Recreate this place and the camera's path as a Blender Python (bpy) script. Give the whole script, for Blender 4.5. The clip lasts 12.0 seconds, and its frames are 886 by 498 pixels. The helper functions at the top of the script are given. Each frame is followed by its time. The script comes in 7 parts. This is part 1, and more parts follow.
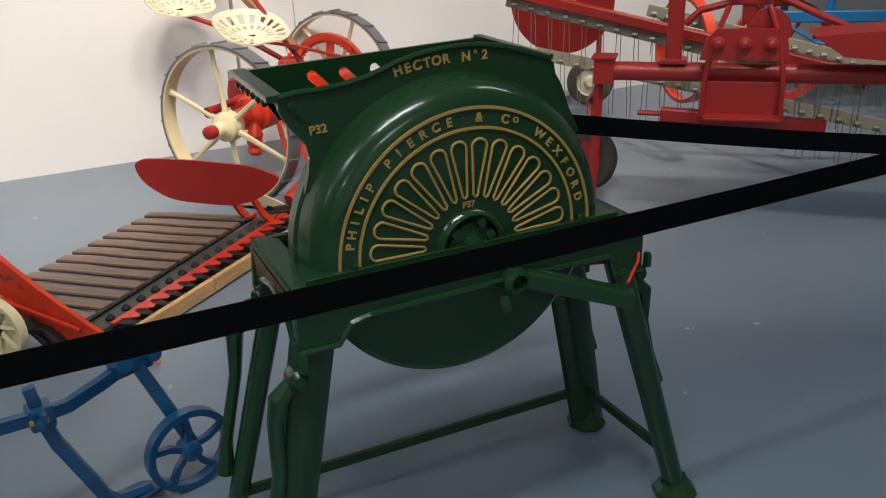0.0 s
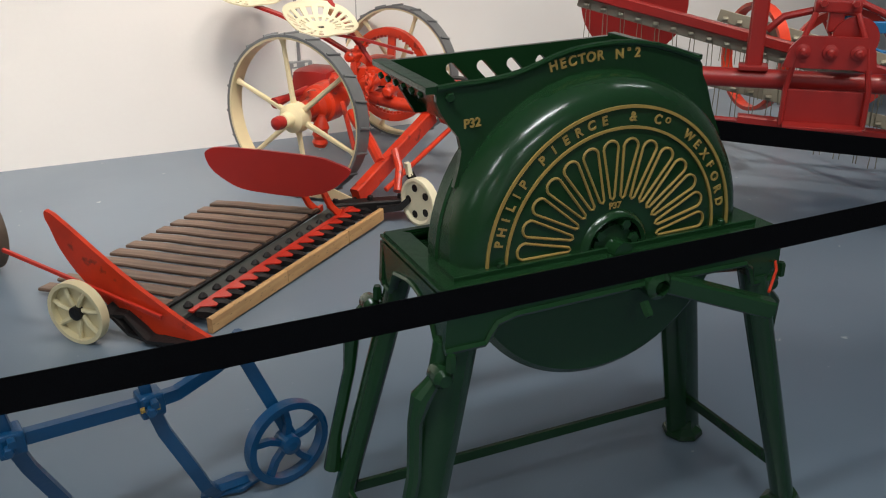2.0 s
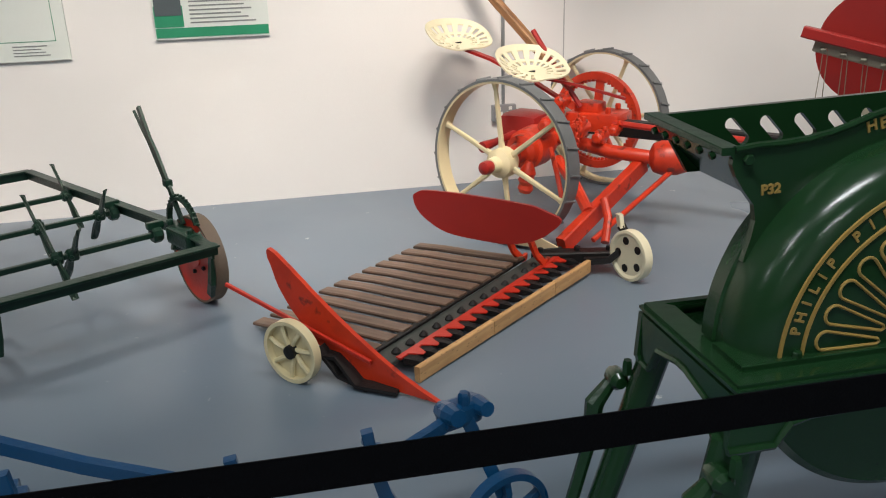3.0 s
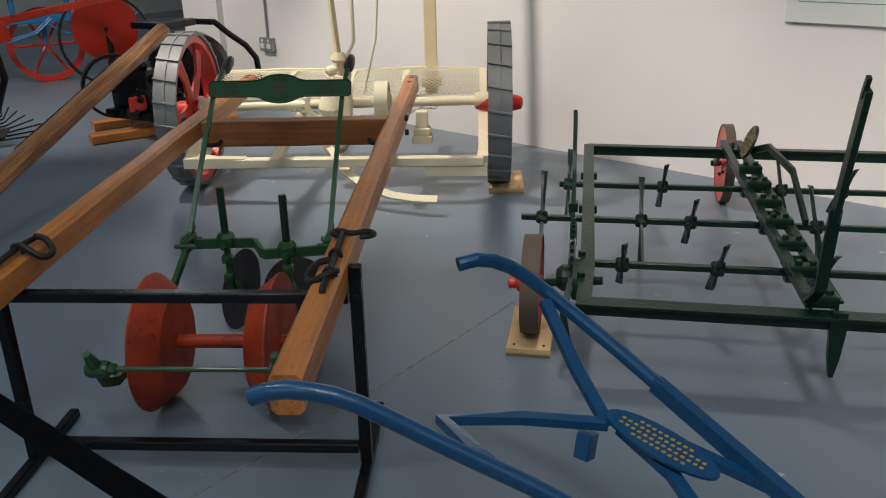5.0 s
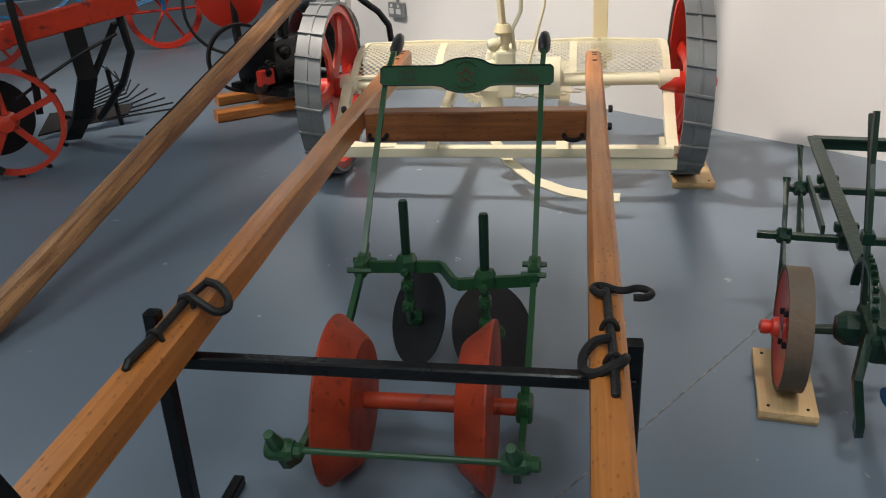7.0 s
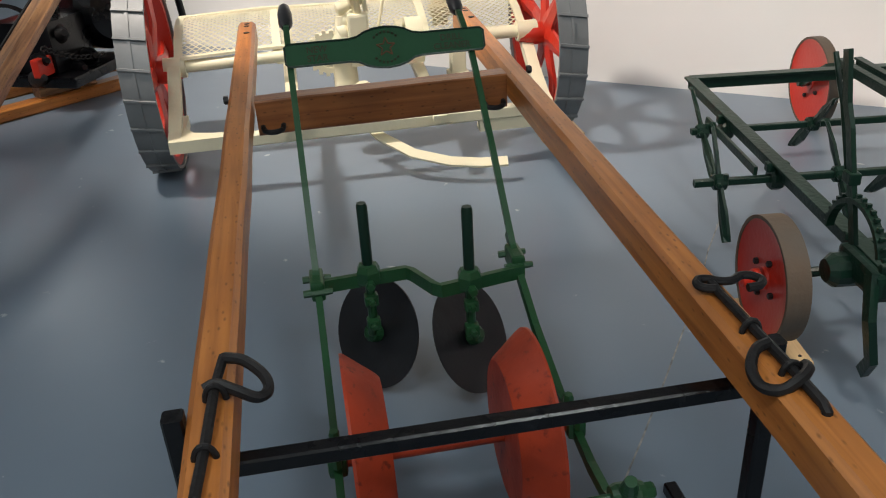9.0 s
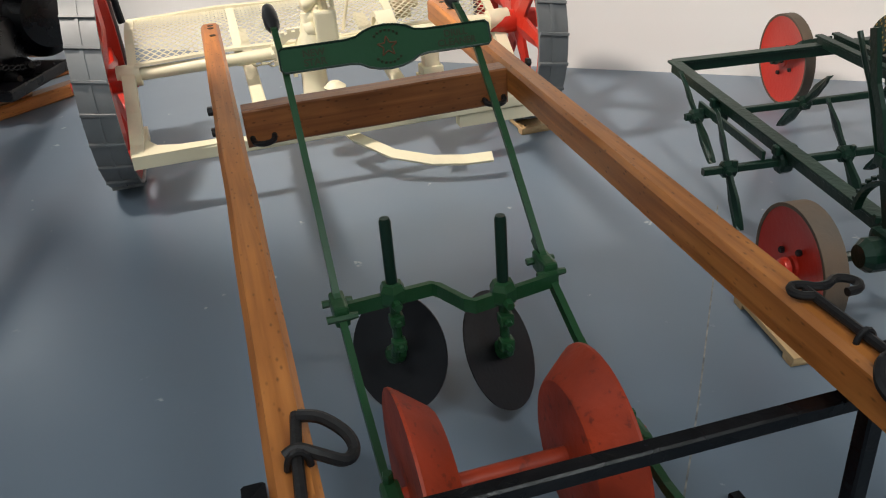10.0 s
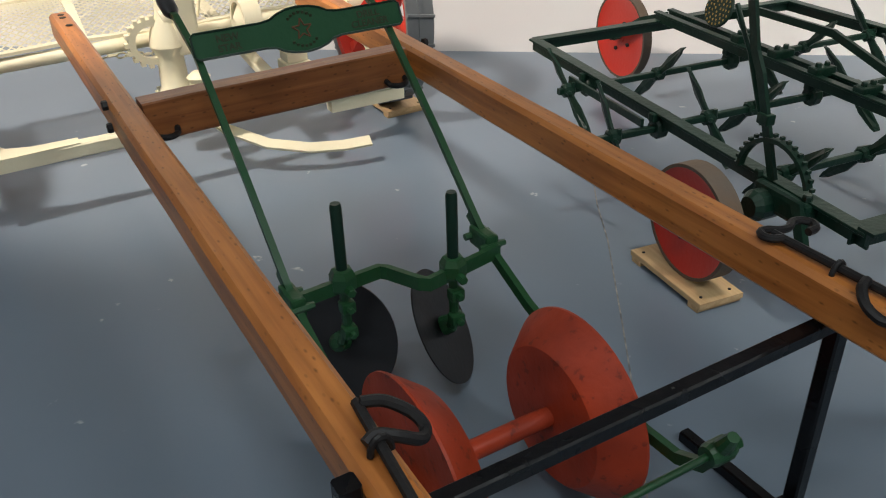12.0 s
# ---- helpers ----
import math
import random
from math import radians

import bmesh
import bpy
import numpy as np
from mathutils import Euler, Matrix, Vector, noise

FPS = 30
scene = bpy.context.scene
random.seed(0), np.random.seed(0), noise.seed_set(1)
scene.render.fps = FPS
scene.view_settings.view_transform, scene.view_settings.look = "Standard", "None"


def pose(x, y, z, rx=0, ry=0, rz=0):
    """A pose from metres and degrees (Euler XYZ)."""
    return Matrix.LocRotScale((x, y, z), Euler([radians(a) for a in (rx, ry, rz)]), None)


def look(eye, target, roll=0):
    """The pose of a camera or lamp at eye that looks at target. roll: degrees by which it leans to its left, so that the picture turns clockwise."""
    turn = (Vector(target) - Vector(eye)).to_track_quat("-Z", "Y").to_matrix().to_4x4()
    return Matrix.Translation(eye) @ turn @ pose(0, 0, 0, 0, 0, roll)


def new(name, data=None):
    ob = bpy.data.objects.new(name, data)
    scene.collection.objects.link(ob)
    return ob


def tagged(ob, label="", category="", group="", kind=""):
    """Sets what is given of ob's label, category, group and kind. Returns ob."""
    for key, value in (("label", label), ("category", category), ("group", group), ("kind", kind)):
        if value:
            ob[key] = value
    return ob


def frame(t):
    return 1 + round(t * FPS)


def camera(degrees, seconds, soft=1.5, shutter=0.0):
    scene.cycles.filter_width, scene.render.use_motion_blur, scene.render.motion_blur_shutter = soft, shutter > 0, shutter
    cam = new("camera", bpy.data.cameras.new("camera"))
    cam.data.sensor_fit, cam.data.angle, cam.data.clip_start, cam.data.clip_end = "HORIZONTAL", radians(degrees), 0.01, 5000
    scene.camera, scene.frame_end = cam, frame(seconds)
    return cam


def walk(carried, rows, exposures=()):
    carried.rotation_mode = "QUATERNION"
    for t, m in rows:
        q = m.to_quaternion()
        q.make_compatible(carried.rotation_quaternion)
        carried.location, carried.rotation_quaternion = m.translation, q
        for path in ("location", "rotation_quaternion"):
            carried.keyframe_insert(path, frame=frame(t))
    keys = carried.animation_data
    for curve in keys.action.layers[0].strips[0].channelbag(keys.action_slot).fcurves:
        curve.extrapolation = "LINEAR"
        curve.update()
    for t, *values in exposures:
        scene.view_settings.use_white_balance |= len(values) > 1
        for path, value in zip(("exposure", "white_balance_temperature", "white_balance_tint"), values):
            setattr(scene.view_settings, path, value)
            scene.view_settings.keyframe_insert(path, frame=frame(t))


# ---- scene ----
cam = camera(56.1, 12.0, 1.1)
PATH = [
    (0, (0.636, 0.264, 1.374), (1.421, 1.936, 0.605), -2.3),
    (0.5, (0.664, 0.273, 1.371), (1.396, 1.969, 0.603), -3.0),
    (1, (0.691, 0.293, 1.365), (1.365, 2.007, 0.586), -3.4),
    (1.5, (0.581, 0.341, 1.363), (1.243, 2.056, 0.575), -3.0),
    (2, (0.435, 0.393, 1.365), (1.187, 2.078, 0.595), -0.5),
    (2.5, (0.363, 0.475, 1.354), (1.061, 2.208, 0.638), -0.7),
    (3, (0.331, 0.584, 1.363), (0.712, 2.428, 0.688), -1.8),
    (3.5, (0.238, 0.68, 1.354), (0.19, 2.545, 0.632), -1.5),
    (3.7, (0.205, 0.704, 1.352), (-0.012, 2.55, 0.615), -1.3),
    (5.3, (-0.157, 1.099, 1.378), (-1.528, 2.356, 0.643), -0.7),
    (5.5, (-0.201, 1.144, 1.369), (-1.641, 2.314, 0.621), -0.6),
    (6, (-0.384, 1.176, 1.364), (-1.839, 2.304, 0.584), -1.5),
    (6.5, (-0.604, 1.163, 1.377), (-1.971, 2.385, 0.578), -1.6),
    (6.7, (-0.673, 1.173, 1.371), (-2.025, 2.409, 0.568), -2.0),
    (8.3, (-1.193, 1.214, 1.364), (-2.297, 2.605, 0.444), -4.1),
    (8.5, (-1.267, 1.161, 1.366), (-2.285, 2.621, 0.454), -3.7),
    (9, (-1.41, 1.117, 1.36), (-2.262, 2.668, 0.427), -3.3),
    (9.5, (-1.543, 1.153, 1.352), (-2.328, 2.725, 0.397), -3.9),
    (10, (-1.676, 1.159, 1.36), (-2.375, 2.763, 0.392), -4.5),
    (10.5, (-1.763, 1.077, 1.376), (-2.292, 2.744, 0.406), -4.2),
    (11, (-1.816, 1.022, 1.386), (-2.201, 2.727, 0.414), -3.3),
    (11.5, (-1.884, 0.985, 1.381), (-2.159, 2.704, 0.397), -1.4),
    (12, (-1.992, 1.062, 1.36), (-2.231, 2.769, 0.346), -1.8),
]
walk(cam, [(t, look(e, g, r)) for t, e, g, r in PATH], [(0, 0.04), (2.8, 0.0), (3.6, -0.2), (5.3, -0.3), (6.7, -0.08), (8.5, 0.0), (12, 0.0)])

# ---- world and lights ----
world = bpy.data.worlds.new("world")
scene.world = world
world.use_nodes = True
wb = world.node_tree.nodes["Background"]
wb.inputs[0].default_value = (0.9, 0.95, 1.0, 1)
wb.inputs[1].default_value = 0.04


def area_lamp(name, at, target, size_x, size_y, watts, colour):
    d = bpy.data.lights.new(name, "AREA")
    d.shape, d.size, d.size_y, d.energy, d.color = "RECTANGLE", size_x, size_y, watts, colour
    ob = new(name, d)
    ob.matrix_world = look(at, target)
    return ob


def spot_lamp(name, at, target, watts, cone, colour, radius=0.15):
    d = bpy.data.lights.new(name, "SPOT")
    d.energy, d.spot_size, d.spot_blend, d.color, d.shadow_soft_size = watts, radians(cone), 0.6, colour, radius
    ob = new(name, d)
    ob.matrix_world = look(at, target)
    return ob


WARM = (1.0, 0.89, 0.785)
COOL = (0.92, 0.98, 0.985)
# Area lamps added overhead as fill for each region; no such fittings are seen.
for lx, ly, watts in ((-6.8, 1.5, 36), (-2.4, 0.8, 37), (0.5, 0.6, 66), (4.0, 1.5, 16), (-4.5, -3.5, 34), (0.5, -3.5, 64), (-9.5, 6.5, 32)):
    area_lamp("ceiling_fill", (lx, ly, 3.9), (lx, ly + 0.001, 0), 1.5, 0.2, watts, COOL)
spot_lamp("overhead_spot", (0.9, 2.8, 3.6), (0.45, 5.3, 0.7), 420, 56, WARM, 0.3)
spot_lamp("overhead_spot", (1.7, 2.4, 3.6), (1.4, 4.4, 0.1), 300, 62, WARM, 0.3)
spot_lamp("overhead_spot", (-4.4, 2.7, 3.6), (-3.6, 4.9, 0.6), 700, 62, WARM)
spot_lamp("overhead_spot", (-1.0, 2.6, 3.6), (-1.0, 4.5, 0.0), 200, 58, WARM)
# The next three are added to brighten the hay rake and plough corners.
spot_lamp("overhead_spot", (3.2, 1.6, 3.6), (3.3, 3.6, 0.6), 190, 66, WARM)
spot_lamp("overhead_spot", (4.4, 3.1, 3.6), (4.3, 5.2, 0.1), 300, 66, WARM)
spot_lamp("overhead_spot", (-6.2, 2.4, 3.6), (-6.8, 4.6, 0.1), 460, 58, WARM)

# ---- materials ----
def shader(name, colour, rough=0.5, metal=0.0, second=None, grain=60.0, stain=4.0, amount=0.35, bump=0.15, coat=0.0, rand=0.0, dark=None, darkscale=9.0, spec=0.5):
    """Paint, metal or other plain stuff with variation at two scales, chips and fine relief."""
    m = bpy.data.materials.new(name)
    m.use_nodes = True
    n, l = m.node_tree.nodes, m.node_tree.links
    p = n["Principled BSDF"]
    tc = n.new("ShaderNodeTexCoord")
    big, fine = n.new("ShaderNodeTexNoise"), n.new("ShaderNodeTexNoise")
    big.inputs["Scale"].default_value, big.inputs["Detail"].default_value = stain, 5
    fine.inputs["Scale"].default_value, fine.inputs["Detail"].default_value = grain, 3
    l.new(tc.outputs["Object"], big.inputs["Vector"])
    l.new(tc.outputs["Object"], fine.inputs["Vector"])
    ramp = n.new("ShaderNodeValToRGB")
    ramp.color_ramp.elements[0].position, ramp.color_ramp.elements[1].position = 0.35, 0.7
    l.new(big.outputs["Fac"], ramp.inputs["Fac"])
    mix = n.new("ShaderNodeMix")
    mix.data_type = "RGBA"
    sec = second or tuple(c * 0.7 for c in colour)
    mix.inputs["A"].default_value, mix.inputs["B"].default_value = (*colour, 1), (*sec, 1)
    mul = n.new("ShaderNodeMath")
    mul.operation = "MULTIPLY"
    mul.inputs[1].default_value = amount
    l.new(ramp.outputs["Color"], mul.inputs[0])
    l.new(mul.outputs[0], mix.inputs["Factor"])
    out = mix.outputs["Result"]
    if rand:
        info, hsv, mr = n.new("ShaderNodeObjectInfo"), n.new("ShaderNodeHueSaturation"), n.new("ShaderNodeMapRange")
        mr.inputs["To Min"].default_value, mr.inputs["To Max"].default_value = 1 - rand, 1 + rand
        l.new(info.outputs["Random"], mr.inputs["Value"])
        l.new(mr.outputs[0], hsv.inputs["Value"])
        l.new(out, hsv.inputs["Color"])
        out = hsv.outputs["Color"]
    if dark:
        chip, cr, mx = n.new("ShaderNodeTexNoise"), n.new("ShaderNodeValToRGB"), n.new("ShaderNodeMix")
        chip.inputs["Scale"].default_value, chip.inputs["Detail"].default_value = darkscale, 8
        cr.color_ramp.elements[0].position, cr.color_ramp.elements[1].position = 0.6, 0.68
        l.new(tc.outputs["Object"], chip.inputs["Vector"])
        l.new(chip.outputs["Fac"], cr.inputs["Fac"])
        mx.data_type = "RGBA"
        l.new(cr.outputs["Color"], mx.inputs["Factor"])
        l.new(out, mx.inputs["A"])
        mx.inputs["B"].default_value = (*dark, 1)
        out = mx.outputs["Result"]
    l.new(out, p.inputs["Base Color"])
    rr = n.new("ShaderNodeMapRange")
    rr.inputs["To Min"].default_value, rr.inputs["To Max"].default_value = max(rough - 0.1, 0.03), min(rough + 0.14, 1)
    l.new(big.outputs["Fac"], rr.inputs["Value"])
    l.new(rr.outputs[0], p.inputs["Roughness"])
    p.inputs["Metallic"].default_value = metal
    p.inputs["Specular IOR Level"].default_value = spec
    p.inputs["Coat Weight"].default_value = coat
    b = n.new("ShaderNodeBump")
    b.inputs["Strength"].default_value, b.inputs["Distance"].default_value = bump, 0.004
    l.new(fine.outputs["Fac"], b.inputs["Height"])
    l.new(b.outputs["Normal"], p.inputs["Normal"])
    return m


def wood(name, light, dark_c, axis=0, rough=0.5, scale=1.0, knots=True):
    """Sawn timber: stretched grain along the object's own axis, with knots."""
    m = bpy.data.materials.new(name)
    m.use_nodes = True
    n, l = m.node_tree.nodes, m.node_tree.links
    p = n["Principled BSDF"]
    tc, mp = n.new("ShaderNodeTexCoord"), n.new("ShaderNodeMapping")
    s = [28.0 * scale] * 3
    s[axis] = 1.6 * scale
    mp.inputs["Scale"].default_value = s
    l.new(tc.outputs["Object"], mp.inputs["Vector"])
    g = n.new("ShaderNodeTexNoise")
    g.inputs["Scale"].default_value, g.inputs["Detail"].default_value, g.inputs["Distortion"].default_value = 1.6, 6, 0.6
    l.new(mp.outputs[0], g.inputs["Vector"])
    ramp = n.new("ShaderNodeValToRGB")
    e = ramp.color_ramp.elements
    e[0].position, e[0].color = 0.3, (*dark_c, 1)
    e[1].position, e[1].color = 0.66, (*light, 1)
    l.new(g.outputs["Fac"], ramp.inputs["Fac"])
    out = ramp.outputs["Color"]
    blot = n.new("ShaderNodeTexNoise")
    blot.inputs["Scale"].default_value, blot.inputs["Detail"].default_value = 3.5, 4
    l.new(tc.outputs["Object"], blot.inputs["Vector"])
    hsv, mr = n.new("ShaderNodeHueSaturation"), n.new("ShaderNodeMapRange")
    mr.inputs["To Min"].default_value, mr.inputs["To Max"].default_value = 0.5, 1.45
    l.new(blot.outputs["Fac"], mr.inputs["Value"])
    l.new(mr.outputs[0], hsv.inputs["Value"])
    l.new(out, hsv.inputs["Color"])
    out = hsv.outputs["Color"]
    if knots:
        mp2, vor, kr, mx = n.new("ShaderNodeMapping"), n.new("ShaderNodeTexVoronoi"), n.new("ShaderNodeValToRGB"), n.new("ShaderNodeMix")
        s2 = [15.0] * 3
        s2[axis] = 6.5
        mp2.inputs["Scale"].default_value = s2
        l.new(tc.outputs["Object"], mp2.inputs["Vector"])
        l.new(mp2.outputs[0], vor.inputs["Vector"])
        kr.color_ramp.elements[0].position, kr.color_ramp.elements[1].position = 0.05, 0.24
        kr.color_ramp.elements[0].color, kr.color_ramp.elements[1].color = (0.75, 0.75, 0.75, 1), (0, 0, 0, 1)
        l.new(vor.outputs["Distance"], kr.inputs["Fac"])
        mx.data_type = "RGBA"
        l.new(kr.outputs["Color"], mx.inputs["Factor"])
        l.new(out, mx.inputs["A"])
        mx.inputs["B"].default_value = (*[c * 0.35 for c in dark_c], 1)
        out = mx.outputs["Result"]
    l.new(out, p.inputs["Base Color"])
    p.inputs["Roughness"].default_value = rough
    b = n.new("ShaderNodeBump")
    b.inputs["Strength"].default_value, b.inputs["Distance"].default_value = 0.35, 0.003
    l.new(g.outputs["Fac"], b.inputs["Height"])
    l.new(b.outputs["Normal"], p.inputs["Normal"])
    return m


GREEN = shader("bottle_green_gloss_paint", (0.010, 0.039, 0.013), 0.19, second=(0.015, 0.052, 0.017), bump=0.2, grain=45, coat=0.15, spec=0.4)
DGREEN = shader("dark_green_paint", (0.005, 0.026, 0.015), 0.34, second=(0.004, 0.018, 0.012), amount=0.6, bump=0.4, spec=0.4)
MGREEN = shader("mid_green_paint", (0.013, 0.066, 0.022), 0.35, second=(0.012, 0.07, 0.02), bump=0.3, coat=0.1)
GOLD = shader("gold_lining_paint", (0.42, 0.27, 0.07), 0.4, bump=0.1)
RED = shader("bright_red_paint", (0.55, 0.028, 0.012), 0.36, second=(0.42, 0.02, 0.01), coat=0.2, bump=0.25)
ORANGE = shader("orange_red_paint", (0.68, 0.045, 0.012), 0.36, second=(0.40, 0.025, 0.01), amount=0.6, stain=9, coat=0.15, bump=0.35, dark=(0.22, 0.022, 0.012), darkscale=17)
BRICK = shader("worn_rust_red_paint", (0.44, 0.050, 0.016), 0.46, second=(0.22, 0.028, 0.012), amount=0.8, bump=0.25, stain=7, spec=0.3, dark=(0.19, 0.026, 0.012), darkscale=40)
DRED = shader("deep_red_paint", (0.36, 0.018, 0.014), 0.38, second=(0.25, 0.014, 0.012), coat=0.15)
CREAM = shader("cream_paint", (0.74, 0.64, 0.40), 0.42, second=(0.6, 0.5, 0.3), bump=0.25)
PALE = shader("pale_cream_paint", (0.78, 0.72, 0.52), 0.42, second=(0.7, 0.62, 0.42), bump=0.25)
GREY = shader("grey_galvanised_tyre", (0.20, 0.21, 0.215), 0.5, metal=0.2, second=(0.12, 0.12, 0.12), amount=0.7)
BLUE = shader("blue_paint", (0.003, 0.062, 0.165), 0.3, second=(0.003, 0.045, 0.12), coat=0.25, bump=0.3)
SKYBLUE = shader("light_blue_paint", (0.012, 0.15, 0.36), 0.4)
BLACK = shader("black_gloss_paint", (0.002, 0.002, 0.003), 0.26, bump=0.2, spec=0.35)
IRON = shader("dark_forged_iron", (0.012, 0.012, 0.013), 0.5, metal=0.2, second=(0.03, 0.022, 0.018), bump=0.5, spec=0.35)
BELT = shader("black_webbing", (0.003, 0.003, 0.004), 0.9, grain=300, bump=0.3, spec=0.08)
PLASTIC = shader("black_plastic", (0.02, 0.02, 0.022), 0.35)
RUBBER = shader("dusty_rubber", (0.07, 0.06, 0.05), 0.8)
RUST = shader("rusty_steel_tyre", (0.10, 0.085, 0.07), 0.7, metal=0.2, second=(0.16, 0.10, 0.06), amount=0.8, bump=0.5)
WHITE = shader("white_plastic", (0.8, 0.8, 0.78), 0.4)
SOCKET = shader("grey_metal_socket", (0.33, 0.34, 0.35), 0.4, metal=0.5)
SHAFT = wood("varnished_orange_pine", (0.56, 0.21, 0.05), (0.33, 0.108, 0.024), 0, 0.36)
CROSSW = wood("dark_varnished_pine", (0.34, 0.125, 0.038), (0.19, 0.06, 0.018), 0, 0.36)
OLDWOOD = wood("weathered_pole_wood", (0.46, 0.235, 0.10), (0.15, 0.065, 0.028), 0, 0.55)
SLATW = wood("grey_brown_slat_wood", (0.20, 0.125, 0.085), (0.10, 0.06, 0.042), 0, 0.5, knots=False)
NEWWOOD = wood("raw_pale_pine", (0.60, 0.36, 0.16), (0.46, 0.25, 0.10), 0, 0.55)
BLOCKW = wood("pale_pine_block", (0.64, 0.45, 0.24), (0.50, 0.32, 0.15), 0, 0.55, knots=False)
WALLM = shader("white_wall_paint", (0.80, 0.78, 0.76), 0.75, second=(0.74, 0.72, 0.70), grain=120, stain=1.2, amount=0.5, bump=0.12)
CEILM = shader("white_ceiling_paint", (0.78, 0.78, 0.78), 0.8)


def floor_material():
    m = shader("grey_blue_floor_paint", (0.165, 0.21, 0.26), 0.3, second=(0.14, 0.18, 0.23), grain=90, stain=0.8, amount=0.8, bump=0.03)
    n, l = m.node_tree.nodes, m.node_tree.links
    p = n["Principled BSDF"]
    src = p.inputs["Base Color"].links[0].from_socket
    tc, no, cr, mx = n.new("ShaderNodeTexCoord"), n.new("ShaderNodeTexNoise"), n.new("ShaderNodeValToRGB"), n.new("ShaderNodeMix")
    no.inputs["Scale"].default_value, no.inputs["Detail"].default_value = 14, 9
    cr.color_ramp.elements[0].position, cr.color_ramp.elements[1].position = 0.705, 0.75
    l.new(tc.outputs["Object"], no.inputs["Vector"])
    l.new(no.outputs["Fac"], cr.inputs["Fac"])
    mx.data_type = "RGBA"
    l.new(cr.outputs["Color"], mx.inputs["Factor"])
    l.new(src, mx.inputs["A"])
    mx.inputs["B"].default_value = (0.42, 0.45, 0.47, 1)
    l.new(mx.outputs["Result"], p.inputs["Base Color"])
    return m


FLOORM = floor_material()


# ---- shape helpers ----
V = Vector


def thing(name, label, category, at=(0, 0, 0), group="", kind=""):
    ob = new(name)
    ob.empty_display_size = 0.1
    ob.location = at
    tagged(ob, label, category, group, kind)
    return ob


def part(name, bm, material, parent=None, label="", smooth=False, m=None):
    """One mesh object from bm, under parent; bm is in the parent's space, or in the world's for a top-level thing."""
    me = bpy.data.meshes.new(name)
    bm.normal_update()
    if smooth:
        for f in bm.faces:
            f.smooth = True
        for e in bm.edges:
            if len(e.link_faces) == 2 and e.calc_face_angle(0) > 0.55:
                e.smooth = False
    bm.to_mesh(me)
    bm.free()
    me.materials.append(material)
    ob = new(name, me)
    if parent:
        ob.parent = parent
        # parts are built in world space
        up, o = Matrix.Identity(4), parent
        while o:
            up = o.matrix_parent_inverse @ o.matrix_basis @ up
            o = o.parent
        ob.matrix_parent_inverse = up.inverted()
    if m is not None:
        ob.matrix_basis = m
    if label:
        ob["label"] = label
    return ob


def B():
    return bmesh.new()


def frame_of(a, b, up=(0, 0, 1)):
    a, b = V(a), V(b)
    d = (b - a).normalized()
    u = V(up)
    if abs(d.dot(u)) > 0.98:
        u = V((0, 1, 0)) if abs(d.y) < 0.9 else V((1, 0, 0))
    s = d.cross(u).normalized()
    return d, s, s.cross(d).normalized()


def quad_strip(bm, rings, closed=True, caps=True):
    for r0, r1 in zip(rings, rings[1:]):
        n = len(r0)
        for i in range(n if closed else n - 1):
            bm.faces.new((r0[i], r0[(i + 1) % n], r1[(i + 1) % n], r1[i]))
    if caps and closed:
        bm.faces.new(rings[0][::-1])
        bm.faces.new(rings[-1])
    return bm


def bar(bm, a, b, w, h, up=(0, 0, 1), bevel=0.12):
    """A flat or square bar from a to b, w across and h along up, with eased edges."""
    d, s, u = frame_of(a, b, up)
    c = min(w, h) * bevel
    prof = [(-w / 2 + c, -h / 2), (w / 2 - c, -h / 2), (w / 2, -h / 2 + c), (w / 2, h / 2 - c), (w / 2 - c, h / 2), (-w / 2 + c, h / 2), (-w / 2, h / 2 - c), (-w / 2, -h / 2 + c)]
    rings = [[bm.verts.new(V(p) + s * x + u * y) for x, y in prof] for p in (a, b)]
    return quad_strip(bm, rings)


def strip(bm, pts, w, h, up=(0, 0, 1), tilt=None):
    """A bent flat bar through pts."""
    pts = [V(p) for p in pts]
    rings = []
    for i, p in enumerate(pts):
        a, b = pts[max(i - 1, 0)], pts[min(i + 1, len(pts) - 1)]
        d, s, u = frame_of(a, b, up)
        rings.append([bm.verts.new(p + s * x + u * y) for x, y in ((-w / 2, -h / 2), (w / 2, -h / 2), (w / 2, h / 2), (-w / 2, h / 2))])
    return quad_strip(bm, rings)


def tube(bm, pts, r, seg=10, closed=False):
    """A round rod or pipe through pts; r a radius or a list of them."""
    pts = [V(p) for p in pts]
    n = len(pts)
    rr = r if isinstance(r, (list, tuple)) else [r] * n
    rings = []
    prev = None
    for i, p in enumerate(pts):
        a = pts[(i - 1) % n] if closed else pts[max(i - 1, 0)]
        b = pts[(i + 1) % n] if closed else pts[min(i + 1, n - 1)]
        d = (b - a).normalized()
        if prev is None:
            _, s, u = frame_of(a, b)
        else:
            s = (prev - d * prev.dot(d)).normalized()
            u = s.cross(d)
        prev = s
        rings.append([bm.verts.new(p + (s * math.cos(t) + u * math.sin(t)) * rr[i]) for t in (2 * math.pi * k / seg for k in range(seg))])
    if closed:
        quad_strip(bm, rings + [rings[0]], caps=False)
    else:
        quad_strip(bm, rings)
    return bm


def axis_frame(axis):
    d = V(axis).normalized()
    u = V((0, 0, 1)) if abs(d.z) < 0.9 else V((0, 1, 0))
    s = u.cross(d).normalized()
    return d, s, d.cross(s).normalized()


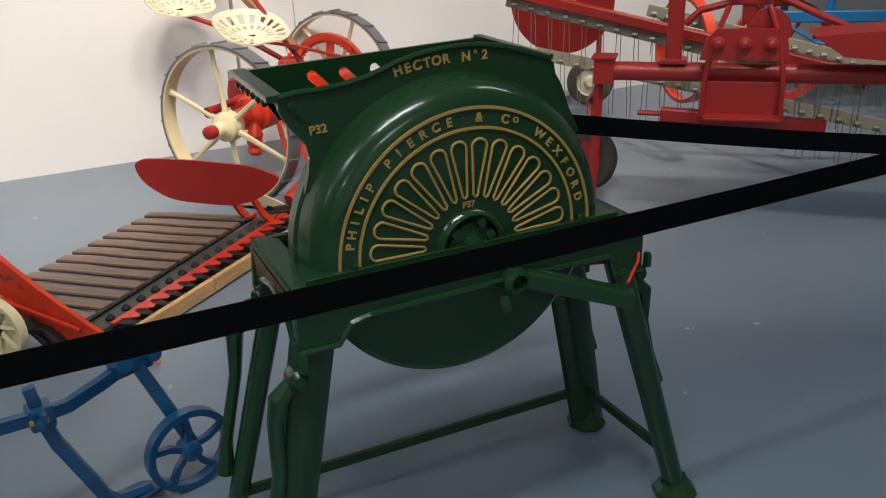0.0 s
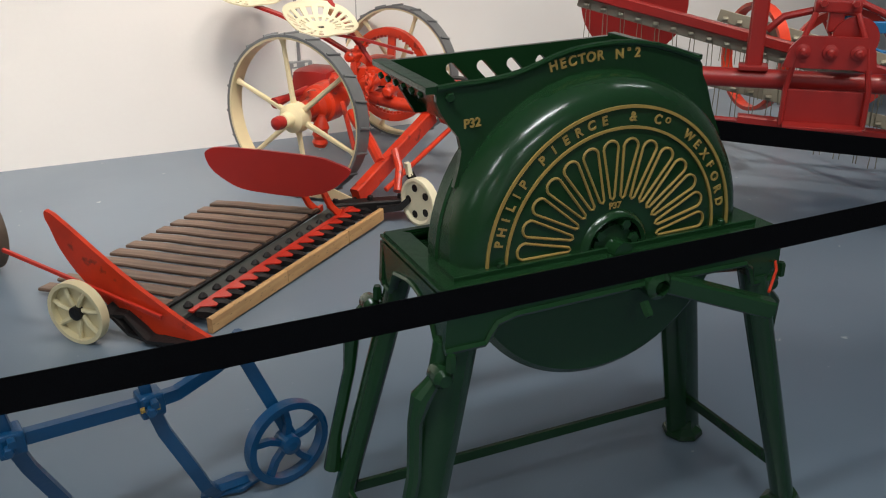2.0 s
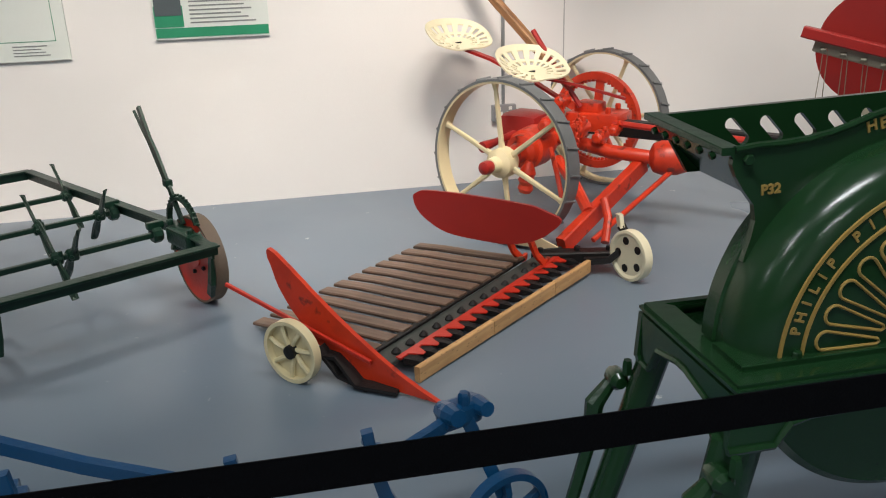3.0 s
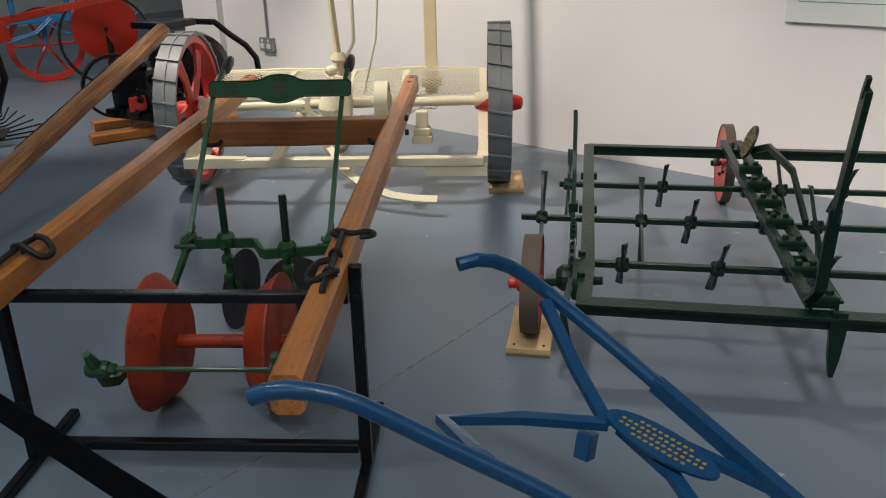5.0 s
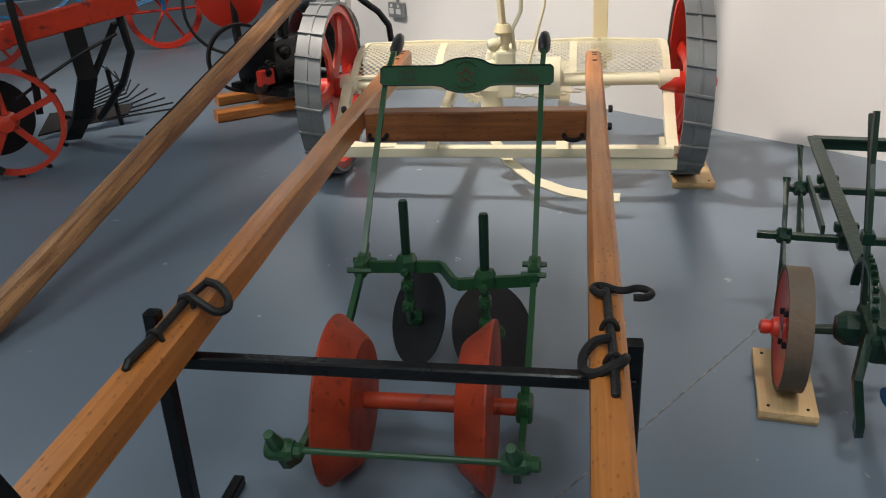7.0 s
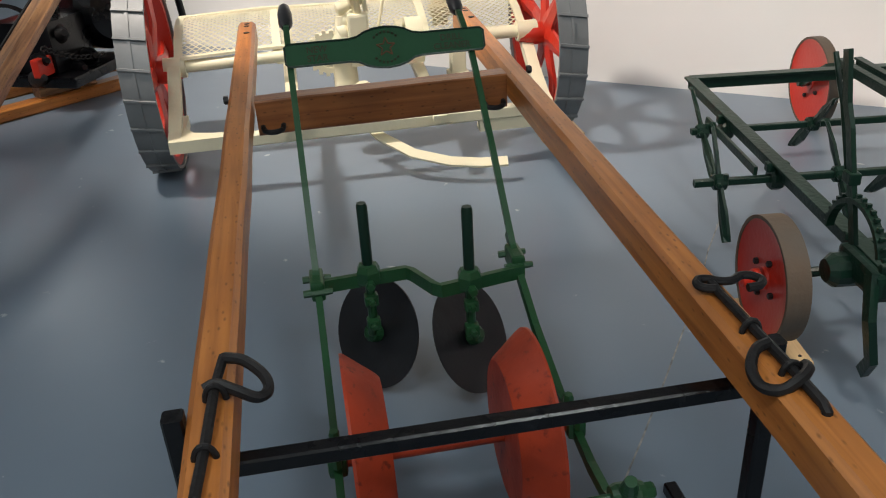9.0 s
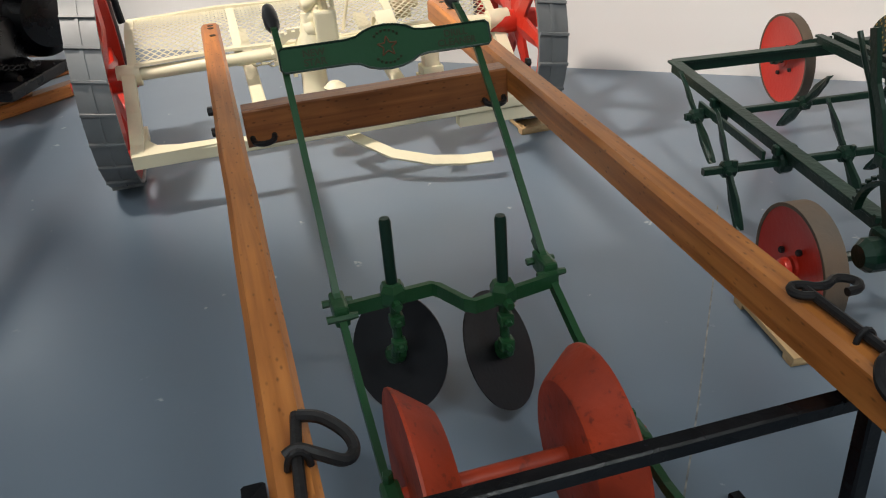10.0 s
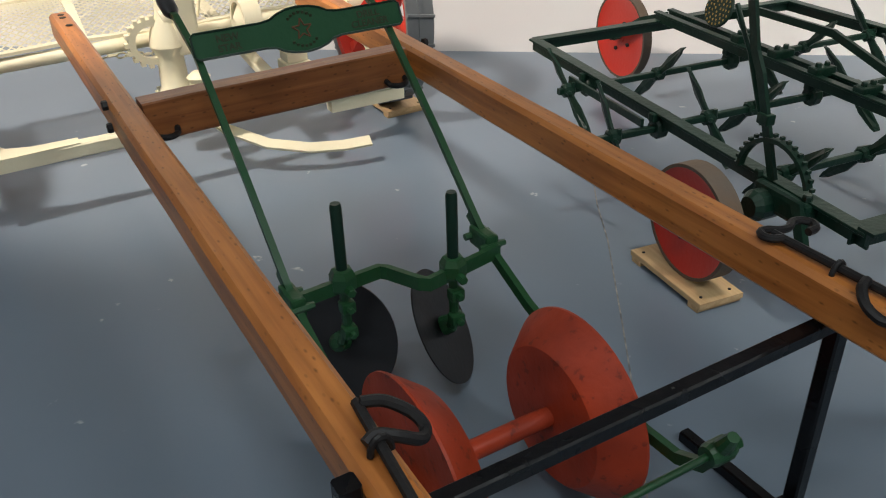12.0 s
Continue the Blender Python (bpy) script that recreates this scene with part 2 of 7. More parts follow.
def lathe(bm, at, axis, profile, seg=40, closed=False):
    """Turns profile (radius, place along the axis) round the axis through at."""
    at = V(at)
    d, s, u = axis_frame(axis)
    rings = []
    for r, z in profile:
        rings.append([bm.verts.new(at + d * z + (s * math.cos(t) + u * math.sin(t)) * max(r, 1e-4)) for t in (2 * math.pi * k / seg for k in range(seg))])
    if closed:
        quad_strip(bm, rings + [rings[0]], caps=False)
    else:
        quad_strip(bm, rings)
    bmesh.ops.recalc_face_normals(bm, faces=bm.faces)
    return bm


def disc_point(at, axis, r, ang, z=0.0):
    d, s, u = axis_frame(axis)
    return V(at) + d * z + (s * math.cos(ang) + u * math.sin(ang)) * r


def cube(bm, c, size, rz=0.0, bevel=0.0):
    m = pose(*c, 0, 0, rz) @ Matrix.Diagonal((*size, 1))
    r = bmesh.ops.create_cube(bm, size=1.0, matrix=m)
    if bevel:
        es = {e for v in r["verts"] for e in v.link_edges}
        bmesh.ops.bevel(bm, geom=list(es), offset=bevel, segments=2, affect="EDGES", profile=0.6)
    return bm


def plate(bm, outline, thick, m):
    """A flat plate: outline (x, y) in the plane of m, thick along its z."""
    a = [bm.verts.new(m @ V((x, y, 0))) for x, y in outline]
    b = [bm.verts.new(m @ V((x, y, thick))) for x, y in outline]
    return quad_strip(bm, [a, b])


def rounded(pts, n=4):
    """A smooth closed outline through pts."""
    out = []
    k = len(pts)
    for i in range(k):
        p0, p1, p2, p3 = (V((*pts[(i + j) % k], 0)) for j in (-1, 0, 1, 2))
        for q in range(n):
            t = q / n
            v = 0.5 * (2 * p1 + (p2 - p0) * t + (2 * p0 - 5 * p1 + 4 * p2 - p3) * t * t + (3 * p1 - p0 - 3 * p2 + p3) * t ** 3)
            out.append((v.x, v.y))
    return out


def curve_through(pts, n=5):
    """A smooth open line through pts."""
    q = [pts[0] * 2 - pts[1]] + list(pts) + [pts[-1] * 2 - pts[-2]]
    out = []
    for i in range(1, len(q) - 2):
        p0, p1, p2, p3 = q[i - 1:i + 3]
        for k in range(n):
            t = k / n
            out.append(0.5 * (2 * p1 + (p2 - p0) * t + (2 * p0 - 5 * p1 + 4 * p2 - p3) * t * t + (3 * p1 - p0 - 3 * p2 + p3) * t ** 3))
    return out + [pts[-1]]


def holed_plate(bm, outline, holes, thick, m):
    """A plate with holes through it."""
    edges = []
    for ring in (outline, *holes):
        vs = [bm.verts.new(m @ V((x, y, 0))) for x, y in ring]
        edges += [bm.edges.new((vs[i], vs[(i + 1) % len(vs)])) for i in range(len(vs))]
    r = bmesh.ops.triangle_fill(bm, use_beauty=True, use_dissolve=False, edges=edges)
    fs = [g for g in r["geom"] if isinstance(g, bmesh.types.BMFace)]
    e = bmesh.ops.extrude_face_region(bm, geom=fs)
    off = (m.to_3x3() @ V((0, 0, thick)))
    bmesh.ops.translate(bm, verts=[g for g in e["geom"] if isinstance(g, bmesh.types.BMVert)], vec=off)
    bmesh.ops.recalc_face_normals(bm, faces=bm.faces)
    return bm


def beam(name, a, b, w, h, material, parent, label="", bevel=0.15, sag=0.0, taper=1.0):
    """A timber from a to b whose grain runs along it; made along its own x axis."""
    a, b = V(a), V(b)
    d, s, u = frame_of(a, b)
    m = Matrix((d, -s, u)).transposed().to_4x4()
    m.translation = a
    n = (b - a).length
    bm = bmesh.new()
    rings = []
    steps = max(2, int(n / 0.12))
    for k in range(steps + 1):
        f = k / steps
        ww, hh = w * (1 + (taper - 1) * f), h * (1 + (taper - 1) * f)
        c = min(ww, hh) * bevel
        jit = V((0, noise.noise(V((f * 9, w, n))) * 0.003, noise.noise(V((f * 9, 4, n))) * 0.003 + sag * math.sin(f * math.pi)))
        prof = [(-ww / 2 + c, -hh / 2), (ww / 2 - c, -hh / 2), (ww / 2, -hh / 2 + c), (ww / 2, hh / 2 - c), (ww / 2 - c, hh / 2), (-ww / 2 + c, hh / 2), (-ww / 2, hh / 2 - c), (-ww / 2, -hh / 2 + c)]
        rings.append([bm.verts.new(V((f * n, x, y)) + jit) for x, y in prof])
    quad_strip(bm, rings)
    bmesh.ops.recalc_face_normals(bm, faces=bm.faces)
    return part(name, bm, material, parent, label, m=m)


def bolt(bm, at, axis, r=0.011, h=0.012):
    lathe(bm, at, axis, [(r, 0), (r, h * 0.8), (r * 0.8, h)], seg=6)
    return bm


def plane_frame(o, x, y):
    """The matrix of a plane at o with its x and y axes."""
    x = V(x).normalized()
    y = (V(y) - x * V(y).dot(x)).normalized()
    z = x.cross(y)
    m = Matrix((x, y, z)).transposed().to_4x4()
    m.translation = V(o)
    return m


def writing(body, size, m, material, parent, name="lettering", thick=0.001, align="CENTER"):
    cu = bpy.data.curves.new(name, "FONT")
    cu.body, cu.size, cu.extrude, cu.align_x, cu.align_y, cu.offset = body, size, thick, align, "CENTER", size * 0.025
    tmp = bpy.data.objects.new(name, cu)
    scene.collection.objects.link(tmp)
    dg = bpy.context.evaluated_depsgraph_get()
    me = bpy.data.meshes.new_from_object(tmp.evaluated_get(dg))
    bpy.data.objects.remove(tmp)
    bm = B()
    bm.from_mesh(me)
    bpy.data.meshes.remove(me)
    bmesh.ops.transform(bm, matrix=m, verts=bm.verts)
    return bm if parent is None else part(name, bm, material, parent)


# ---- room ----
WY = 5.45


def slab(name, lo, hi, material, label, category):
    bm = B()
    cube(bm, [(a + b) / 2 for a, b in zip(lo, hi)], [b - a for a, b in zip(lo, hi)])
    ob = part(name, bm, material)
    return tagged(ob, label, category, kind="structure")


slab("floor", (-14, -6, -0.2), (9, 12, 0), FLOORM, "grey-blue painted concrete floor with scuffs", "floor")
slab("ceiling", (-14, -6, 4.0), (9, 12, 4.2), CEILM, "plain white ceiling", "ceiling")
slab("wall_north", (-6.9, WY, 0), (8.75, WY + 0.25, 4.0), WALLM, "white painted wall behind the machines", "wall")
slab("wall_far", (-14, 11.75, 0), (9, 12, 4.0), WALLM, "white painted far wall", "wall")
slab("wall_south", (-14, -6, 0), (9, -5.75, 4.0), WALLM, "white painted wall", "wall")
slab("wall_east", (8.75, -5.75, 0), (9, 11.75, 4.0), WALLM, "white painted wall", "wall")
slab("wall_west", (-14, -5.75, 0), (-13.75, 11.75, 4.0), WALLM, "white painted wall", "wall")
slab("wall_pilaster", (-6.5, WY - 0.06, 0), (-6.3, WY, 4.0), WALLM, "white painted shallow pilaster on the wall", "pilaster")

# ---- wheels ----
def ring(bm, at, axis, r0, r1, w, seg=48):
    return lathe(bm, at, axis, [(r0, -w / 2), (r1, -w / 2), (r1, w / 2), (r0, w / 2)], seg, closed=True)


def solid_wheel(parent, at, axis, r, w, name="wheel"):
    """A red cast disc wheel in a worn steel tyre."""
    bm = B()
    lathe(bm, at, axis, [(0.001, -w * 0.42), (0.03, -w * 0.42), (0.032, -w * 0.3), (r * 0.6, -w * 0.22), (r * 0.9, -w * 0.4), (r - 0.008, -w * 0.46), (r - 0.008, w * 0.46), (r * 0.9, w * 0.4), (r * 0.6, w * 0.22), (0.032, w * 0.3), (0.03, w * 0.55), (0.001, w * 0.55)], 40)
    wh = part(name, bm, RED, parent, "red cast disc wheel", True)
    bm = B()
    ring(bm, at, axis, r - 0.01, r, w)
    part("tyre", bm, RUST, wh, "worn dusty tyre", True)
    for k in range(4):
        bm = B()
        p = disc_point(at, axis, r * 0.35, k * 1.5708 + 0.4, -w * 0.27)
        bolt(bm, p, -V(axis), 0.009, 0.012)
        part("bolt", bm, IRON, wh)
    return wh


# ---- frames of the digger's side ----
def LP(s, b, z):
    return V((-3.05 - 0.61 * s + 0.792 * b, 2.94 + 0.792 * s + 0.61 * b, z))


BX, AX = V((0.792, 0.61, 0)), V((-0.61, 0.792, 0))


def lugged_wheel(parent, at, r=0.43, w=0.12, phase=0.0):
    """A red spoked wheel in a wide grey tyre with cross cleats."""
    wh_bm = B()
    ring(wh_bm, at, BX, r - 0.05, r - 0.012, w * 0.8)
    wh = part("wheel", wh_bm, RED, parent, "red spoked land wheel", True)
    bm = B()
    ring(bm, at, BX, r - 0.014, r, w, 64)
    ring(bm, V(at) - BX * 0.004, BX, r - 0.001, r + 0.005, 0.012, 64)
    part("tyre", bm, GREY, wh, "wide grey steel tyre", True)
    for k in range(22):
        a = phase + 2 * math.pi * k / 22
        bm = B()
        p = disc_point(at, BX, r + 0.004, a)
        tang = disc_point(at, BX, 1, a + 1.5708) - V(at)
        bar(bm, p - BX * w * 0.5 - tang * 0.01, p + BX * w * 0.5 + tang * 0.01, 0.012, 0.014, up=p - V(at))
        part("cleat", bm, GREY, wh)
    for k in range(6):
        a = phase + 2 * math.pi * k / 6
        bm = B()
        p0, p1 = disc_point(at, BX, 0.04, a), disc_point(at, BX, r - 0.03, a)
        tang = disc_point(at, BX, 1, a + 1.5708) - V(at)
        rings = []
        for f in (0, 0.15, 0.5, 0.85, 1):
            ww = 0.03 + 0.03 * abs(2 * f - 1) ** 2
            c = p0.lerp(p1, f) + BX * 0.02 * math.sin(f * 3.14)
            rings.append([bm.verts.new(c + tang * x * ww + BX * y * 0.012) for x, y in ((-1, -0.6), (0, -1.6), (1, -0.6), (1, 0.6), (0, 1.6), (-1, 0.6))])
        quad_strip(bm, rings)
        bmesh.ops.recalc_face_normals(bm, faces=bm.faces)
        part("spoke", bm, RED, wh)
    bm = B()
    lathe(bm, at, BX, [(0.02, -0.13), (0.035, -0.12), (0.05, -0.06), (0.05, 0.06), (0.035, 0.12), (0.02, 0.13)], 20)
    part("hub", bm, RED, wh, smooth=True)
    return wh


def expanded_mesh(bm, corner, ux, uy, nx, ny, curve):
    """Expanded metal between corner, corner+ux and corner+uy: rows of slit diamonds."""
    def at(i, j):
        fx, fy = i / nx, j / ny
        return V(corner) + V(ux) * fx + V(uy) * fy + V((0, 0, curve * math.sin(fy * math.pi)))
    for j in range(ny):
        prev = None
        for i in range(nx + 1):
            lo = at(i, j + 0.0 + (0.46 if i % 2 else 0.04) + (0.5 if j % 2 and False else 0))
            lo2 = at(i, j + 1.0 - (0.46 if i % 2 else 0.04))
            cur = (lo, lo2)
            if prev:
                for a, b in ((prev[0], cur[0]), (prev[1], cur[1])):
                    n = V((0, 0, 0.0022))
                    d = (b - a).normalized()
                    sd = d.cross(V((0, 0, 1))).normalized() * 0.0031
                    vs = [bm.verts.new(p) for p in (a - sd, a + sd, b + sd, b - sd, a - sd + n, a + sd + n, b + sd + n, b - sd + n)]
                    for q in ((0, 3, 2, 1), (4, 5, 6, 7), (0, 1, 5, 4), (2, 3, 7, 6)):
                        bm.faces.new([vs[x] for x in q])
            prev = cur
    return bm


def timber_block(at, along, n=0.3, w=0.15, name="wooden_block"):
    """A little pallet of pale pine under a wheel: two runners and a board with screws."""
    ob = thing(name, "small pale pine pallet block under a machine wheel", "wood block", at, group="wheel blocks")
    d = V((along[0], along[1], 0)).normalized()
    sdir = V((-d.y, d.x, 0))
    for k in (-1, 1):
        c = V(at) + d * k * (n / 2 - 0.03)
        beam("runner", c - sdir * w / 2 + V((0, 0, 0.009)), c + sdir * w / 2 + V((0, 0, 0.009)), 0.045, 0.018, BLOCKW, ob)
    c = V(at) + V((0, 0, 0.025))
    top = beam("board", c - d * n / 2, c + d * n / 2, w, 0.018, BLOCKW, ob, bevel=0.08)
    for k in (-1, 1):
        for j in (-1, 1):
            bm = B()
            bolt(bm, c + d * k * (n / 2 - 0.03) + sdir * j * (w / 2 - 0.025) + V((0, 0, 0.008)), (0, 0, 1), 0.005, 0.003)
            part("screw", bm, IRON, top)
    return ob


def digger():
    ob = thing("horse_drawn_digger", "cream-painted horse-drawn digger with long wooden shafts and red spoked wheels", "farm machine", LP(1.2, 0.41, 0))
    # shafts and the cross timber
    beam("shaft", LP(-2.06, -0.012, 0.557), LP(0.925, -0.012, 0.627), 0.066, 0.084, SHAFT, ob, "varnished pine shaft with knots", 0.16)
    beam("shaft", LP(-2.01, 0.810, 0.566), LP(0.85, 0.824, 0.626), 0.064, 0.086, SHAFT, ob, "varnished pine shaft with knots", 0.16)
    cb = beam("cross_timber", LP(-0.004, 0.03, 0.585), LP(0.002, 0.788, 0.591), 0.07, 0.105, CROSSW, ob, "dark varnished cross timber", 0.06)
    for s, b in ((-0.036, 0.075), (-0.03, 0.745)):
        bm = B()
        c = LP(s, b, 0.552)
        tube(bm, [c + BX * 0.03 * math.cos(t) - AX * 0.04 * math.sin(t) + V((0, 0, 0.03 * max(0, math.cos(t) * math.cos(t) - 0.75))) for t in [k * math.pi / 12 for k in range(13)]], 0.008)
        part("staple", bm, IRON, cb, "black iron staple")
    for b in (-0.045, 0.86):
        for z in (0.60, 0.66):
            bm = B()
            bolt(bm, LP(0.0, b, z - 0.02), BX * (1 if b > 0 else -1), 0.013, 0.014)
            part("bolt", bm, IRON, ob, "black square-head bolt")
    # draught rods stapled to the shafts, with their rings and a flat S hook
    rings = ([(-1.346, 0.008, 0.636), (-1.356, 0.038, 0.632), (-1.379, 0.066, 0.616), (-1.404, 0.072, 0.606), (-1.422, 0.056, 0.608), (-1.420, 0.026, 0.626), (-1.410, 0.000, 0.634), (-1.414, -0.018, 0.63)], [(-1.512, 0.814, 0.634), (-1.522, 0.788, 0.632), (-1.548, 0.769, 0.620), (-1.580, 0.768, 0.612), (-1.602, 0.786, 0.618), (-1.602, 0.812, 0.632), (-1.588, 0.832, 0.636), (-1.572, 0.837, 0.632)])
    rods = ([(-1.336, 0.006, 0.630), (-1.414, -0.002, 0.632), (-1.534, -0.010, 0.622), (-1.629, -0.017, 0.619), (-1.639, -0.018, 0.612), (-1.641, -0.018, 0.58)], [(-1.330, 0.812, 0.634), (-1.450, 0.815, 0.631), (-1.560, 0.818, 0.628), (-1.650, 0.818, 0.625), (-1.660, 0.818, 0.62), (-1.664, 0.818, 0.592)])
    for loop, rod in zip(rings, rods):
        bm = B()
        tube(bm, curve_through([LP(*q) for q in loop]), 0.0088, 8)
        part("ring", bm, IRON, ob, "black iron draught ring", True)
        bm = B()
        tube(bm, [LP(*q) for q in rod], 0.008, 8)
        part("rod", bm, IRON, ob, "black iron rod stapled to the shaft", True)
        for k in (1, 2):
            bm = B()
            c = LP(rod[k][0] - 0.01, rod[k][1], rod[k][2] - 0.016)
            tube(bm, [c + BX * 0.015 * math.cos(t) + V((0, 0, 0.026 * math.sin(t))) for t in [j * math.pi / 8 for j in range(9)]], 0.005, 8)
            part("staple", bm, IRON, ob)
    bm = B()
    hook = [(-1.352, 0.80), (-1.345, 0.784), (-1.33, 0.777), (-1.316, 0.786), (-1.318, 0.802), (-1.33, 0.818), (-1.333, 0.838), (-1.322, 0.86), (-1.328, 0.878), (-1.345, 0.886), (-1.36, 0.874), (-1.362, 0.852)]
    tube(bm, curve_through([LP(q, w + 0.01, 0.636) for q, w in hook]), 0.0075, 8)
    part("hook", bm, IRON, ob, "black iron S hook", True)
    for b, s in ((-0.01, 0.89), (-0.01, 0.85), (-0.008, 0.74), (0.828, 0.815), (0.828, 0.775), (0.827, 0.66)):
        bm = B()
        lathe(bm, LP(s, b, 0.6675 if b < 0 else 0.6675), (0, 0, 1), [(0.011, 0), (0.011, 0.002)], 12)
        part("bolt_head", bm, IRON, ob)
    # wheels and axle
    lugged_wheel(ob, LP(1.25, -0.455, 0.423), 0.418)
    lugged_wheel(ob, LP(1.17, 1.265, 0.459), 0.42, phase=0.2)
    bm = B()
    tube(bm, [LP(1.25, -0.45, 0.435), LP(1.21, 0.3, 0.455), LP(1.17, 1.26, 0.475)], 0.026, 14)
    part("axle", bm, PALE, ob, smooth=True)
    for b, sg in ((-0.36, 1), (1.18, -1)):
        bm = B()
        lathe(bm, LP(1.247 if sg > 0 else 1.173, b - 0.045, 0.437 if sg > 0 else 0.473), BX, [(0.045, 0), (0.045, 0.09)], 16)
        part("bearing", bm, PALE, ob, smooth=True)
        bm = B()
        strip(bm, [LP(1.2, b, 0.44), LP(1.05, b, 0.33), LP(0.9, b, 0.25), LP(0.84, b, 0.235)], 0.05, 0.04)
        part("side_arm", bm, PALE, ob)
        bm = B()
        inner = b + sg * 0.24
        m = plane_frame(LP(0.84, b - 0.02 * sg, 0.205), BX * sg, AX)
        plate(bm, [(0, -0.04), (0.32, -0.03), (0.32, 0.025), (0.17, 0.03), (0.09, 0.06), (0.055, 0.13), (0.05, 0.3), (0, 0.3)], 0.05, m)
        bmesh.ops.recalc_face_normals(bm, faces=bm.faces)
        part("corner_bracket", bm, PALE, ob, "cream cast corner bracket")
    bm = B()
    bar(bm, LP(0.835, -0.34, 0.225), LP(0.815, 1.18, 0.235), 0.05, 0.05)
    part("front_rail", bm, PALE, ob)
    for b in (0.12, 0.70):
        bm = B()
        bar(bm, LP(0.72, b, 0.26), LP(1.9, b, 0.40), 0.055, 0.03)
        part("frame_bar", bm, PALE, ob)
    bm = B()
    pts = [LP(1.0, 0.36, 0.26), LP(0.85, 0.46, 0.17), LP(0.74, 0.58, 0.12), LP(0.67, 0.72, 0.095), LP(0.635, 0.84, 0.088), LP(0.62, 0.95, 0.088)]
    strip(bm, pts, 0.045, 0.012, up=(0.3, -0.4, 0.9))
    part("curved_tail_bar", bm, PALE, ob, "curved cream flat bar")
    # cover of expanded metal
    bm = B()
    expanded_mesh(bm, LP(1.25, -0.33, 0.475), BX * 1.50, AX * 0.40 + V((0, 0, 0.09)), 92, 15, 0.045)
    part("mesh_cover", bm, PALE, ob, "cream expanded metal mesh cover")
    for a, b in [(LP(1.24, q, 0.475), LP(1.65, q, 0.562)) for q in (-0.34, 0.08, 0.43, 0.74, 1.18)] + [(LP(1.65, -0.36, 0.565), LP(1.65, 1.19, 0.565)), (LP(1.235, -0.33, 0.478), LP(1.235, 1.17, 0.478))]:
        bm = B()
        mid = (a + b) / 2 + V((0, 0, 0.05 if abs(a.z - b.z) > 0.01 else 0))
        strip(bm, [a, (a + mid) / 2 + V((0, 0, 0.012)), mid, (b + mid) / 2 + V((0, 0, 0.012)), b], 0.035, 0.012)
        part("mesh_frame", bm, PALE, ob)
    # fluted seat of the gear and the stepped foot behind it
    bm = B()
    lathe(bm, LP(0.98, 0.42, 0.27), (0, 0, 1), [(0.04, 0), (0.05, 0.02), (0.035, 0.06), (0.045, 0.08), (0.02, 0.1)], 20)
    part("casting", bm, PALE, ob, smooth=True)
    bm = B()
    for k, (w, h) in enumerate(((0.11, 0.04), (0.09, 0.04), (0.065, 0.14))):
        cube(bm, LP(1.1, 0.85, 0.285 + 0.04 * k), (w, w, h), 37.6, 0.006)
    part("stepped_foot", bm, PALE, ob, "stepped cream cast foot")
    for z, r2 in ((0.60, 0.035), (0.66, 0.028), (0.56, 0.05)):
        bm = B()
        lathe(bm, LP(1.13, 0.40, z), BX + V((0, 0, 0.3)), [(r2 * 0.4, -0.06), (r2, -0.05), (r2, -0.02), (r2 * 0.7, 0.0), (r2, 0.03), (r2 * 0.5, 0.06)], 16)
        part("casting", bm, PALE, ob, smooth=True)
    bm = B()
    ring(bm, LP(1.12, 0.30, 0.47), AX, 0.06, 0.085, 0.03, 28)
    for k in range(18):
        t = 2 * math.pi * k / 18
        cube(bm, LP(1.12, 0.30, 0.47) + BX * 0.09 * math.cos(t) + V((0, 0, 0.09 * math.sin(t))), (0.016, 0.03, 0.016), 37.6)
    part("bevel_gear", bm, PALE, ob, "cream bevel gear", True)
    # gear case, drum, levers and post
    bm = B()
    lathe(bm, LP(1.12, 0.36, 0.36), (0, 0, 1), [(0.03, -0.16), (0.06, -0.15), (0.075, -0.1), (0.055, -0.07), (0.05, 0.05), (0.07, 0.09), (0.06, 0.14), (0.03, 0.2), (0.02, 0.26)], 24)
    part("gear_case", bm, PALE, ob, "cream fluted gear case", True)
    for k in range(10):
        bm = B()
        t = 2 * math.pi * k / 10
        c = LP(1.12, 0.36, 0.27)
        bar(bm, c + V((math.cos(t) * 0.06, math.sin(t) * 0.06, -0.05)), c + V((math.cos(t) * 0.075, math.sin(t) * 0.075, 0.01)), 0.014, 0.014)
        part("gear_tooth", bm, PALE, ob)
    bm = B()
    ring(bm, LP(1.02, 0.65, 0.515), BX, 0.075, 0.095, 0.07, 32)
    lathe(bm, LP(1.02, 0.65, 0.515), BX, [(0.02, -0.05), (0.08, -0.01), (0.08, 0.01), (0.02, 0.05)], 28)
    part("drum", bm, PALE, ob, "cream drum pulley", True)
    bm = B()
    cube(bm, LP(1.1, 0.43, 0.52), (0.09, 0.07, 0.22), 37.6, 0.012)
    part("bracket", bm, PALE, ob)
    bm = B()
    tube(bm, [LP(1.1, 0.44, 0.55), LP(1.09, 0.42, 0.72)], 0.018)
    lathe(bm, LP(1.09, 0.42, 0.70), (0, 0, 1), [(0.03, 0), (0.045, 0.015), (0.03, 0.05)], 16)
    bar(bm, LP(1.09, 0.42, 0.72), LP(1.12, 0.36, 1.45), 0.022, 0.03)
    part("lever", bm, CREAM, ob, "cream hand lever")
    bm = B()
    tube(bm, [LP(1.12, 0.47, 0.62), LP(1.1, 0.46, 0.72), LP(1.12, 0.5, 0.80), LP(1.13, 0.5, 1.4)], 0.01, 8)
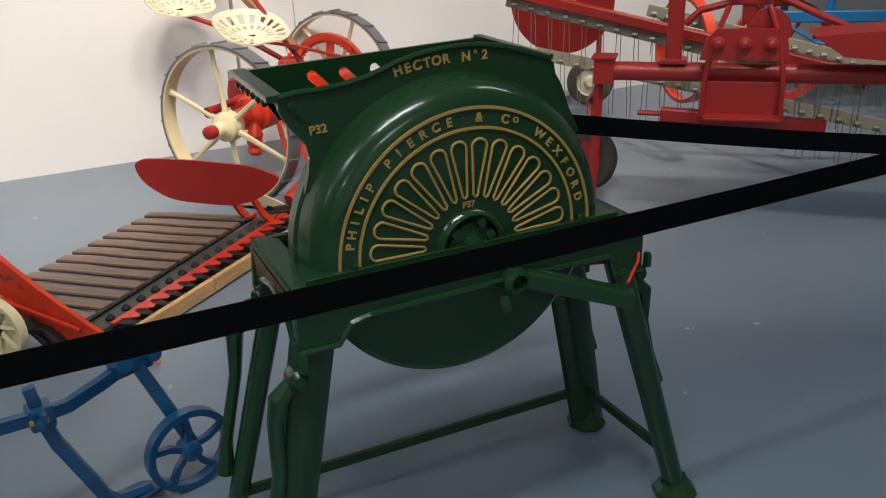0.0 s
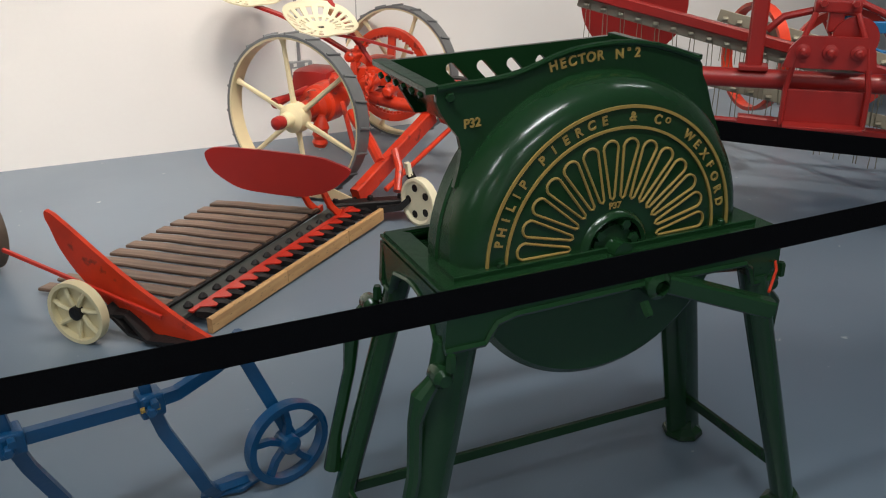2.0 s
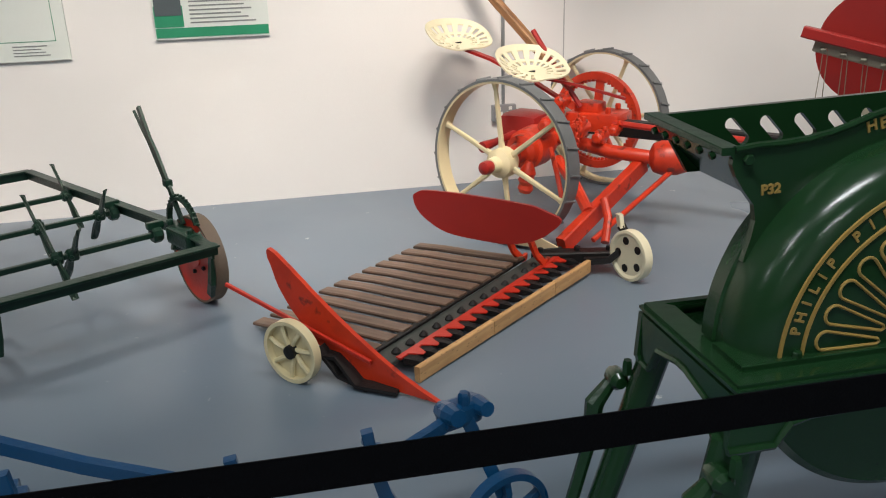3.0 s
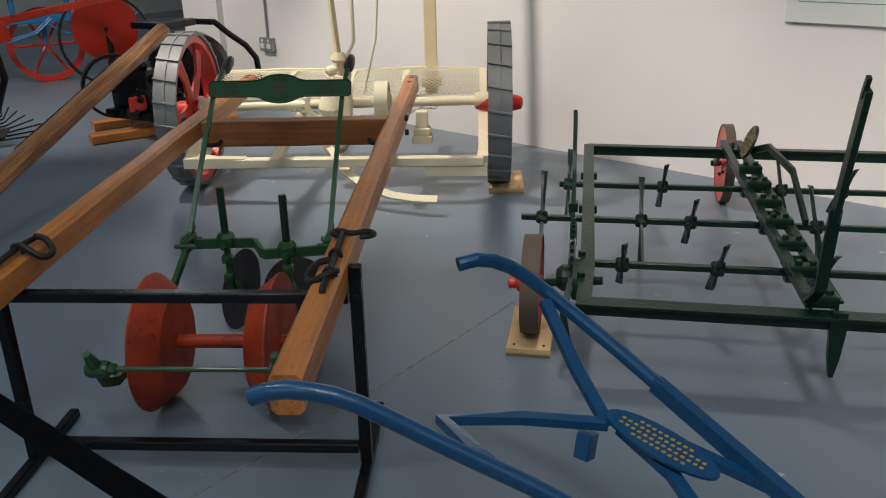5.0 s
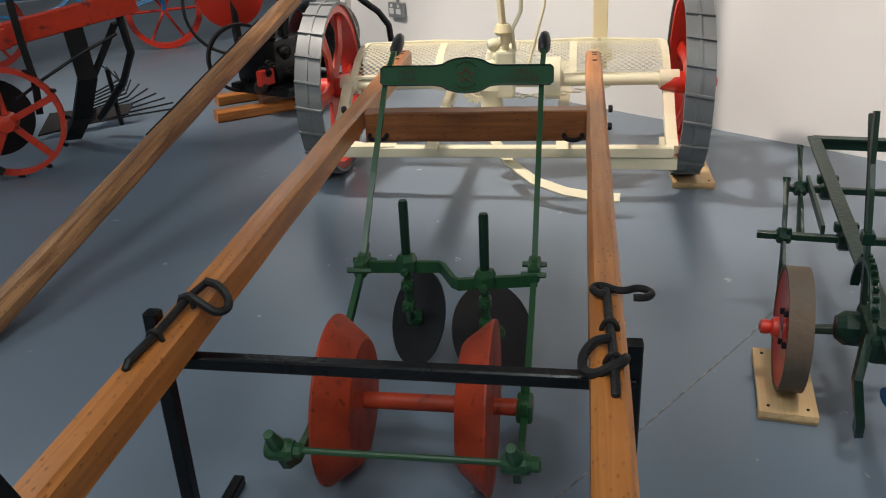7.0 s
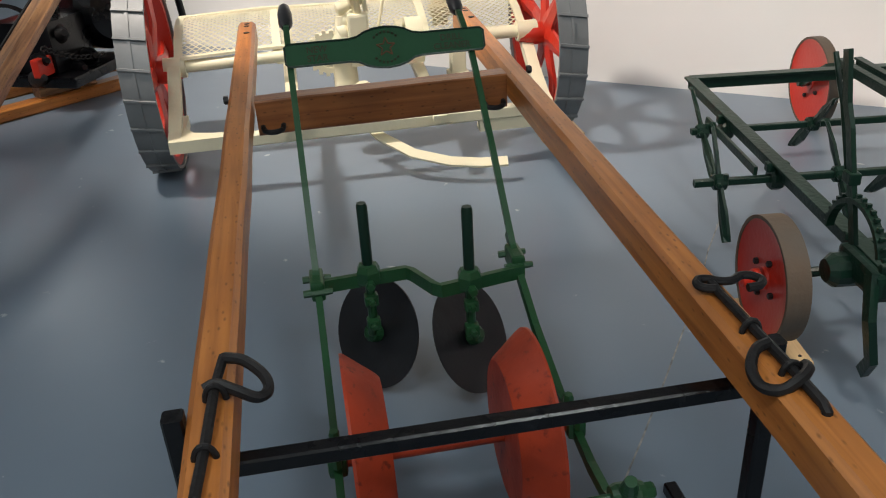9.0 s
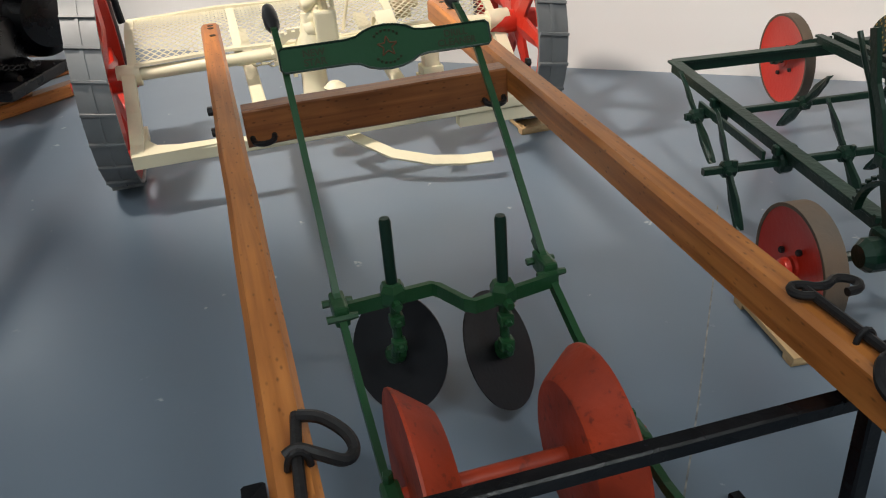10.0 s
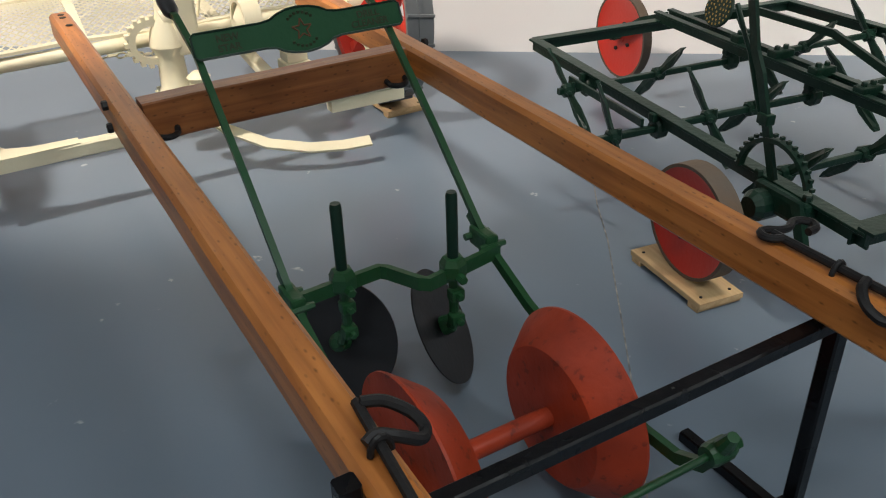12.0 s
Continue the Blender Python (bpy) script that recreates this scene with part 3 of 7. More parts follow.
    tube(bm, [LP(1.25, 0.52, 0.5), LP(1.25, 0.6, 0.8), LP(1.27, 0.62, 1.05)], 0.007, 8)
    part("latch_rod", bm, PALE, ob)
    bm = B()
    bar(bm, LP(1.66, 0.875, 0.42), LP(1.72, 0.865, 1.75), 0.03, 0.075, up=BX)
    part("seat_post", bm, CREAM, ob, "tall cream seat post")
    bm = B()
    cube(bm, LP(1.63, 0.877, 0.50), (0.12, 0.09, 0.05), 37, 0.01)
    bolt(bm, LP(1.63, 0.87, 0.58), -AX, 0.014, 0.02)
    part("post_foot", bm, CREAM, ob)
    # chain and rod loops under the cover
    for k in range(26):
        bm = B()
        c = LP(1.36, 0.05 + k * 0.034, 0.40 - 0.05 * math.sin(k / 25 * math.pi))
        tube(bm, [c + BX * 0.02 * math.cos(t) + (V((0, 0, 1)) if k % 2 else AX) * 0.010 * math.sin(t) for t in [j * math.pi / 4 for j in range(8)]], 0.004, 6, closed=True)
        part("chain_link", bm, PALE, ob)
    return ob


digger()
timber_block(LP(1.15, 1.305, 0), AX, 0.34, 0.19)


def shaft_stand():
    ob = thing("shaft_stand", "black square-tube steel stand holding up the shafts", "stand", LP(-1.42, 0.4, 0))
    L, R = (-1.450, -0.062), (-1.458, 0.860)
    for n, p, q in (("post", LP(*L, 0), LP(*L, 0.618)), ("post", LP(*R, 0), LP(*R, 0.596)), ("top_bar", LP(L[0], L[1] + 0.02, 0.512), LP(R[0], R[1] - 0.02, 0.512)), ("lower_bar", LP(L[0], L[1] + 0.02, 0.07), LP(R[0], R[1] - 0.02, 0.07)), ("foot", LP(L[0] - 0.26, L[1], 0.015), LP(L[0] + 0.235, L[1], 0.015)), ("foot", LP(R[0] - 0.26, R[1], 0.015), LP(R[0] + 0.29, R[1], 0.015))):
        bm = B()
        w = 0.031 if n in ("post",) else 0.029
        bar(bm, p + V((0, 0, 0.03 if n == "post" and p.z == 0 else 0)), q, w, w, up=(0, 0, 1) if n != "post" else tuple(AX))
        part(n, bm, BLACK, ob)
    for s, b in (L, R):
        bm = B()
        bolt(bm, LP(s, b, 0.52) - AX * 0.016, -AX, 0.009, 0.006)
        part("bolt", bm, BLACK, ob)
    return ob


shaft_stand()


def drill_cleaner():
    ob = thing("drill_cleaner", "green ridge drill cleaner with two dished red rollers and black discs", "farm tool", LP(-0.9, 0.4, 0))
    for b in (0.15, 0.645):
        bm = B()
        strip(bm, [LP(0.03, b, 0.845), LP(-0.05, b, 0.84), LP(-0.19, b, 0.785), LP(-0.45, b, 0.56), LP(-0.62, b, 0.40), LP(-0.68, b, 0.345)], 0.016, 0.013)
        part("handle", bm, MGREEN, ob, "flat green handle bar")
        bm = B()
        lathe(bm, LP(-0.01, b, 0.845), AX + V((0, 0, 0.35)), [(0.012, -0.02), (0.02, 0), (0.021, 0.05), (0.016, 0.085), (0.008, 0.10)], 16)
        part("grip", bm, PLASTIC, ob, "black rubber grip", True)
        bm = B()
        strip(bm, [LP(-0.60, b, 0.40), LP(-0.70, b, 0.335), LP(-0.85, b, 0.27), LP(-1.05, b, 0.215), LP(-1.25, b, 0.195), LP(-1.34, b, 0.20), LP(-1.40, b, 0.23), LP(-1.43, b, 0.285)], 0.016, 0.026, up=(0, 0, 1))
        part("side_bar", bm, MGREEN, ob)
        bm = B()
        cube(bm, LP(-0.66, b, 0.355), (0.035, 0.085, 0.05), 37.6, 0.008)
        for s in (-0.63, -0.70):
            bolt(bm, LP(s, b - 0.035, 0.355), BX, 0.009, 0.07)
        part("clamp", bm, MGREEN, ob)
        bm = B()
        cube(bm, LP(-1.13, b, 0.215), (0.04, 0.07, 0.05), 37.6, 0.01)
        bolt(bm, LP(-1.10, b, 0.23), (0, 0, 1), 0.012, 0.03)
        bolt(bm, LP(-1.17, b, 0.225), (0, 0, 1), 0.01, 0.03)
        part("bearing", bm, MGREEN, ob)
        bm = B()
        lathe(bm, LP(-1.427, b, 0.287), BX, [(0.02, -0.03), (0.024, -0.02), (0.024, 0.02), (0.02, 0.03)], 14)
        bolt(bm, LP(-1.427, b + 0.028, 0.287), BX, 0.016, 0.022)
        tube(bm, [LP(-1.427, b, 0.29), LP(-1.445, b - 0.004, 0.32), LP(-1.458, b - 0.008, 0.348)], [0.018, 0.016, 0.011], 10)
        part("end_knuckle", bm, MGREEN, ob)
    bm = B()
    tube(bm, [LP(-1.427, 0.13, 0.287), LP(-1.427, 0.67, 0.287)], 0.0075, 10)
    part("tie_rod", bm, MGREEN, ob, smooth=True)
    # name plate
    bm = B()
    m = plane_frame(LP(-0.205, 0.41, 0.80), BX, V((0, 0, 1)) + AX * 0.5)
    out = [(-0.27, -0.022), (-0.262, -0.03), (-0.10, -0.03), (-0.075, -0.034), (-0.055, -0.045), (-0.03, -0.052), (0, -0.055), (0.03, -0.052), (0.055, -0.045), (0.075, -0.034), (0.10, -0.03), (0.262, -0.03), (0.27, -0.022)]
    out = out + [(x, -y) for x, y in out[::-1]]
    plate(bm, out, 0.008, m)
    bmesh.ops.recalc_face_normals(bm, faces=bm.faces)
    pl = part("name_plate", bm, shader("plate_green_paint", (0.011, 0.066, 0.025), 0.6, second=(0.014, 0.08, 0.03), bump=0.3, spec=0.25), ob, "green cast name plate with raised letters")
    bm = B()
    tube(bm, [m @ V((x, y, 0.008)) for x, y in out], 0.003, 6, closed=True)
    part("rim", bm, DGREEN, pl, "dark raised rim")
    ltr = shader("rubbed_plate_letters", (0.035, 0.04, 0.018), 0.6, spec=0.2)
    up = m @ Matrix.Translation((0, 0, 0.0082))
    for txt, x, y in (("NEW", -0.185, 0.010), ("STAR", -0.185, -0.013), ("DRILL", 0.18, 0.010), ("CLEANER", 0.18, -0.013)):
        writing(txt, 0.024, up @ Matrix.Translation((x, y, 0)), ltr, pl, thick=0.0012)
    bm = B()
    for k in range(5):
        a, b2, c = (1.5708 + 2 * math.pi * k / 5, 1.5708 + 2 * math.pi * (k + 0.5) / 5, 1.5708 + 2 * math.pi * (k + 1) / 5)
        pa, pb, pc = (up @ V((0.026 * math.cos(a), 0.026 * math.sin(a), 0.001)), up @ V((0.011 * math.cos(b2), 0.011 * math.sin(b2), 0.001)), up @ V((0.026 * math.cos(c), 0.026 * math.sin(c), 0.001)))
        tube(bm, [pa, pb], 0.002, 6)
        tube(bm, [pb, pc], 0.002, 6)
    part("star", bm, shader("rubbed_star", (0.14, 0.06, 0.03), 0.6, spec=0.2), pl, "raised outlined star")
    for sg in (1, -1):
        for k in range(7):
            t = sg * (1.5708 - 0.8 + 1.6 * k / 6)
            bm = B()
            cube(bm, up @ V((0.041 * math.cos(t), 0.041 * math.sin(t), 0.0005)), (0.006, 0.004, 0.006), 37.6)
            part("raised_mark", bm, ltr, pl)
    # cranked disc beam
    bm = B()
    strip(bm, [LP(-0.655, 0.15, 0.345), LP(-0.64, 0.37, 0.345), LP(-0.655, 0.385, 0.345), LP(-0.735, 0.425, 0.345), LP(-0.75, 0.44, 0.345), LP(-0.71, 0.655, 0.345)], 0.014, 0.034)
    part("cranked_beam", bm, MGREEN, ob)
    for s, b, turn, tip, cs, cb2, r in ((-0.645, 0.277, 53.3, -23, -0.574, 0.290, 0.149), (-0.735, 0.513, -51, -28, -0.655, 0.523, 0.151)):
        bm = B()
        lathe(bm, LP(s, b, 0.37), (0.0, 0.0, 1), [(0.0135, 0), (0.0135, 0.172), (0.011, 0.18)], 14)
        part("stem", bm, DGREEN, ob, "threaded dark green stem", True)
        bm = B()
        lathe(bm, LP(s, b, 0.335), (0, 0, 1), [(0.03, 0), (0.032, 0.006), (0.032, 0.034), (0.024, 0.05), (0.014, 0.052)], 6)
        bolt(bm, LP(s - 0.03, b, 0.345), -AX, 0.012, 0.02)
        part("stem_clamp", bm, MGREEN, ob)
        n = (AX * math.cos(radians(turn)) + BX * math.sin(radians(turn))) * math.cos(radians(tip)) + V((0, 0, math.sin(radians(tip))))
        c = LP(cs, cb2, 0.138)
        bm = B()
        tube(bm, [LP(s, b, 0.34), LP(s, b, 0.24), (LP(s, b, 0.19) + c - n * 0.03) / 2, c - n * 0.02], 0.012, 10)
        for z in (0.29, 0.22):
            cube(bm, LP(s - 0.01, b, z), (0.035, 0.03, 0.03), 37.6, 0.006)
            bolt(bm, LP(s - 0.025, b, z), -AX, 0.009, 0.012)
        lathe(bm, c - n * 0.04, n, [(0.012, 0), (0.024, 0.01), (0.026, 0.035)], 12)
        part("disc_arm", bm, MGREEN, ob)
        bm = B()
        lathe(bm, c, n, [(0.001, 0.004), (0.05, 0.003), (0.10, 0.001), (r, -0.003), (r, -0.007), (0.10, -0.003), (0.05, -0.001), (0.001, 0.0)], 48)
        part("disc", bm, shader("dark_disc_steel", (0.018, 0.019, 0.022), 0.42, metal=0.3, second=(0.035, 0.033, 0.033)), ob, "dark concave steel disc", True)
    # dished rollers
    bm = B()
    tube(bm, [LP(-1.13, 0.14, 0.215), LP(-1.13, 0.40, 0.215), LP(-1.13, 0.665, 0.215)], 0.021, 16)
    part("roller_axle", bm, BRICK, ob, smooth=True)
    for b, sg in ((0.18, 1), (0.572, -1)):
        bm = B()
        c = LP(-1.13, b, 0.213)
        n = BX * sg
        lathe(bm, c, n, [(0.203, 0.0), (0.209, 0.0), (0.209, 0.006), (0.2, 0.018), (0.158, 0.07), (0.15, 0.076), (0.02, 0.078), (0.02, 0.072), (0.15, 0.068)], 56)
        part("roller", bm, BRICK, ob, "dished rust-red roller", True)
    return ob


drill_cleaner()

# ---- harrow ----
def HP(u, v, z):
    return V((-1.507 + 0.863 * u - 0.504 * v, 3.107 + 0.504 * u + 0.863 * v, z))


HU, HV = V((0.863, 0.504, 0)), V((-0.504, 0.863, 0))


def tine(bm, c, lean, n=0.30, twist=0.0):
    """A double-ended pointed blade through a boss at c."""
    d = (V((0, 0, 1)) + HV * lean + HU * twist).normalized()
    side = d.cross(HU).normalized()
    rings = []
    for f, w in ((-1, 0.003), (-0.9, 0.010), (-0.5, 0.020), (-0.25, 0.014), (0, 0.013), (0.25, 0.014), (0.5, 0.021), (0.9, 0.013), (1, 0.004)):
        p = V(c) + d * f * n / 2
        rings.append([bm.verts.new(p + side * x * w + HU * (y * 0.008 + f * x * 0.008)) for x, y in ((-1, -0.6), (0, -1), (1, -0.6), (1, 0.6), (0, 1), (-1, 0.6))])
    quad_strip(bm, rings)
    lathe(bm, V(c) - HU * 0.022, HU, [(0.02, 0), (0.027, 0.006), (0.027, 0.038), (0.02, 0.044)], 8)
    for sg in (-1, 1):
        bolt(bm, V(c) + HU * 0.012 * sg + HV * 0.022 * sg, HV * sg, 0.009, 0.016)
    bmesh.ops.recalc_face_normals(bm, faces=bm.faces)


def lever(ob, base, tip, up):
    base, tip = V(base), V(tip)
    bm = B()
    d = (tip - base)
    strip(bm, [base, base + d * 0.6, base + d * 0.72 + HV * 0.012, tip], 0.012, 0.026, up=tuple(HV))
    part("lever", bm, DGREEN, ob, "dark green adjusting lever")
    bm = B()
    tube(bm, [base + d * 0.3 + HV * 0.02, base + d * 0.7 + HV * 0.035, base + d * 0.8 + HV * 0.05, base + d * 0.95 + HV * 0.065], 0.007, 8)
    cube(bm, base + d * 0.35, (0.03, 0.04, 0.03), 30, 0.004)
    part("latch", bm, DGREEN, ob)
    bm = B()
    r = 0.13
    rings = []
    pts = [base + HV * r * math.cos(t) + V((0, 0, r * math.sin(t) - 0.02)) for t in [0.1 + 2.7 * k / 16 for k in range(17)]]
    strip(bm, pts, 0.012, 0.022, up=tuple(HU))
    for k in range(0, 17):
        p = base + HV * (r + 0.014) * math.cos(0.1 + 2.7 * k / 16) + V((0, 0, (r + 0.014) * math.sin(0.1 + 2.7 * k / 16) - 0.02))
        cube(bm, p, (0.012, 0.009, 0.009), 30)
    part("toothed_quadrant", bm, DGREEN, ob, "toothed quadrant")


def harrow():
    ob = thing("harrow", "dark green frame harrow with pointed tines on three red wheels", "harrow", HP(0.85, 0.5, 0))
    z = 0.355

    def member(p, q, w=0.045, h=0.045, name="frame_bar"):
        # T-section bar: a flat top with a web under it
        bm = B()
        bar(bm, p, q, w, 0.009)
        bar(bm, V(p) - V((0, 0, h / 2)), V(q) - V((0, 0, h / 2)), 0.009, h)
        return part(name, bm, DGREEN, ob)
    member(HP(0.18, 1.40, z + 0.02), HP(1.55, 1.45, z), name="rear_bar")
    member(HP(0.18, 1.41, z + 0.02), HP(0.19, -0.02, z - 0.02), name="side_bar")
    member(HP(1.54, 1.45, z), HP(1.70, 0.12, z - 0.03), name="side_bar")
    for dv, dz in ((-0.30, 0.0), (-0.26, -0.015)):
        member(HP(0.16, dv, 0.345 + dz), HP(1.68, dv, 0.335 + dz), 0.05, 0.04, "front_bar")
    member(HP(0.19, 0.0, z - 0.02), HP(0.18, -0.3, z - 0.02), name="side_bar")
    member(HP(1.70, 0.13, z - 0.03), HP(1.66, -0.30, z - 0.03), name="side_bar")
    for du in (-0.035, 0.035):
        member(HP(0.84 + du, -0.28, 0.375), HP(0.83 + du, 1.44, 0.40), 0.03, 0.04, "middle_bar")
    bm = B()
    strip(bm, [HP(0.9, 0.25, 0.42), HP(0.92, 0.6, 0.50), HP(0.90, 0.95, 0.50), HP(0.87, 1.12, 0.44)], 0.014, 0.028)
    part("arched_bar", bm, DGREEN, ob)
    # three tine shafts
    for v, u0, u1, zz, tines in ((1.0, 0.06, 1.62, 0.302, ((0.10, 1.3), (0.497, -1.0), (0.98, 1.3), (1.22, -1.0), (1.57, 1.0))), (0.565, -0.07, 1.64, 0.297, ((0.01, 0.69), (0.388, 1.0), (0.57, -1.0), (1.02, 1.35), (1.30, 1.2), (1.56, -0.9))), (0.115, 0.2, 1.64, 0.297, ((0.304, -1.1), (0.612, -1.0), (0.93, -1.3), (1.22, 1.1), (1.28, -1.0)))):
        bm = B()
        bar(bm, HP(u0, v, zz), HP(u1, v, zz), 0.022, 0.022)
        part("tine_shaft", bm, DGREEN, ob)
        for u, lean in tines:
            bm = B()
            tine(bm, HP(u, v, zz), lean, 0.38)
            part("tine", bm, DGREEN, ob)
            bm = B()
            bolt(bm, HP(u + 0.012, v - 0.016, zz + 0.012), V((0, 0, 1)), 0.009, 0.02)
            part("tine_bolt", bm, DGREEN, ob)
        for u in (0.185, 0.84, 1.62):
            if u1 > u > u0:
                bm = B()
                lathe(bm, HP(u - 0.02, v, zz), HU, [(0.03, 0), (0.036, 0.008), (0.036, 0.034), (0.03, 0.042)], 10)
                cube(bm, HP(u, v, zz + 0.04), (0.07, 0.03, 0.03), 30.3, 0.006)
                part("bearing", bm, DGREEN, ob)
    # links joining the shafts at the near end
    bm = B()
    bar(bm, HP(0.125, 1.03, 0.33), HP(0.12, 0.565, 0.325), 0.012, 0.028)
    part("link", bm, DGREEN, ob)
    # fixed centre tine and crest
    bm = B()
    rings = []
    for f, w in ((0, 0.02), (0.3, 0.022), (0.7, 0.016), (1, 0.006)):
        p = HP(0.875, -0.31, 0.36 - 0.20 * f)
        rings.append([bm.verts.new(p + HU * x * w + HV * y * 0.01) for x, y in ((-1, -1), (1, -1), (1, 1), (-1, 1))])
    quad_strip(bm, rings)
    bmesh.ops.recalc_face_normals(bm, faces=bm.faces)
    part("centre_tine", bm, DGREEN, ob)
    bm = B()
    lathe(bm, HP(0.86, 1.12, 0.475), V((-0.82, -0.5, 0.35)), [(0.001, 0), (0.071, 0), (0.075, 0.004), (0.071, 0.012), (0.001, 0.012)], 32)
    cr = part("crest_plate", bm, DGREEN, ob, "round cast maker plate with gilt marks", True)
    d, sx, sy = axis_frame(V((-0.82, -0.5, 0.35)))
    bm = B()
    for rr, n in ((0.062, 20), (0.046, 15), (0.03, 9), (0.014, 4)):
        for k in range(n):
            t = 2 * math.pi * k / n
            p = HP(0.86, 1.12, 0.475) + d * 0.0125 + (sx * math.cos(t) + sy * math.sin(t)) * rr
            cube(bm, p, (0.006, 0.003, 0.008), 30)
    part("gilt_marks", bm, GOLD, cr, "small gilt raised marks")
    # wheels
    solid_wheel(ob, HP(0.005, 0.125, 0.206), HU, 0.172, 0.062)
    bm = B()
    lathe(bm, HP(-0.03, 0.125, 0.206), -HU, [(0.03, 0), (0.028, 0.015), (0.018, 0.02), (0.02, 0.03), (0.02, 0.045), (0.008, 0.05)], 12)
    part("hub_cap", bm, RED, ob, "red cast hub cap", True)
    solid_wheel(ob, HP(1.745, 0.0, 0.187), HU, 0.187, 0.055)
    solid_wheel(ob, HP(0.87, 1.78, 0.20), HU, 0.20, 0.045)
    for p, q in ((HP(-0.02, 0.125, 0.206), HP(0.24, 0.08, 0.25)), (HP(1.64, 0.02, 0.26), HP(1.81, 0.0, 0.195))):
        bm = B()
        tube(bm, [p, (p + q) / 2, q], 0.014, 10)
        part("stub_axle", bm, DGREEN, ob)
    bm = B()
    strip(bm, [HP(0.84, 1.42, 0.38), HP(0.81, 1.56, 0.33), HP(0.82, 1.78, 0.2)], 0.014, 0.035)
    tube(bm, [HP(0.80, 1.78, 0.2), HP(0.92, 1.78, 0.2)], 0.014)
    part("wheel_arm", bm, DGREEN, ob)
    for u, sg in ((0.14, 1), (1.70, -1)):
        bm = B()
        cube(bm, HP(u + 0.03 * sg, -0.03, 0.30), (0.06, 0.20, 0.07), 30.3, 0.015)
        lathe(bm, HP(u, 0.02, 0.28) - HU * 0.05, HU, [(0.03, 0), (0.045, 0.02), (0.045, 0.08), (0.03, 0.1)], 14)
        for dv in (-0.1, 0.08):
            bolt(bm, HP(u + 0.03 * sg, dv, 0.335), (0, 0, 1), 0.014, 0.02)
        part("axle_bracket", bm, DGREEN, ob)
        bm = B()
        strip(bm, [HP(u, -0.1, 0.33), HP(u - 0.02 * sg, -0.16, 0.24), HP(u, -0.17, 0.13), HP(u + 0.01, -0.13, 0.07)], 0.02, 0.03, up=tuple(HV))
        part("scraper", bm, DGREEN, ob)
    lever(ob, HP(0.14, 0.0, 0.36), HP(0.13, 0.167, 0.805), 0)
    lever(ob, HP(1.715, 0.05, 0.33), HP(1.718, 0.338, 0.785), 0)
    bm = B()
    strip(bm, [HP(0.8, -0.27, 0.37), HP(0.8, -0.36, 0.445), HP(0.8, -0.385, 0.68)], 0.014, 0.03, up=tuple(HU))
    bar(bm, HP(0.8, -0.38, 0.65), HP(0.8, -0.475, 1.0), 0.016, 0.04, up=tuple(HV))
    bar(bm, HP(0.795, -0.465, 0.98), HP(0.795, -0.487, 1.03), 0.012, 0.016, up=tuple(HV))
    part("main_lever", bm, DGREEN, ob, "tall flat main lever")
    for k in range(7):
        bm = B()
        u = 0.835
        cube(bm, HP(u, -0.26 + 0.2 * k, 0.372 + 0.006 * k), (0.09, 0.05, 0.035), 30.3, 0.008)
        bolt(bm, HP(u + 0.02, -0.26 + 0.2 * k, 0.388 + 0.006 * k), (0, 0, 1), 0.011, 0.016)
        bolt(bm, HP(u - 0.02, -0.26 + 0.2 * k, 0.388 + 0.006 * k), (0, 0, 1), 0.011, 0.016)
        part("clamp_bolt", bm, DGREEN, ob)
    return ob


harrow()
timber_block(HP(0.005, 0.137, 0), HV, 0.335, 0.15)

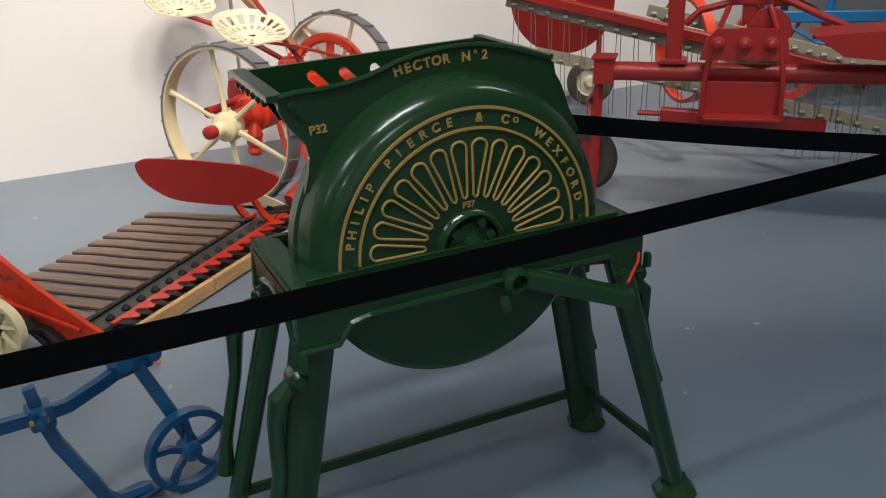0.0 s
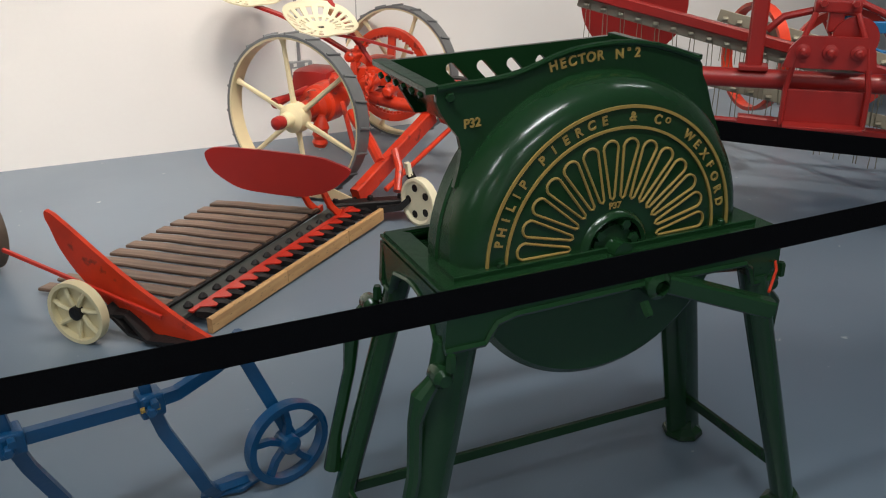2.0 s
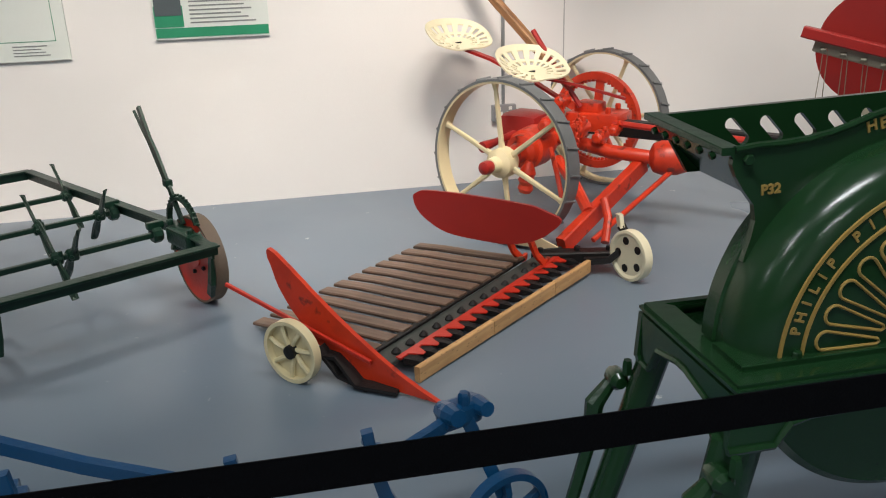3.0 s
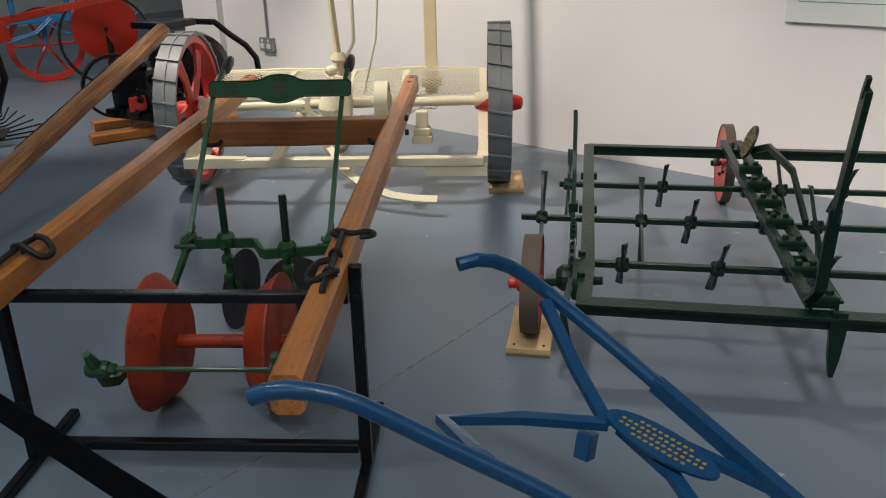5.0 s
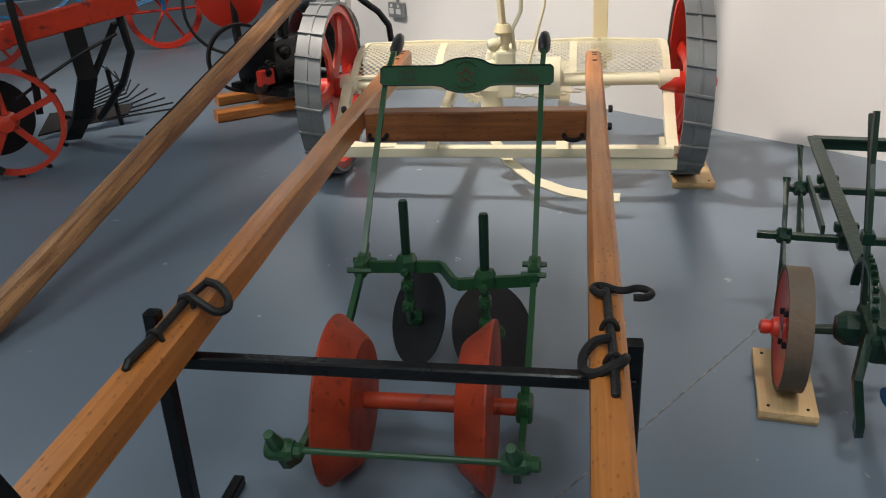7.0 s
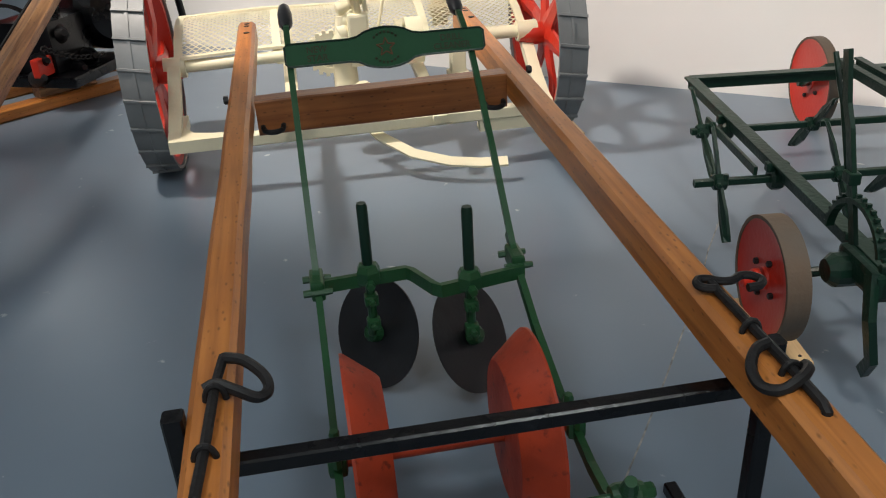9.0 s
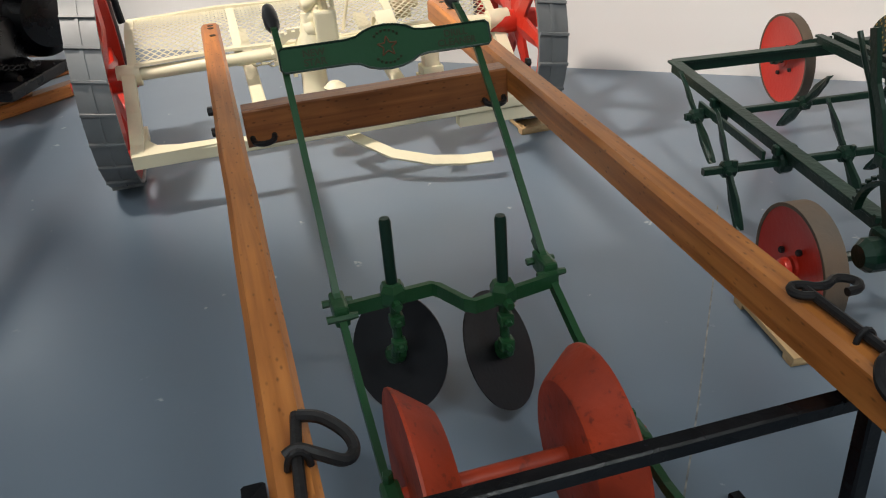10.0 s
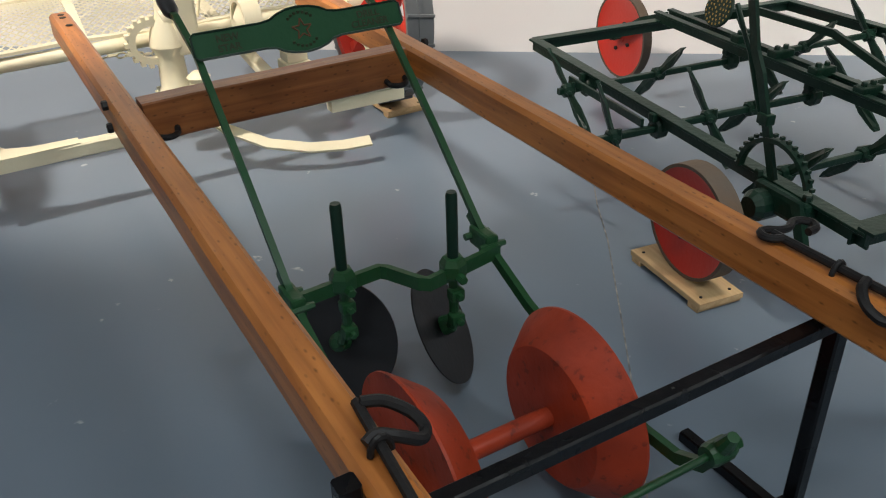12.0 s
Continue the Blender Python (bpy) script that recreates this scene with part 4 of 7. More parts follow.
# ---- root cutter ----
def root_cutter():
    ob = thing("root_cutter", "bottle-green cast-iron root cutter with gilt lettering on splayed legs", "root cutter", (1.32, 1.72, 0))
    cx, cz, y0 = 1.3135, 0.765, 1.578

    def half_turn(prof, n=48, a0=0.0, a1=math.pi):
        """Sweeps (radius, y) round the half circle above the table."""
        bm = B()
        rings = []
        for k in range(n + 1):
            t = a0 + (a1 - a0) * k / n
            rings.append([bm.verts.new((cx + r * math.cos(t), y, cz + r * math.sin(t))) for r, y in prof])
        quad_strip(bm, rings)
        bmesh.ops.recalc_face_normals(bm, faces=bm.faces)
        return bm
    prof = [(0.055, y0 + 0.02), (0.058, y0 - 0.008), (0.064, y0 - 0.012), (0.07, y0 - 0.008), (0.074, y0), (0.272, y0), (0.285, y0 + 0.004), (0.300, y0 + 0.016), (0.311, y0 + 0.035), (0.318, y0 + 0.062), (0.320, y0 + 0.09), (0.325, y0 + 0.092), (0.325, y0 + 0.125), (0.31, y0 + 0.125), (0.31, y0 + 0.1), (0.09, y0 + 0.03)]
    case = part("casing", half_turn(prof), GREEN, ob, "rounded green drum casing", True)
    bm = B()
    rings = []
    for k in range(29):
        t = math.pi * k / 28
        rings.append([bm.verts.new((cx + r * math.cos(t), y, cz + r * math.sin(t))) for r, y in ((0.21, y0 + 0.1), (0.225, y0 + 0.12), (0.225, 1.84), (0.01, 1.85), (0.01, y0 + 0.1))])
    quad_strip(bm, rings)
    bmesh.ops.recalc_face_normals(bm, faces=bm.faces)
    part("inner_drum", bm, DGREEN, ob, "dark green inner drum", True)
    # gilt lines
    for r, w in ((0.2665, 0.0055), (0.229, 0.005)):
        part("gilt_line", half_turn([(r - w / 2, y0 - 0.0035), (r + w / 2, y0 - 0.0035), (r + w / 2, y0 + 0.002), (r - w / 2, y0 + 0.002)], 64, 0.0, math.pi), GOLD, case)
    # long petals
    for k in range(14):
        a = radians(7.5 + 165 * k / 13)
        r0, r1, h0, h1 = 0.101, 0.206, 0.0045, 0.0155
        o = V((cx, y0 - 0.0015, cz))
        e1, e2 = V((math.cos(a), 0, math.sin(a))), V((-math.sin(a), 0, math.cos(a)))
        pts = [(r0, -h0), (r1 - 0.012, -h1)]
        pts += [(r1 - 0.012 + 0.0145 * math.sin(t), -h1 * math.cos(t)) for t in [math.pi * j / 8 for j in range(1, 8)]]
        pts += [(r1 - 0.012, h1), (r0, h0), (r0 - 0.004, 0)]
        bm = B()
        tube(bm, [o + e1 * x + e2 * y for x, y in pts], 0.0026, 6, closed=True)
        part("petal", bm, GOLD, case)
    # lettering round the arc, upright on the face
    face = lambda x, z, t: Matrix.Translation((x, y0 - 0.0008, z)) @ Matrix.Rotation(radians(90), 4, "X") @ Matrix.Rotation(t, 4, "Z")
    for word, a_from, a_to in (("PHILIP", 169, 142.6), ("PIERCE", 130.5, 99), ("&", 85, 85), ("CO", 72, 66.4), ("WEXFORD", 52.5, 12.7)):
        for j, ch in enumerate(word):
            a = radians(a_from + (a_to - a_from) * (j / max(len(word) - 1, 1)))
            writing(ch, 0.015 if (word, j) == ("CO", 1) else 0.0235, face(cx + 0.2475 * math.cos(a), cz + 0.2475 * math.sin(a) + (0.004 if (word, j) == ("CO", 1) else 0), a - math.pi / 2), GOLD, case, "letter", 0.0015)
    writing("P37", 0.017, face(cx - 0.004, cz + 0.0835, 0), GOLD, case, "letter", 0.0015)
    # bearing in the eye of the casing
    bm = B()
    lathe(bm, (cx, y0 - 0.004, cz + 0.0), (0, 1, 0), [(0.001, -0.03), (0.02, -0.03), (0.022, 0), (0.045, 0.004), (0.05, 0.03)], 20)
    for dx, dz in ((-0.035, 0.03), (0.02, 0.045), (0.04, 0.015)):
        bolt(bm, (cx + dx, y0 + 0.012, cz + dz), (0, -1, 0), 0.012, 0.022)
    part("bearing", bm, GREEN, ob, smooth=True)
    # Black disc puts the shade of the recess behind the bearing into colour.
    bm = B()
    lathe(bm, (cx, y0 + 0.022, cz), (0, 1, 0), [(0.001, 0), (0.056, 0), (0.058, 0.004), (0.001, 0.006)], 24)
    part("eye_recess_shade", bm, BLACK, ob)
    # hopper: front plate, back plate with slots, sloping side
    yf, yb = 1.655, 1.91
    fp = [(0.99, 1.078), (1.03, 1.082), (1.066, 1.082), (1.105, 1.085), (1.145, 1.092), (1.18, 1.102), (1.212, 1.113), (1.25, 1.122), (1.292, 1.127), (1.34, 1.129), (1.385, 1.127), (1.435, 1.118), (1.484, 1.104), (1.536, 1.086), (1.546, 1.075), (1.55, 1.055), (1.565, 1.03), (1.58, 0.99), (1.60, 0.94), (1.61, 0.90)]
    fp += [(cx + 0.29 * math.cos(t), cz + 0.29 * math.sin(t)) for t in [radians(28 + 124 * k / 14) for k in range(15)]]
    fp += [(1.02, 0.90), (1.03, 0.935), (1.035, 0.965), (1.03, 0.99), (1.01, 1.015), (0.997, 1.035), (0.988, 1.055)]
    bm = B()
    m = plane_frame((0, yf + 0.012, 0), (1, 0, 0), (0, 0, 1))
    holed_plate(bm, fp, [], 0.012, m)
    front = part("hopper_front", bm, GREEN, ob, "green scrolled hopper front plate")
    bm = B()
    tube(bm, [(x, yf, z) for x, z in fp[:14]], 0.006, 8)
    part("rim", bm, GREEN, front, smooth=True)
    for j, ch in enumerate("HECTOR N 2"):
        x = 1.213 + 0.0198 * j * (0.98 if j < 7 else 1.0)
        zz = 1.0955 + 0.014 * math.sin((x - 1.2) / 0.2 * 2.2) if j < 7 else 1.108
        if ch != " ":
            writing(ch, 0.025, Matrix.Translation((x, yf - 0.0008, zz)) @ Matrix.Rotation(radians(90), 4, "X") @ Matrix.Rotation(radians(16 - 2.0 * j), 4, "Z"), GOLD, front, "letter", 0.0015)
    writing("o", 0.014, Matrix.Translation((1.213 + 0.0198 * 8, yf - 0.0008, 1.117)) @ Matrix.Rotation(radians(90), 4, "X"), GOLD, front, "letter", 0.0015)
    writing("P32", 0.022, Matrix.Translation((1.055, yf - 0.0008, 1.013)) @ Matrix.Rotation(radians(90), 4, "X") @ Matrix.Rotation(radians(3), 4, "Z"), GOLD, front, "letter", 0.0015)
    bolt_bm = B()
    bolt(bolt_bm, (1.012, yf, 1.062), (0, -1, 0), 0.009, 0.008)
    part("bolt", bolt_bm, GREEN, front)
    holes = []
    for k in range(7):
        x, z = 1.13 + 0.068 * k, 1.058
        hole = []
        for q in range(12):
            t = 2 * math.pi * q / 12
            dx, dz = 0.011 * math.cos(t), 0.011 * math.sin(t)
            off = 0.034 if math.cos(t - radians(-48)) > 0 else -0.004
            hole.append((x + dx + off * 0.72, z + dz - off * 0.75))
        holes.append(hole)
    bm = B()
    holed_plate(bm, [(0.985, 1.086), (1.512, 1.10), (1.56, 1.075), (1.60, 0.98), (1.05, 0.98), (1.02, 1.03)], holes, 0.012, plane_frame((0, yb, 0), (1, 0, 0), (0, 0, 1)))
    part("hopper_back", bm, GREEN, ob, "green slotted hopper back plate")
    bm = B()
    bar(bm, (0.984, yf, 1.076), (0.982, yb, 1.084), 0.03, 0.012)
    side = [(0.99, 1.07), (1.075, 0.985)]
    for (xa, za), (xb, zb) in zip(side, side[1:]):
        bar(bm, ((xa + xb) / 2, yf, (za + zb) / 2), ((xa + xb) / 2, yb, (za + zb) / 2), math.hypot(xb - xa, zb - za) + 0.01, 0.008, up=(za - zb, 0, xb - xa))
    for k in range(6):
        bolt(bm, (0.975, yf + 0.03 + 0.038 * k, 1.066), (-1, 0, -0.4), 0.0065, 0.008)
    part("hopper_side", bm, GREEN, ob, "green hopper side with bolt heads")
    bm = B()
    bar(bm, (1.535, yf, 1.088), (1.512, yb, 1.10), 0.02, 0.01)
    bar(bm, (1.57, yf, 1.0), (1.57, yb, 1.0), 0.16, 0.008, up=(1, 0, 0.5))
    part("hopper_side", bm, GREEN, ob)
    # table frame with arched skirts
    tx0, tx1, ty0, ty1, tz = 0.948, 1.685, 1.525, 1.85, 0.762
    bm = B()
    holed_plate(bm, [(tx0, ty0), (tx1, ty0), (tx1, ty1), (tx0, ty1)], [[(1.0, 1.69), (1.0, 1.825), (1.62, 1.825), (1.62, 1.69)]], 0.018, Matrix.Translation((0, 0, tz - 0.018)))
    bmesh.ops.bevel(bm, geom=[e for e in bm.edges if e.calc_length() > 0.15 and len(e.link_faces) == 2 and e.calc_face_angle(0) > 1], offset=0.006, segments=2, affect="EDGES")
    part("table", bm, GREEN, ob, "green cast table frame", True)
    arch = [(tx0, tz - 0.018), (tx0 - 0.006, tz - 0.105), (tx0 + 0.07, tz - 0.105), (tx0 + 0.08, tz - 0.09), (tx0 + 0.094, tz - 0.07), (tx0 + 0.13, tz - 0.061), (1.318, tz - 0.058), (tx1 - 0.17, tz - 0.06), (tx1 - 0.09, tz - 0.062), (tx1 - 0.075, tz - 0.075), (tx1 - 0.065, tz - 0.11), (tx1, tz - 0.11), (tx1, tz - 0.018)]
    for y, o in ((ty0, 0.014), (ty1 - 0.014, 0.014)):
        bm = B()
        holed_plate(bm, arch, [], o, plane_frame((0, y + o, 0), (1, 0, 0), (0, 0, 1)))
        tube(bm, [(x, y, z) for x, z in arch[1:-1]], 0.007, 6)
        part("skirt", bm, GREEN, ob)
    side_arch = [(ty0 + 0.015, tz - 0.018), (ty0 + 0.015, tz - 0.11), (ty0 + 0.05, tz - 0.11), (ty0 + 0.08, tz - 0.06), (ty0 + 0.15, tz - 0.045), (ty1 - 0.15, tz - 0.045), (ty1 - 0.08, tz - 0.06), (ty1 - 0.05, tz - 0.11), (ty1 - 0.015, tz - 0.11), (ty1 - 0.015, tz - 0.018)]
    for x in (tx0, tx1 - 0.014):
        bm = B()
        holed_plate(bm, side_arch, [], 0.014, plane_frame((x, 0, 0), (0, 1, 0), (0, 0, 1)))
        tube(bm, [(x if x < 1 else x + 0.014, y, z) for y, z in side_arch[1:-1]], 0.006, 6)
        part("skirt", bm, GREEN, ob)
    # base flange of the casing
    bm = B()
    bar(bm, (cx - 0.335, y0 + 0.03, tz + 0.004), (cx + 0.335, y0 + 0.03, tz + 0.004), 0.085, 0.012)
    for dx in (-0.24, 0.25):
        bolt(bm, (cx + dx, y0 - 0.006, tz + 0.01), (0, 0, 1), 0.008, 0.01)
    part("flange", bm, GREEN, ob)
    # hanging lower drum
    bm = B()
    rings = []
    for r, y in ((0.285, 1.565), (0.297, 1.575), (0.297, 1.85)):
        rings.append([bm.verts.new((1.288 + r * math.cos(t), y, 0.808 + r * math.sin(t))) for t in [math.pi + 0.24 + (math.pi - 0.48) * k / 40 for k in range(41)]])
    quad_strip(bm, rings)
    bmesh.ops.recalc_face_normals(bm, faces=bm.faces)
    part("lower_drum", bm, GREEN, ob, "dark green lower half drum", True)
    # legs
    for x0, x1, y, yb2, w, d in ((0.978, 0.845, 1.555, 1.535, 0.088, 0.04), (0.998, 0.829, 1.865, 1.91, 0.05, 0.06), (1.642, 1.842, 1.55, 1.54, 0.058, 0.05), (1.70, 1.826, 1.865, 1.892, 0.118, 0.045)):
        bm = B()
        rings = []
        for f in (0, 0.25, 0.5, 0.75, 0.95, 1.0):
            c = V((x0 + (x1 - x0) * f, y + (yb2 - y) * f, 0.665 - 0.645 * f))
            k = 1 - 0.12 * f
            rings.append([bm.verts.new(c + V((w / 2 * k * math.cos(t), d / 2 * k * math.sin(t) * 1.3, 0))) for t in [2 * math.pi * j / 14 for j in range(14)]])
        quad_strip(bm, rings)
        bmesh.ops.recalc_face_normals(bm, faces=bm.faces)
        leg = part("leg", bm, GREEN, ob, smooth=True)
        bm = B()
        lathe(bm, (x1, yb2, 0), (0, 0, 1), [(0.05, 0), (0.055, 0.006), (0.052, 0.018), (0.035, 0.03), (0.03, 0.05)], 8)
        part("foot", bm, GREEN, leg)
    # stretchers
    for p, q in (((0.862, 1.90, 0.125), (1.79, 1.885, 0.122)), ((1.805, 1.875, 0.13), (1.81, 1.55, 0.13)), ((0.866, 1.55, 0.13), (0.86, 1.90, 0.13))):
        bm = B()
        bar(bm, p, q, 0.012, 0.026)
        part("stretcher", bm, GREEN, ob)
    # carrying handles folded down along the legs
    for pts in ([(0.925, 1.535, 0.60), (0.898, 1.53, 0.575), (0.886, 1.53, 0.53), (0.882, 1.53, 0.42), (0.858, 1.53, 0.30), (0.85, 1.53, 0.22)], [(0.935, 1.93, 0.56), (0.904, 1.93, 0.52), (0.893, 1.93, 0.42), (0.852, 1.93, 0.26), (0.838, 1.93, 0.17)], [(1.795, 1.93, 0.44), (1.812, 1.93, 0.36), (1.848, 1.93, 0.27), (1.86, 1.93, 0.215)], [(1.70, 1.58, 0.61), (1.738, 1.58, 0.565), (1.742, 1.58, 0.49), (1.765, 1.58, 0.40), (1.79, 1.58, 0.32)]):
        bm = B()
        n = len(pts)
        tube(bm, pts, [0.014 + 0.006 * (k in (1, n - 1)) for k in range(n)], 10)
        lathe(bm, V(pts[0]) + V((0.01, 0.02, 0.01)), (0, -1, 0), [(0.014, 0), (0.02, 0.01), (0.02, 0.04), (0.012, 0.05)], 10)
        bolt(bm, V(pts[0]) + V((0.02, -0.03, 0.03)), (0, 0, 1), 0.01, 0.03)
        part("carrying_handle", bm, GREEN, ob, "folded green carrying handle", True)
    # outlet arm
    bm = B()
    bar(bm, (1.40, 1.525, 0.698), (1.60, 1.45, 0.634), 0.036, 0.036)
    lathe(bm, (1.375, 1.53, 0.70), (0, -1, 0), [(0.026, -0.02), (0.028, 0.02), (0.016, 0.03), (0.016, 0.01), (0.001, 0.01)], 14)
    bolt(bm, (1.35, 1.52, 0.668), (0, -1, -1), 0.01, 0.03)
    part("crank_arm", bm, GREEN, ob, "green square crank arm")
    bm = B()
    tube(bm, [(1.40, 1.60, 0.69), (1.55, 1.62, 0.66), (1.66, 1.60, 0.655)], 0.014, 8)
    part("crank_grip", bm, shader("worn_red_crank", (0.25, 0.04, 0.02), 0.5, second=(0.12, 0.05, 0.03), amount=0.8), ob, "worn red crank rod")
    bm = B()
    tube(bm, [(1.60, 1.46, 0.665), (1.655, 1.50, 0.685), (1.68, 1.53, 0.69), (1.675, 1.57, 0.67)], 0.003, 6)
    part("wire", bm, ORANGE, ob)
    return ob


root_cutter()


# ---- mower ----
def MW(a, f, z):
    return V((1.475 + 0.70 * a + 0.714 * f, 4.364 + 0.714 * a - 0.70 * f, z))


MA, MF = V((0.70, 0.714, 0)), V((0.714, -0.70, 0))


def mower_wheel(ob, at, r, phase=0.4, gear=False):
    MA = V((0.80, 0.60, 0))
    bm = B()
    ring(bm, at, MA, r - 0.012, r, 0.085, 64)
    wh = part("wheel", bm, GREY, ob, "iron wheel with grey tyre and cream spokes", True)
    bm = B()
    ring(bm, at, MA, r - 0.022, r - 0.011, 0.08, 64)
    part("rim", bm, CREAM, wh, smooth=True)
    bm = B()
    lathe(bm, at, MA, [(0.02, -0.11), (0.035, -0.10), (0.04, -0.06), (0.07, -0.04), (0.075, 0.02), (0.05, 0.06), (0.03, 0.08)], 20)
    part("hub", bm, CREAM, wh, smooth=True)
    bm = B()
    lathe(bm, V(at) - MA * 0.145, MA, [(0.012, -0.02), (0.03, -0.01), (0.034, 0.02), (0.03, 0.04)], 14)
    part("hub_cap", bm, DRED, wh, "red hub cap", True)
    for k in range(6):
        a = phase + 2 * math.pi * k / 6
        bm = B()
        rings = []
        for f, w, t in ((0.055, 0.017, 0.014), (0.1, 0.013, 0.011), (r - 0.06, 0.010, 0.009), (r - 0.03, 0.016, 0.012), (r - 0.015, 0.026, 0.014)):
            c = disc_point(at, MA, f, a)
            tang = disc_point(at, MA, 1, a + 1.5708) - V(at)
            rings.append([bm.verts.new(c + tang * w * x + MA * t * y) for x, y in ((-1, -0.5), (-0.5, -1), (0.5, -1), (1, -0.5), (1, 0.5), (0.5, 1), (-0.5, 1), (-1, 0.5))])
        quad_strip(bm, rings)
        bmesh.ops.recalc_face_normals(bm, faces=bm.faces)
        part("spoke", bm, CREAM, wh)
    for k in range(20):
        bm = B()
        a = 2 * math.pi * k / 20
        p = disc_point(at, MA, r + 0.003, a)
        bar(bm, p - MA * 0.04, p + MA * 0.04 + (disc_point(at, MA, 1, a + 1.57) - V(at)) * 0.02, 0.01, 0.012, up=p - V(at))
        part("cleat", bm, GREY, wh)
    if gear:
        bm = B()
        c = V(at) - MA * 0.09
        ring(bm, c, MA, r * 0.60, r * 0.71, 0.04, 56)
        for k in range(56):
            a = 2 * math.pi * k / 56
            cube(bm, disc_point(c, MA, r * 0.585, a), (0.016, 0.016, 0.016), 45)
        part("gear_ring", bm, ORANGE, ob, "orange-red internal gear ring", True)
        for k in range(5):
            bm = B()
            a = 0.4 + 2 * math.pi * k / 5
            bar(bm, disc_point(c, MA, 0.05, a), disc_point(c, MA, r * 0.62, a), 0.05, 0.02, up=MA)
            part("gear_spoke", bm, ORANGE, ob)
    return wh


def pan_seat(ob, c, tilt, size=0.20):
    """A pierced cast pan seat: two lobes with slots."""
    c = V(c)
    m = Matrix.Translation(c) @ Matrix.Rotation(radians(-62), 4, "Z") @ Matrix.Rotation(tilt, 4, "Y")
    s = size
    bm = B()
    n = 72
    levels = (0.10, 0.34, 0.40, 0.56, 0.64, 0.88, 1.0)
    rings = []
    for f in levels:
        row = []
        for k in range(n):
            t = 2 * math.pi * k / n
            r = s * f * (1 + 0.10 * math.cos(2 * t)) * (1 - 0.34 * max(0, math.cos(t)) ** 8)
            x, y = r * math.cos(t) * 0.82, r * math.sin(t) * 1.3
            z = 0.07 * f * f * max(0.0, 0.3 - x / s) + 0.02 * (y / s) ** 2
            row.append(bm.verts.new((x, y, z)))
        rings.append(row)
    bm.faces.new(rings[0])
    for i in range(len(levels) - 1):
        for k in range(n):
            # slots: two rows of openings, none across the front tongue
            if i in (2, 4) and k % 4 in (1, 2) and 5 < k < n - 5:
                continue
            bm.faces.new((rings[i][k], rings[i][(k + 1) % n], rings[i + 1][(k + 1) % n], rings[i + 1][k]))
    bmesh.ops.recalc_face_normals(bm, faces=bm.faces)
    e = bmesh.ops.extrude_face_region(bm, geom=list(bm.faces))
    bmesh.ops.translate(bm, verts=[g for g in e["geom"] if isinstance(g, bmesh.types.BMVert)], vec=(0, 0, 0.008))
    bmesh.ops.recalc_face_normals(bm, faces=bm.faces)
    bmesh.ops.transform(bm, matrix=m, verts=bm.verts)
    part("seat", bm, PALE, ob, "cream pierced cast-iron pan seat", True)
    bm = B()
    lathe(bm, c + V((0, 0, -0.02)), (0, 0, 1), [(0.02, 0), (0.02, 0.03)], 10)
    part("seat_bolt", bm, IRON, ob)


